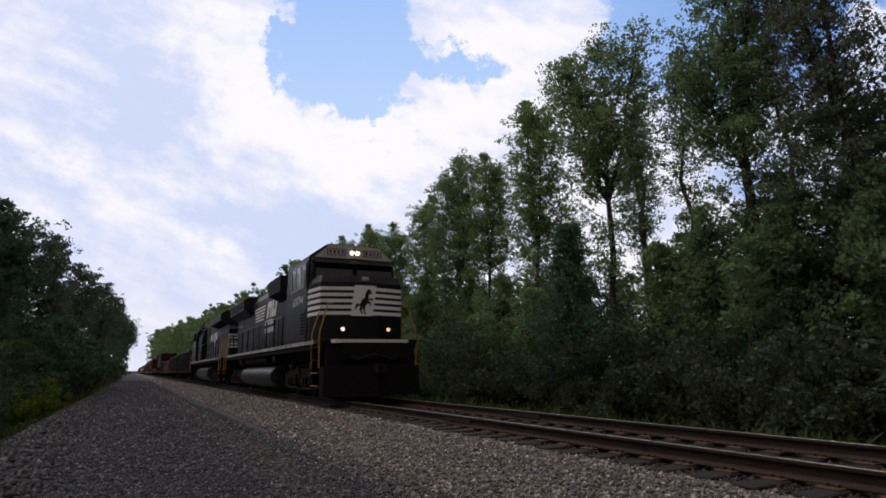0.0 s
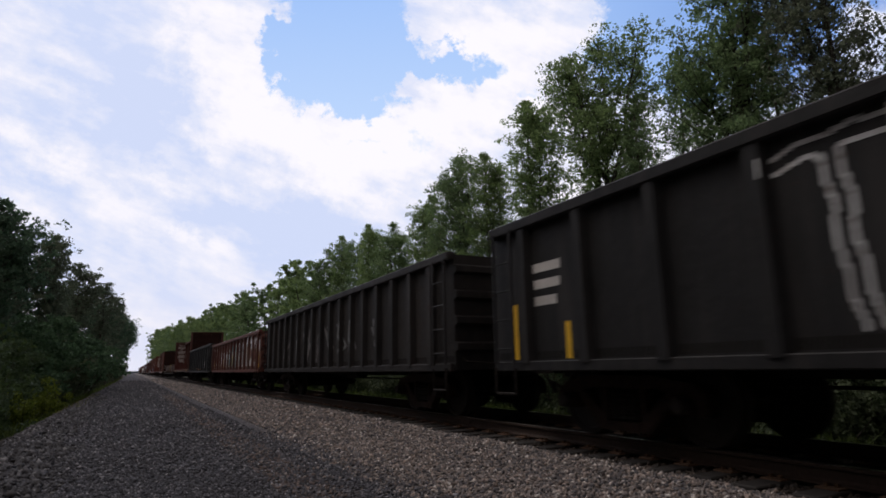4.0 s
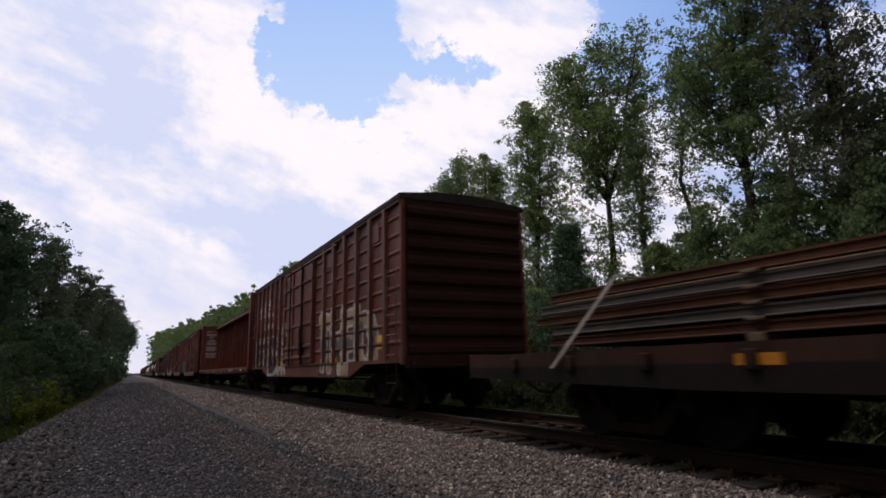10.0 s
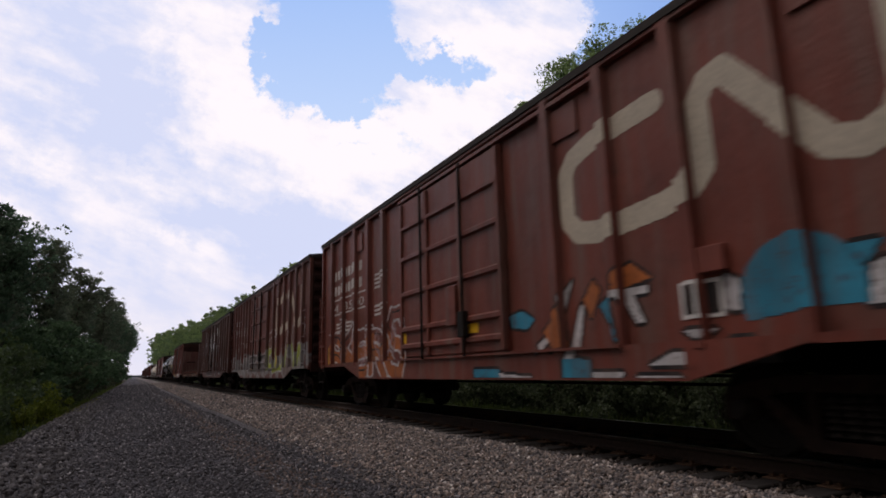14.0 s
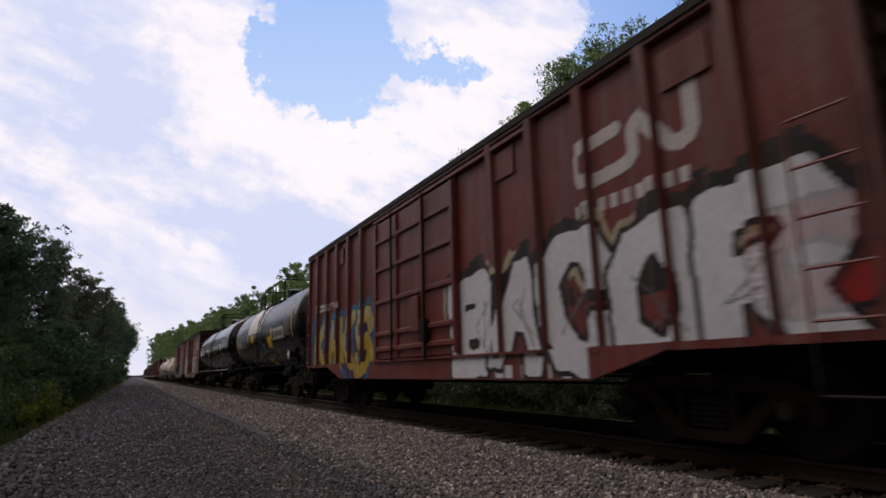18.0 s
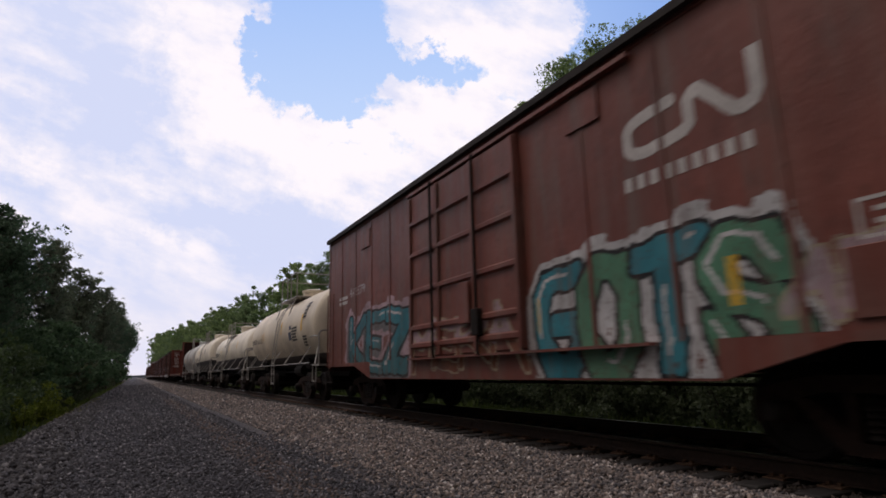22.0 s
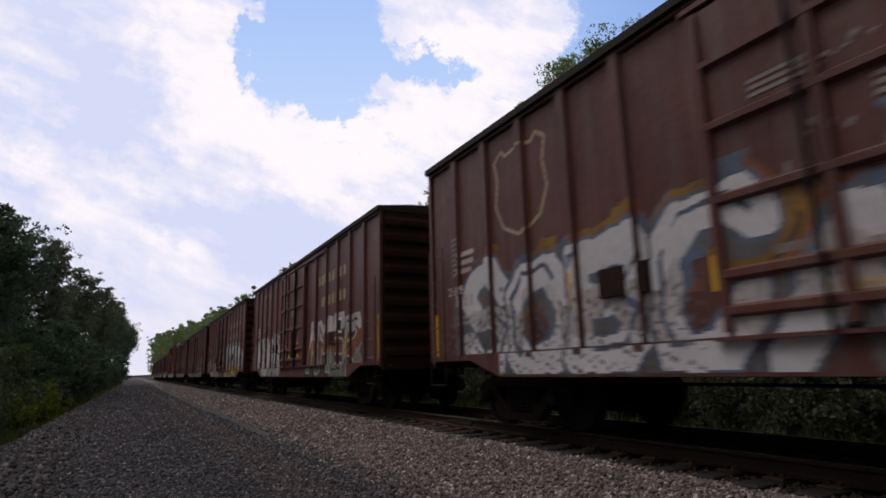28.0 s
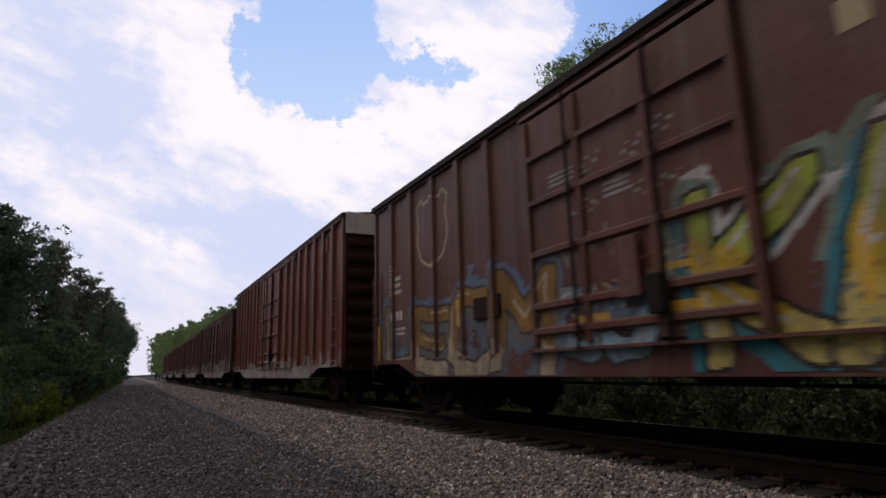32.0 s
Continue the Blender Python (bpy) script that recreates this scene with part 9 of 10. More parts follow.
def loco_frame_geo():
    g = Geo()
    g.prism([(-2.6, 0.55), (-2.55, 0.75), (-1.6, 0.92), (1.6, 0.92), (2.55, 0.75), (2.6, 0.55), (2.3, 0.5), (1.5, 0.66), (0.6, 0.62), (-0.6, 0.62), (-1.5, 0.66), (-2.3, 0.5)], 0, -0.08, 0.08)
    for a in L_AXLES:
        g.prism([(a - 0.34, 0.72), (a + 0.34, 0.72), (a + 0.27, 0.34), (a + 0.17, 0.3), (a - 0.17, 0.3), (a - 0.27, 0.34)], 0, -0.1, 0.1)
        g.cyl((-0.16, a, 0.51), (0.16, a, 0.51), 0.14, 14)
    for a in (-1.02, 1.02):
        g.prism([(a - 0.5, 0.8), (a + 0.5, 0.8), (a + 0.3, 0.42), (a - 0.3, 0.42)], 0, -0.06, 0.06)
        for q in (-0.2, 0.0, 0.2):
            g.cyl((-0.09, a + q, 0.62), (-0.05, a + q, 0.62), 0.045, 8)
    return g


ME_LFRAME = mesh_of("side_frame", loco_frame_geo(), M_LTRUCK)
ME_LBOLSTER = mesh_of("truck", Geo().box(-0.9, 0.9, -2.4, 2.4, 0.6, 0.8).box(-0.9, 0.9, -0.5, 0.5, 0.8, 1.15), M_BLACK)
ME_BCYL = mesh_of("brake_cylinder", Geo().cyl((0, -0.22, 0.98), (0, 0.22, 0.98), 0.1, 12), M_LTRUCK, True)


def loco_truck(loco, y):
    t = shared("truck", ME_LBOLSTER, loco, pose(0, y, 0), "three-axle locomotive truck")
    for s in (-1, 1):
        shared("side_frame", ME_LFRAME, t, pose(s * 1.05, 0, 0))
        for q in (-1.5, 1.5):
            shared("brake_cylinder", ME_BCYL, t, pose(s * 1.12, q, 0))
        for q in (-1.02, 1.02):
            for d in (-0.13, 0.13):
                shared("spring", ME_SPRING, t, pose(s * 1.16, q + d, 0.16))
        part("brake_rod", Geo().tube([(s * 1.18, -2.3, 0.34), (s * 1.18, -0.4, 0.26), (s * 1.18, 0.4, 0.26), (s * 1.18, 2.3, 0.34)], 0.025, 6), M_LTRUCK, t)
        part("damper", Geo().cyl((s * 1.2, 0.5, 0.95), (s * 1.2, 0.25, 0.55), 0.05, 10), M_LTRUCK, t, "", True)
        for a in L_AXLES:
            part("brake_shoe", Geo().prism([(a - 0.62, 0.3), (a - 0.52, 0.28), (a - 0.5, 0.62), (a - 0.6, 0.66)], 0, s * 0.95 - 0.08, s * 0.95 + 0.08), M_BLACK, t)
            part("sand_pipe", Geo().tube([(s * 1.1, a + 0.68, 0.95), (s * 1.1, a + 0.66, 0.5), (s * 0.9, a + 0.5, 0.12)], 0.02, 5), M_LTRUCK, t)
    for a in L_AXLES:
        WHEELS.append((shared("wheelset", ME_LWHEEL, t, pose(0, a, 0.51)), a))


def railing(loco, name, x, ys, z0, z1, material):
    """Upright stanchions with one rail on top; each stanchion is a part."""
    rail = part(name, Geo().tube([(x, ys[0], z1 - 0.5), (x, ys[0] + 0.06 * (1 if ys[-1] > ys[0] else -1), z1), (x, ys[-1], z1)], 0.017, 6), M_GREYRAIL, loco, "long side handrail")
    for y in ys:
        part("stanchion", Geo().box(x - 0.02, x + 0.02, y - 0.025, y + 0.025, z0, z1), material, rail)


def steps(loco, y, s, e, material=M_HANDRAIL_Y):
    """A corner stairwell at y: side plate, treads with coloured edges, two bent handrails."""
    st = part("stairwell", Geo().box(s * 1.0 - 0.02, s * 1.0 + 0.02, y - 0.4, y + 0.4, 0.4, 1.6).box(min(s * 1.0, s * 1.48), max(s * 1.0, s * 1.48), y + e * 0.38 - 0.02, y + e * 0.38 + 0.02, 0.35, 1.6), M_BLACK, loco, "black corner steps")
    for k in range(4):
        z = 0.42 + 0.36 * k
        part("tread", Geo().box(min(s * 1.0, s * 1.5), max(s * 1.0, s * 1.5), y - 0.36, y + 0.36, z - 0.03, z), M_BLACK, st)
        part("tread_edge", Geo().box(min(s * 1.5, s * 1.53), max(s * 1.5, s * 1.53), y - 0.36, y + 0.36, z - 0.02, z + 0.005), material if k in (0, 1) else M_BLACK, st)
    for d in (-0.4, 0.4):
        part("grab_rail", Geo().tube([(s * 1.5, y + d, 0.9), (s * 1.5, y + d, 1.9), (s * 1.25, y + d * 0.8, 2.75), (s * 1.1, y + d * 0.8, 2.75)], 0.02, 6), material, st, "bent yellow grab rail")


def plan_ring(plan, z0, z1, off):
    """A band round a plan outline, a little proud of it."""
    c = Vector((0, sum(p[1] for p in plan) / len(plan)))
    out = []
    for p in plan:
        d = Vector(p) - c
        out.append(tuple(c + d * (1 + off / max(0.3, d.length))))
    return Geo().prism(out, 2, z0, z1)


def side_emblem(loco, x, y, z, h, w):
    """The owner's mark as plain shapes: five slanted stripes that taper, two white blocks, and two rows of bars. y: its rear end; w: its whole length."""
    for k in range(5):
        a = z + h * (0.92 - 0.2 * k)
        part("emblem_stripe", Geo().plate([(y - 0.012 * w * k, a), (y - w * (0.55 - 0.018 * k), a), (y - w * (0.535 - 0.018 * k), a - h * 0.11), (y - 0.012 * w * k, a - h * 0.11)], x - 0.004, x), M_STRIPE, loco)
    for k in range(2):
        b = y - w * (0.58 + 0.215 * k)
        d = 0.2 * w
        part("emblem_block", Geo().plate([(b - 0.05 * w, z + h), (b - d - 0.04 * w, z + h), (b - d + 0.01 * w, z), (b, z)], x - 0.004, x), M_STRIPE, loco)
        c, v = b - d * 0.5, z + h * 0.4 * k
        part("emblem_notch", Geo().plate([(c - 0.022 * w, v + h * 0.6), (c - 0.072 * w, v + h * 0.6), (c - 0.04 * w, v), (c + 0.01 * w, v)], x - 0.008, x - 0.004), P_LOCO, loco)
    for row, n in enumerate((7, 8)):
        for i in range(n):
            a = y - w * (0.53 + 0.052 * i)
            zz = z - h * (0.42 + 0.46 * row)
            part("name_bar", Geo().plate([(a, zz), (a - 0.038 * w, zz), (a - 0.048 * w, zz + h * 0.3), (a - 0.01 * w, zz + h * 0.3)], x - 0.004, x), M_STRIPE, loco)


def sill_marks(loco, o, x, ys, z):
    for a, b in zip(ys, ys[1:]):
        part("sill_stripe", Geo().box(min(x, x - 0.008), max(x, x - 0.008), o + a + 0.07, o + b - 0.07, z, z + 0.11), M_SILL, loco, "dirty white reflective sill stripe")


def horse_panel(loco, y, z):
    """White centre panel with a dark rearing figure as a plain shape."""
    part("emblem_panel", Geo().prism([(-0.32, z + 0.48), (0.38, z + 0.48), (0.26, z - 0.45), (-0.44, z - 0.45)], 1, y - 0.012, y - 0.008), M_STRIPE, loco)
    g = Geo()
    for shape in ([(-0.16, -0.12), (-0.08, 0.06), (0.06, 0.1), (0.12, 0.0), (0.02, -0.16), (-0.1, -0.22)],
                  [(-0.02, 0.04), (0.02, 0.22), (0.1, 0.37), (0.14, 0.34), (0.13, 0.16), (0.12, 0.0)],
                  [(0.1, 0.37), (0.15, 0.38), (0.24, 0.24), (0.2, 0.21), (0.13, 0.26)],
                  [(0.08, 0.06), (0.25, 0.1), (0.27, 0.0), (0.23, 0.0), (0.21, 0.05), (0.1, 0.0)],
                  [(0.06, 0.0), (0.2, -0.02), (0.2, -0.14), (0.16, -0.14), (0.16, -0.06), (0.06, -0.08)],
                  [(-0.14, -0.16), (-0.05, -0.18), (-0.1, -0.28), (-0.03, -0.38), (-0.09, -0.38), (-0.17, -0.27)],
                  [(-0.06, -0.18), (0.02, -0.16), (0.0, -0.28), (0.05, -0.4), (0.0, -0.4), (-0.05, -0.28)],
                  [(-0.16, -0.1), (-0.24, -0.06), (-0.3, -0.16), (-0.32, -0.3), (-0.25, -0.2), (-0.2, -0.13), (-0.15, -0.16)]):
        g.prism([(a, z + b) for a, b in shape], 1, y - 0.018, y - 0.013)
    part("emblem_figure", g, P_LOCO, loco, "dark rearing figure as a plain shape")


ME_LATCH = mesh_of("latch", Geo().cbox(-0.02, 0.0, -0.03, 0.03, -0.06, 0.06, 0.004), M_GREYRAIL)
ME_HINGE = mesh_of("hinge", Geo().cyl((-0.01, 0, -0.07), (-0.01, 0, 0.07), 0.014, 6), M_GRILLE)


def hood_door(loco, s, x, y0, y1, z0, z1):
    """One hood door with its two latches and hinges."""
    d = part("hood_door", Geo().cbox(min(s * x, s * (x + 0.02)), max(s * x, s * (x + 0.02)), y0, y1, z0, z1, 0.006), P_LOCO, loco)
    for z in (z0 + 0.22, z1 - 0.22):
        shared("latch", ME_LATCH, d, pose(s * (x + 0.02), y0 + 0.1, z, 0, 0, 0 if s < 0 else 180))
        shared("hinge", ME_HINGE, d, pose(s * (x + 0.02), y1 - 0.03, z, 0, 0, 0 if s < 0 else 180))


def loco_lead():
    loco, length = vehicle("locomotive", "black diesel locomotive with white nose stripes and lit headlights", 16.2, 36.3)
    o = -length / 2
    Y = lambda y: o + (y - 1.0 if y < 5.6 else y)      # the cab end stands a metre further out
    part("frame", Geo().box(-0.9, 0.9, Y(0.7), Y(19.9), 1.1, 1.6).box(-1.46, 1.46, Y(1.0), Y(19.8), 1.45, 1.62), M_BLACK, loco)
    part("walkway", Geo().cbox(-1.5, 1.5, Y(0.95), Y(19.85), 1.6, 1.7, 0.01), P_LOCO, loco)
    hood = [(-0.95, 1.7), (-0.95, 4.1), (-0.72, 4.45), (0.72, 4.45), (0.95, 4.1), (0.95, 1.7)]
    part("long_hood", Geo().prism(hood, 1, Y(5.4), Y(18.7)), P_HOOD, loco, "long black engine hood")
    for k in range(9):
        y = Y(8.0) + 1.15 * k
        for s in (-1, 1):
            hood_door(loco, s, 0.95, y + 0.03, y + 0.55, 1.85, 3.0)
            hood_door(loco, s, 0.95, y + 0.58, y + 1.1, 1.85, 3.0)
    part("radiator", Geo().prism([(-0.95, 3.55), (-1.42, 3.85), (-1.42, 4.36), (-1.1, 4.5), (1.1, 4.5), (1.42, 4.36), (1.42, 3.85), (0.95, 3.55)], 1, Y(14.1), Y(18.6)), P_LOCO, loco, "flared radiator section")
    for s in (-1, 1):
        part("radiator_screen", Geo().box(min(s * 1.42, s * 1.43), max(s * 1.42, s * 1.43), Y(14.3), Y(18.4), 3.9, 4.32), M_GRILLE, loco)
        part("dynamic_brake_box", Geo().prism([(s * 0.9, 3.55), (s * 1.45, 3.78), (s * 1.45, 4.36), (s * 0.9, 4.42)], 1, Y(5.7), Y(7.85)), M_GRILLE, loco, "black flared blower box")
        part("air_inlet", Geo().box(min(s * 0.95, s * 1.0), max(s * 0.95, s * 1.0), o + 4.75, o + 6.05, 3.45, 4.1), M_GRILLE, loco, "black louvred air inlet")
        fr = Geo().box(min(s * 0.95, s * 1.03), max(s * 0.95, s * 1.03), o + 4.7, o + 6.1, 4.1, 4.15).box(min(s * 0.95, s * 1.03), max(s * 0.95, s * 1.03), o + 4.7, o + 6.1, 3.4, 3.45)
        part("inlet_frame", fr, P_HOOD, loco)
        for k in range(6):
            part("louvre", Geo().box(min(s * 0.95, s * 0.99), max(s * 0.95, s * 0.99), Y(17.6), Y(18.4), 1.9 + 0.14 * k, 1.96 + 0.14 * k), P_LOCO, loco)
    for k in range(4):
        part("roof_fan", Geo().lathe([(4.44, 0.55), (4.58, 0.55), (4.6, 0.5), (4.6, 0.0)], 2, 18, (0, Y(9.2 + 1.3 * k), 0)), P_LOCO, loco, "", True)
    part("exhaust_stack", Geo().cbox(-0.3, 0.3, Y(8.0), Y(8.6), 4.44, 4.65), M_BLACK, loco)
    # cab
    side = [(2.5, 1.7), (2.5, 3.55), (2.85, 4.28), (3.3, 4.46), (5.4, 4.46), (5.4, 1.7)]
    cabg = Geo()
    out = [(-1.45, 1.7), (-1.45, 3.6), (-1.41, 4.42), (-0.84, 4.84), (0.84, 4.84), (1.41, 4.42), (1.45, 3.6), (1.45, 1.7)]
    cabg.prism(out, 1, Y(2.75), Y(5.5))
    part("cab", cabg, P_LOCO_DUSTY, loco, "wide black cab")
    face = Geo().prism([(-1.38, 3.6), (-1.36, 4.36), (-0.82, 4.8), (0.82, 4.8), (1.36, 4.36), (1.38, 3.6)], 1, Y(2.5), Y(2.76))
    part("cab_face", face, P_LOCO_DUSTY, loco)
    for s in (-1, 1):
        part("windshield", Geo().prism([(Y(2.4), 3.68), (Y(2.49), 4.2), (Y(2.5), 4.2), (Y(2.5), 3.68)], 0, min(s * 0.08, s * 1.27), max(s * 0.08, s * 1.27)), M_WINDOW, loco, "dark windshield pane")
        part("number_board", Geo().prism([(s * 0.02, 4.36), (s * 1.33, 4.34), (s * 0.82, 4.77), (s * 0.02, 4.79)], 1, Y(2.47), Y(2.5)), M_BOARD, loco)
        fr = Geo()
        for a, b, za, zb in ((0.3, 0.92, 4.445, 4.465), (0.3, 0.92, 4.63, 4.65), (0.3, 0.325, 4.465, 4.63), (0.895, 0.92, 4.465, 4.63)):
            fr.box(min(s * a, s * b), max(s * a, s * b), Y(2.462), Y(2.469), za, zb)
        for k in range(4):
            c = s * (0.4 + 0.135 * k)
            fr.box(c - 0.03, c + 0.03, Y(2.464), Y(2.469), 4.5, 4.6)
        part("number_frame", fr, M_GRILLE, loco)
        part("headlight", Geo().lathe([(Y(2.445), 0.0), (Y(2.44), 0.055), (Y(2.46), 0.06)], 1, 14, (s * 0.09, 0, 4.54)), M_LAMP, loco, "lit headlight", True)
        for a, b in ((2.95, 3.45), (3.55, 4.15), (4.25, 4.75)):
            x = s * 1.452
            part("cab_window", Geo().box(min(x, x + s * 0.006), max(x, x + s * 0.006), Y(a), Y(b), 3.48, 4.2), M_WINDOW if a > 3 else M_GLASS, loco, "side cab window")
            fr = Geo()
            for za, zb in ((3.43, 3.48), (4.2, 4.25)):
                fr.box(min(x, x + s * 0.02), max(x, x + s * 0.02), Y(a) - 0.05, Y(b) + 0.05, za, zb)
            for ya in (a - 0.05, b):
                fr.box(min(x, x + s * 0.02), max(x, x + s * 0.02), Y(ya), Y(ya) + 0.05, 3.43, 4.25)
            part("window_frame", fr, M_GALV, loco, "bare metal window frame")
        part("mirror", Geo().cbox(s * 1.5 - 0.02, s * 1.5 + 0.06 * s + 0.02, Y(2.8), Y(2.95), 3.4, 3.95), M_GALV, loco)
        part("cab_panel", Geo().cbox(min(s * 1.45, s * 1.465), max(s * 1.45, s * 1.465), Y(2.9), Y(5.3), 1.8, 2.75, 0.006), P_LOCO_DUSTY, loco)
        for k in range(7):
            part("louvre", Geo().box(min(s * 1.465, s * 1.48), max(s * 1.465, s * 1.48), Y(3.0), Y(3.35), 1.95 + 0.1 * k, 2.0 + 0.1 * k), M_BLACK, loco)
    part("sun_visor", Geo().prism([(Y(2.2), 4.14), (Y(2.49), 4.34), (Y(2.49), 4.28)], 0, -1.36, 1.36), M_BLACK, loco)
    part("air_horn", Geo().tube([(0.1, Y(4.4), 4.76), (0.1, Y(4.4), 4.98), (0.1, Y(3.9), 4.98)], 0.05, 8), M_GALV, loco)
    part("roof_unit", Geo().cbox(-0.6, 0.6, Y(4.0), Y(5.2), 4.83, 4.93), P_LOCO_DUSTY, loco)
    # nose
    plan = [(-1.42, Y(2.75)), (-1.42, Y(2.45)), (-1.3, Y(1.72)), (-0.45, Y(1.5)), (0.45, Y(1.5)), (1.3, Y(1.72)), (1.42, Y(2.45)), (1.42, Y(2.75))]
    nose = Geo().prism(plan, 2, 1.7, 3.45)
    n = len(plan)
    top = [(x * 0.94, y + 0.12 if i not in (0, n - 1) else y, 3.68) for i, (x, y) in enumerate(plan)]
    nose.add([(x, y, 3.45) for x, y in plan] + top, [(i, (i + 1) % n, n + (i + 1) % n, n + i) for i in range(n)] + [tuple(range(n, 2 * n))])
    part("nose", nose, P_LOCO, loco, "blunt black nose")
    for k in range(5):
        z = 2.46 + 0.185 * k
        part("nose_stripe", plan_ring(plan, z, z + 0.105, 0.006), M_STRIPE, loco, "white nose stripe")
    horse_panel(loco, Y(1.5), 2.88)
    part("nose_door_step", Geo().cbox(-0.1, 0.1, Y(1.42), Y(1.5), 3.5, 3.62), M_GALV, loco)
    part("anticlimber", Geo().prism([(-1.35, Y(1.2)), (-1.1, Y(0.8)), (1.1, Y(0.8)), (1.35, Y(1.2))], 2, 1.6, 1.7), M_STRIPE, loco, "white-edged anticlimber shelf")
    part("front_platform", Geo().prism([(-1.45, Y(1.7)), (-1.3, Y(0.9)), (1.3, Y(0.9)), (1.45, Y(1.7))], 2, 1.45, 1.6), M_BLACK, loco)
    part("pilot", Geo().box(-1.35, 1.35, Y(0.85), Y(1.0), 0.55, 1.5), M_BLACK, loco)
    part("snow_plough", Geo().prism([(-1.5, Y(1.0)), (-1.45, Y(0.75)), (0, Y(0.25)), (1.45, Y(0.75)), (1.5, Y(1.0))], 2, 0.12, 0.95), M_BLACK, loco, "black pilot plough")
    for s, m in ((-1, M_DITCH), (1, M_DIM)):
        case = part("ditch_light", Geo().lathe([(Y(1.36), 0.075), (Y(1.34), 0.09), (Y(1.45), 0.1), (Y(1.66), 0.1)], 1, 16, (s * 0.72, 0, 2.02)), M_BLACK, loco, "small round ditch light", True)
        part("lens", Geo().lathe([(Y(1.345), 0.0), (Y(1.345), 0.055), (Y(1.359), 0.06)], 1, 14, (s * 0.72, 0, 2.02)), m, case, "glowing lens", True)
        steps(loco, Y(1.45), s, 1)
        steps(loco, Y(19.3), s, -1)
        ys = [o + 4.9 + 1.45 * k for k in range(10)]
        railing(loco, "handrail", s * 1.47, ys, 1.7, 2.75, M_BLACK)
    part("mu_hose", Geo().tube([(-0.9, Y(0.8), 1.3), (-0.5, Y(0.62), 1.12), (0.0, Y(0.6), 1.28), (0.5, Y(0.62), 1.12), (0.9, Y(0.8), 1.3)], 0.03, 6), M_STEEL, loco)
    shared("coupler", ME_COUPLER[-1], loco, pose(0, Y(0.7), 0))
    shared("coupler", ME_COUPLER[1], loco, pose(0, Y(19.6), 0))
    tank = [(sx * (1.02 + 0.43 * math.cos(radians(a))), 0.64 + 0.4 * math.sin(radians(a))) for sx, a in [(1, q) for q in range(90, -91, -15)] + [(-1, q) for q in range(-90, 91, 15)]]
    part("fuel_tank", Geo().prism(tank, 1, Y(6.8), Y(13.7)), M_TANKGREY, loco, "grey rounded fuel tank", True)
    for s in (-1, 1):
        part("air_reservoir", Geo().cyl((s * 1.2, Y(8.2), 1.3), (s * 1.2, Y(13.2), 1.3), 0.17, 14), M_BLACK, loco, "", True)
    loco_truck(loco, Y(4.1))
    loco_truck(loco, Y(16.4))
    for y in (2.1, 6.5, 14.2):
        part("sand_box", Geo().cbox(-1.42, -1.05, Y(y) - 0.25, Y(y) + 0.25, 1.15, 1.55), M_BLACK, loco)
    sill_marks(loco, o, -1.5, [0.6, 3.4, 4.2, 5.6, 7.0, 8.4, 9.7, 11.1, 12.5, 14.0, 15.4, 16.9, 18.5], 1.6)
    side_emblem(loco, -0.972, 3.3, 3.12, 0.72, 4.85)
    part("lettering", text_geo("6974", 0.4, Y(4.57), 2.93, -1.456, width=1.33), M_STRIPE, loco, "white cab number")
    for y in (17.0, 17.3, 17.6):
        part("warning_label", Geo().box(-0.99, -0.972, Y(y), Y(y + 0.15), 3.2, 3.25), M_STRIPE, loco)
    part("rear_stripes", Geo().box(-0.8, 0.8, Y(18.7), Y(18.71), 2.4, 2.5), M_STRIPE, loco)


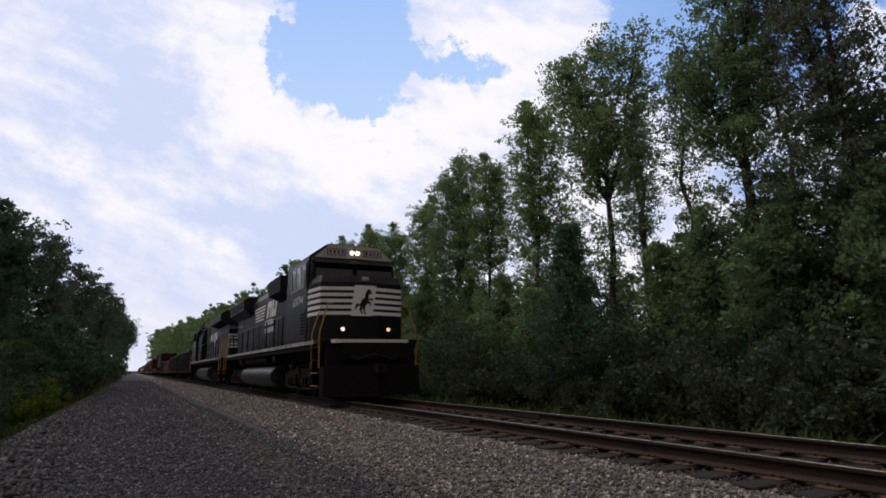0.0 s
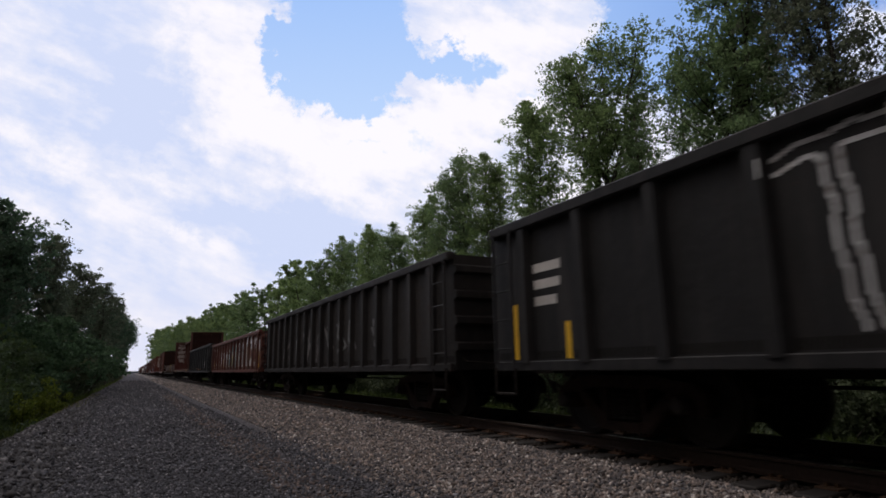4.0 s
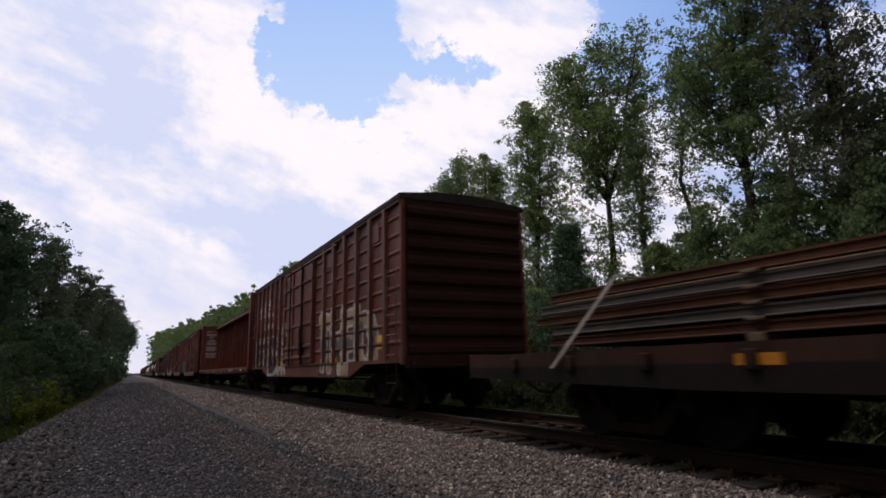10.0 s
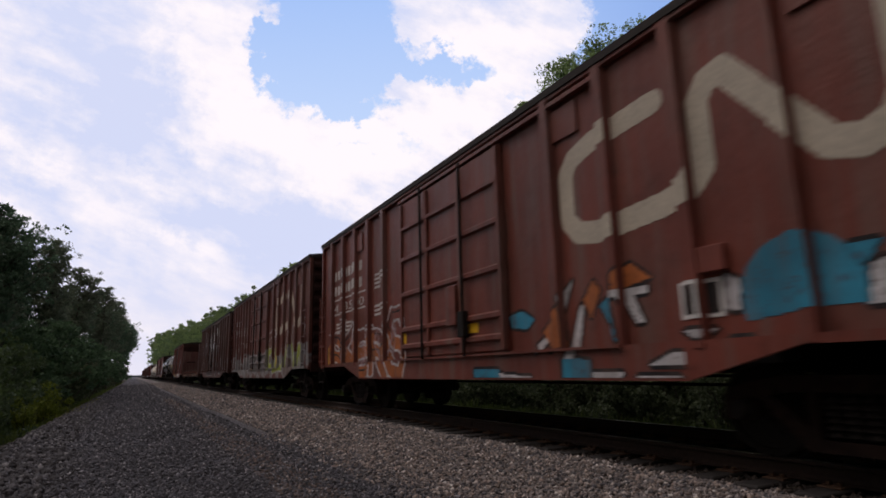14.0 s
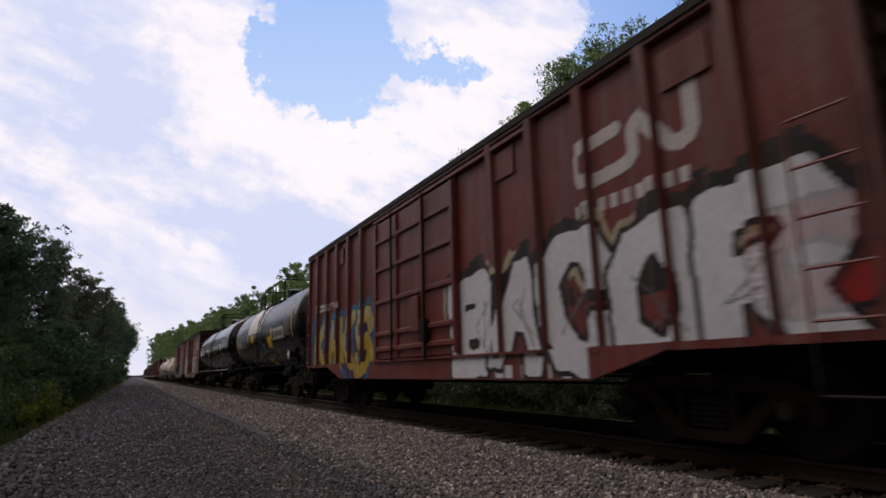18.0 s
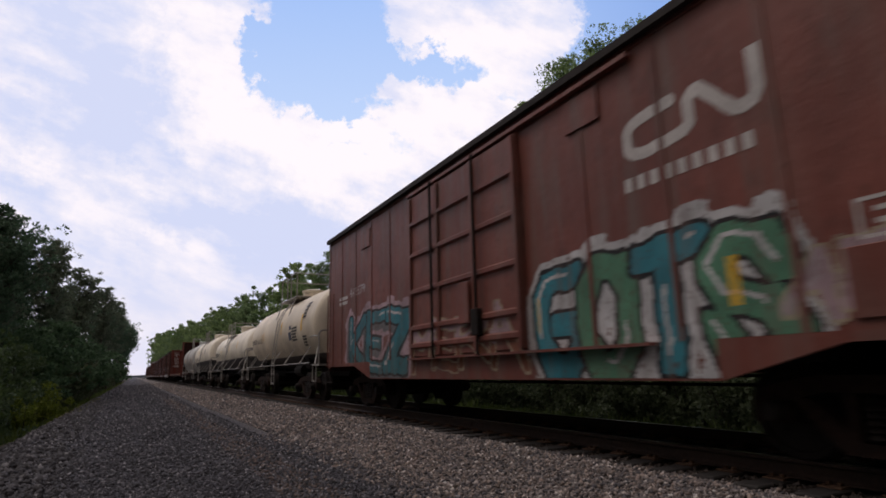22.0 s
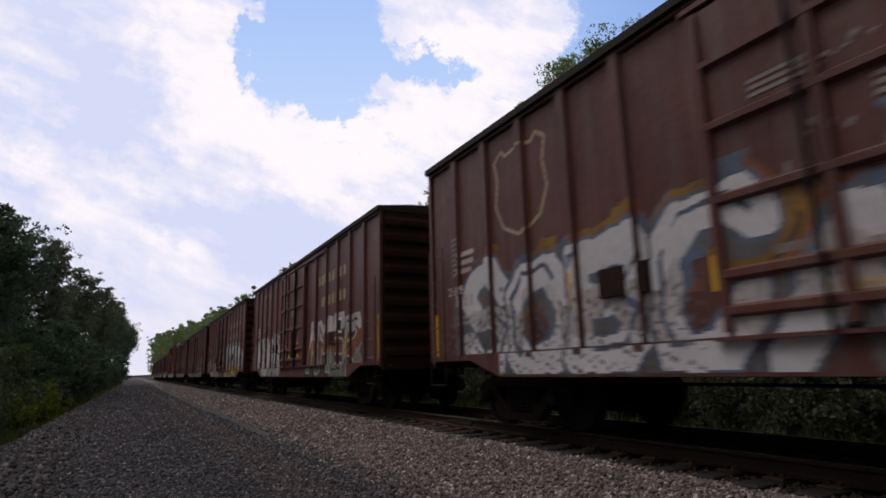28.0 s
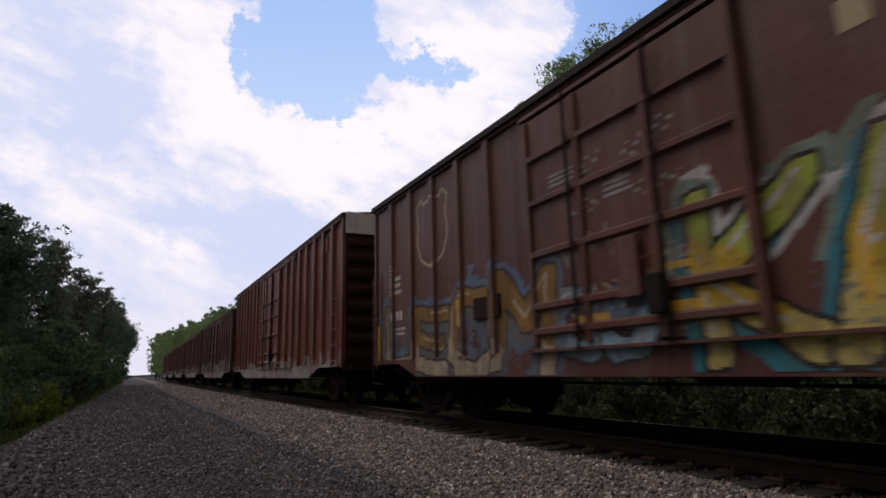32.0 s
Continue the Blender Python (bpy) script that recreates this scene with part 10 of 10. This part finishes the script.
def loco_second():
    loco, length = vehicle("locomotive", "black diesel locomotive running long hood first", 36.9, 59.0)
    o = -length / 2 - 0.3
    Y = lambda y: o + y
    part("frame", Geo().box(-0.9, 0.9, Y(0.9), Y(22.0), 1.1, 1.6).box(-1.46, 1.46, Y(1.2), Y(21.9), 1.45, 1.62), M_BLACK, loco)
    part("walkway", Geo().cbox(-1.5, 1.5, Y(1.0), Y(22.0), 1.6, 1.7, 0.01), P_LOCO, loco)
    hood = [(-0.95, 1.7), (-0.95, 4.3), (-0.72, 4.6), (0.72, 4.6), (0.95, 4.3), (0.95, 1.7)]
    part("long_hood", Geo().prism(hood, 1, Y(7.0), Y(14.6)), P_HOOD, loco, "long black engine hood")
    low = [(-0.95, 1.7), (-0.95, 3.95), (0.95, 3.95), (0.95, 1.7)]
    part("rear_hood", Geo().prism(low, 1, Y(1.85), Y(7.0)), P_LOCO, loco)
    part("radiator", Geo().prism([(-0.95, 3.75), (-1.55, 3.95), (-1.55, 4.35), (-1.2, 4.55), (1.2, 4.55), (1.55, 4.35), (1.55, 3.95), (0.95, 3.75)], 1, Y(1.35), Y(7.1)), P_LOCO, loco, "winged overhanging radiator hood")
    for s in (-1, 1):
        part("radiator_screen", Geo().prism([(s * 1.0, 3.74), (s * 1.5, 3.92), (s * 1.5, 3.94), (s * 1.0, 3.77)], 1, Y(1.6), Y(6.9)), M_GRILLE, loco)
        for k in range(6):
            y = Y(2.3) + 0.78 * k
            hood_door(loco, s, 0.95, y, y + 0.7, 1.9, 3.3)
        for k in range(6):
            y = Y(7.3) + 1.15 * k
            hood_door(loco, s, 0.95, y + 0.03, y + 0.55, 1.85, 2.95)
            hood_door(loco, s, 0.95, y + 0.58, y + 1.1, 1.85, 2.95)
    for k in range(5):
        z = 2.3 + 0.185 * k
        part("end_stripe", Geo().box(-0.98, 0.98, Y(1.835), Y(1.848), z, z + 0.105), M_STRIPE, loco, "white end stripe")
        part("end_stripe", Geo().box(-0.965, -0.953, Y(1.85), Y(2.25) - 0.04 * k, z, z + 0.105), M_STRIPE, loco, "white end stripe")
    horse_panel(loco, Y(1.83), 2.75)
    g = text_geo("8082", 0.34, 0, 0, 0)
    g.v = [(-0.92 - p[1] * 1.3, Y(1.83), 3.48 + p[2]) for p in g.v]
    part("lettering", g, M_STRIPE, loco, "white end number")
    part("end_headlight", Geo().lathe([(Y(1.8), 0.0), (Y(1.8), 0.1), (Y(1.86), 0.12)], 1, 14, (0.12, 0, 3.95)), M_GALV, loco, "", True)
    part("exhaust_stack", Geo().cbox(-0.4, 0.4, Y(8.4), Y(9.3), 4.58, 4.75), M_BLACK, loco)
    # equipment hood behind the cab with blower openings
    part("equipment_hood", Geo().prism([(-1.3, 1.7), (-1.3, 3.5), (-1.05, 4.35), (1.05, 4.35), (1.3, 3.5), (1.3, 1.7)], 1, Y(14.6), Y(17.4)), P_LOCO, loco)
    for s in (-1, 1):
        for a, b in ((12.1, 12.9), (14.9, 15.6), (15.9, 16.9)):
            x = 1.0 if a < 14 else 1.2
            part("blower_opening", Geo().box(min(s * (x - 0.1), s * x), max(s * (x - 0.1), s * x), Y(a), Y(b), 3.6, 4.15), M_GRILLE, loco)
        part("roof_rail", Geo().tube([(s * 1.2, Y(14.5), 4.2), (s * 1.2, Y(14.5), 4.75), (s * 1.25, Y(17.6), 4.6), (s * 1.25, Y(17.6), 4.3)], 0.025, 6), P_LOCO, loco)
        for k in range(3):
            part("roof_stanchion", Geo().cyl((s * 1.22, Y(15.2 + 0.8 * k), 4.1), (s * 1.22, Y(15.2 + 0.8 * k), 4.7), 0.02, 6), P_LOCO, loco)
    cabp = [(-1.5, 1.7), (-1.5, 3.65), (-1.42, 4.2), (-1.0, 4.55), (1.0, 4.55), (1.42, 4.2), (1.5, 3.65), (1.5, 1.7)]
    part("cab", Geo().prism(cabp, 1, Y(17.4), Y(20.2)), P_LOCO, loco, "wide black cab")
    plan = [(-1.5, Y(20.2)), (-1.5, Y(20.3)), (-1.15, Y(21.25)), (-0.4, Y(21.45)), (0.4, Y(21.45)), (1.15, Y(21.25)), (1.5, Y(20.3)), (1.5, Y(20.2))]
    n = len(plan)
    nose = Geo().prism(plan, 2, 1.7, 3.2)
    nose.add([(x, y, 3.2) for x, y in plan] + [(x * 0.97, y - (0.75 if 1 < i < n - 2 else 0), 3.75) for i, (x, y) in enumerate(plan)], [(i, (i + 1) % n, n + (i + 1) % n, n + i) for i in range(n)] + [tuple(range(n, 2 * n))])
    part("nose", nose, P_LOCO, loco, "sloped black nose")
    for k in range(5):
        z = 2.24 + 0.19 * k
        part("nose_stripe", plan_ring(plan, z, z + 0.1, 0.006), M_STRIPE, loco, "white nose stripe")
    for s in (-1, 1):
        for a, b, m in ((17.7, 18.35, M_WINDOW), (18.45, 19.1, M_GLASS), (19.3, 19.75, M_WINDOW)):
            x = s * 1.502
            part("cab_window", Geo().box(min(x, x + s * 0.006), max(x, x + s * 0.006), Y(a), Y(b), 3.5, 4.1), m, loco, "side cab window")
            part("window_frame", Geo().box(min(x, x + s * 0.02), max(x, x + s * 0.02), Y(a) - 0.05, Y(b) + 0.05, 3.45, 3.5).box(min(x, x + s * 0.02), max(x, x + s * 0.02), Y(a) - 0.05, Y(a), 3.5, 4.12)
                 .box(min(x, x + s * 0.02), max(x, x + s * 0.02), Y(b), Y(b) + 0.05, 3.5, 4.12), M_BLACK, loco)
        part("cab_door", Geo().cbox(min(s * 1.5, s * 1.515), max(s * 1.5, s * 1.515), Y(18.6), Y(19.3), 1.75, 2.6, 0.006), M_GRILLE, loco)
        part("belt_rail", Geo().box(min(s * 1.5, s * 1.53), max(s * 1.5, s * 1.53), Y(17.0), Y(20.2), 2.66, 2.7), P_LOCO, loco)
        part("equipment_panel", Geo().cbox(min(s * 1.3, s * 1.32), max(s * 1.3, s * 1.32), Y(14.8), Y(17.2), 1.8, 3.2, 0.006), P_LOCO, loco)
        railing(loco, "handrail", s * 1.47, [Y(2.4 + 1.35 * k) for k in range(10)], 1.7, 2.85, M_BLACK)
        steps(loco, Y(1.25), s, 1)
        steps(loco, Y(21.7), s, -1)
    part("lettering", text_geo("8082", 0.4, Y(19.1), 3.02, -1.506, width=1.15), M_STRIPE, loco, "white cab number")
    part("windshield", Geo().box(-1.2, 1.2, Y(20.19), Y(20.21), 3.78, 4.2), M_GLASS, loco)
    tank = [(-1.15, 1.15), (-1.45, 1.0), (-1.45, 0.55), (-1.1, 0.25), (1.1, 0.25), (1.45, 0.55), (1.45, 1.0), (1.15, 1.15)]
    part("fuel_tank", Geo().prism(tank, 1, Y(8.0), Y(15.5)), M_TANKGREY, loco, "grey faceted fuel tank")
    loco_truck(loco, Y(4.7))
    loco_truck(loco, Y(18.2))
    part("end_platform", Geo().prism([(-1.45, Y(1.7)), (-1.4, Y(0.9)), (1.4, Y(0.9)), (1.45, Y(1.7))], 2, 1.45, 1.6), M_BLACK, loco)
    part("pilot", Geo().box(-1.3, 1.3, Y(0.85), Y(1.0), 0.3, 1.5), M_BLACK, loco)
    part("rear_pilot", Geo().box(-1.3, 1.3, Y(22.0), Y(22.15), 0.3, 1.5), M_BLACK, loco)
    part("end_rail", Geo().tube([(-1.0, Y(1.0), 1.65), (-1.0, Y(1.0), 2.7), (-0.3, Y(0.95), 2.7), (-0.3, Y(0.95), 1.65)], 0.025, 6).tube([(0.3, Y(0.95), 1.65), (0.3, Y(0.95), 2.7), (1.0, Y(1.0), 2.7), (1.0, Y(1.0), 1.65)], 0.025, 6), M_BLACK, loco)
    shared("coupler", ME_COUPLER[-1], loco, pose(0, Y(0.75), 0))
    shared("coupler", ME_COUPLER[1], loco, pose(0, Y(21.9), 0))
    sill_marks(loco, o, -1.5, [2.2, 3.5, 4.9, 6.2, 7.6, 8.9, 10.3, 11.6, 13.0, 14.4, 15.8, 17.6, 18.6, 19.3, 20.6], 1.6)
    side_emblem(loco, -0.972, 0.15, 3.1, 0.52, 3.95)
    for y in (8.9, 5.4, 16.1, 2.9):
        part("warning_label", Geo().box(-1.0, -0.985, Y(y), Y(y) + 0.3, 3.35, 3.42), M_STRIPE, loco)


loco_lead()
loco_second()


# ---- what moves ----
def motions():
    # the train runs at one steady speed
    for ob, mid in VEHICLES:
        walk(ob, [(t, pose(TRACK_X, mid - SPEED * t, 0)) for t in (0, 8, 16, 24, 32)])
    # the wheels roll; alike wheelsets at alike places in their trucks share one turning
    turning = {}
    for ob, y in WHEELS:
        z = ob.location.z
        if (y, z) not in turning:
            walk(ob, [(k / 30, pose(0, y, z, math.degrees(SPEED * k / 30 / z), 0, 0)) for k in range(32 * 30 + 1)])
            turning[y, z] = ob.animation_data
        else:
            ob.rotation_mode = "QUATERNION"
            ob.animation_data_create()
            ob.animation_data.action = turning[y, z].action
            ob.animation_data.action_slot = turning[y, z].action_slot
    # the clouds drift
    walk(backdrop, [(t, Matrix.Translation(EYE) @ pose(0, 0, 0, 0, 0, 0.105 * t) @ SKY_AXIS.to_4x4()) for t in (0, 16, 32)])


motions()
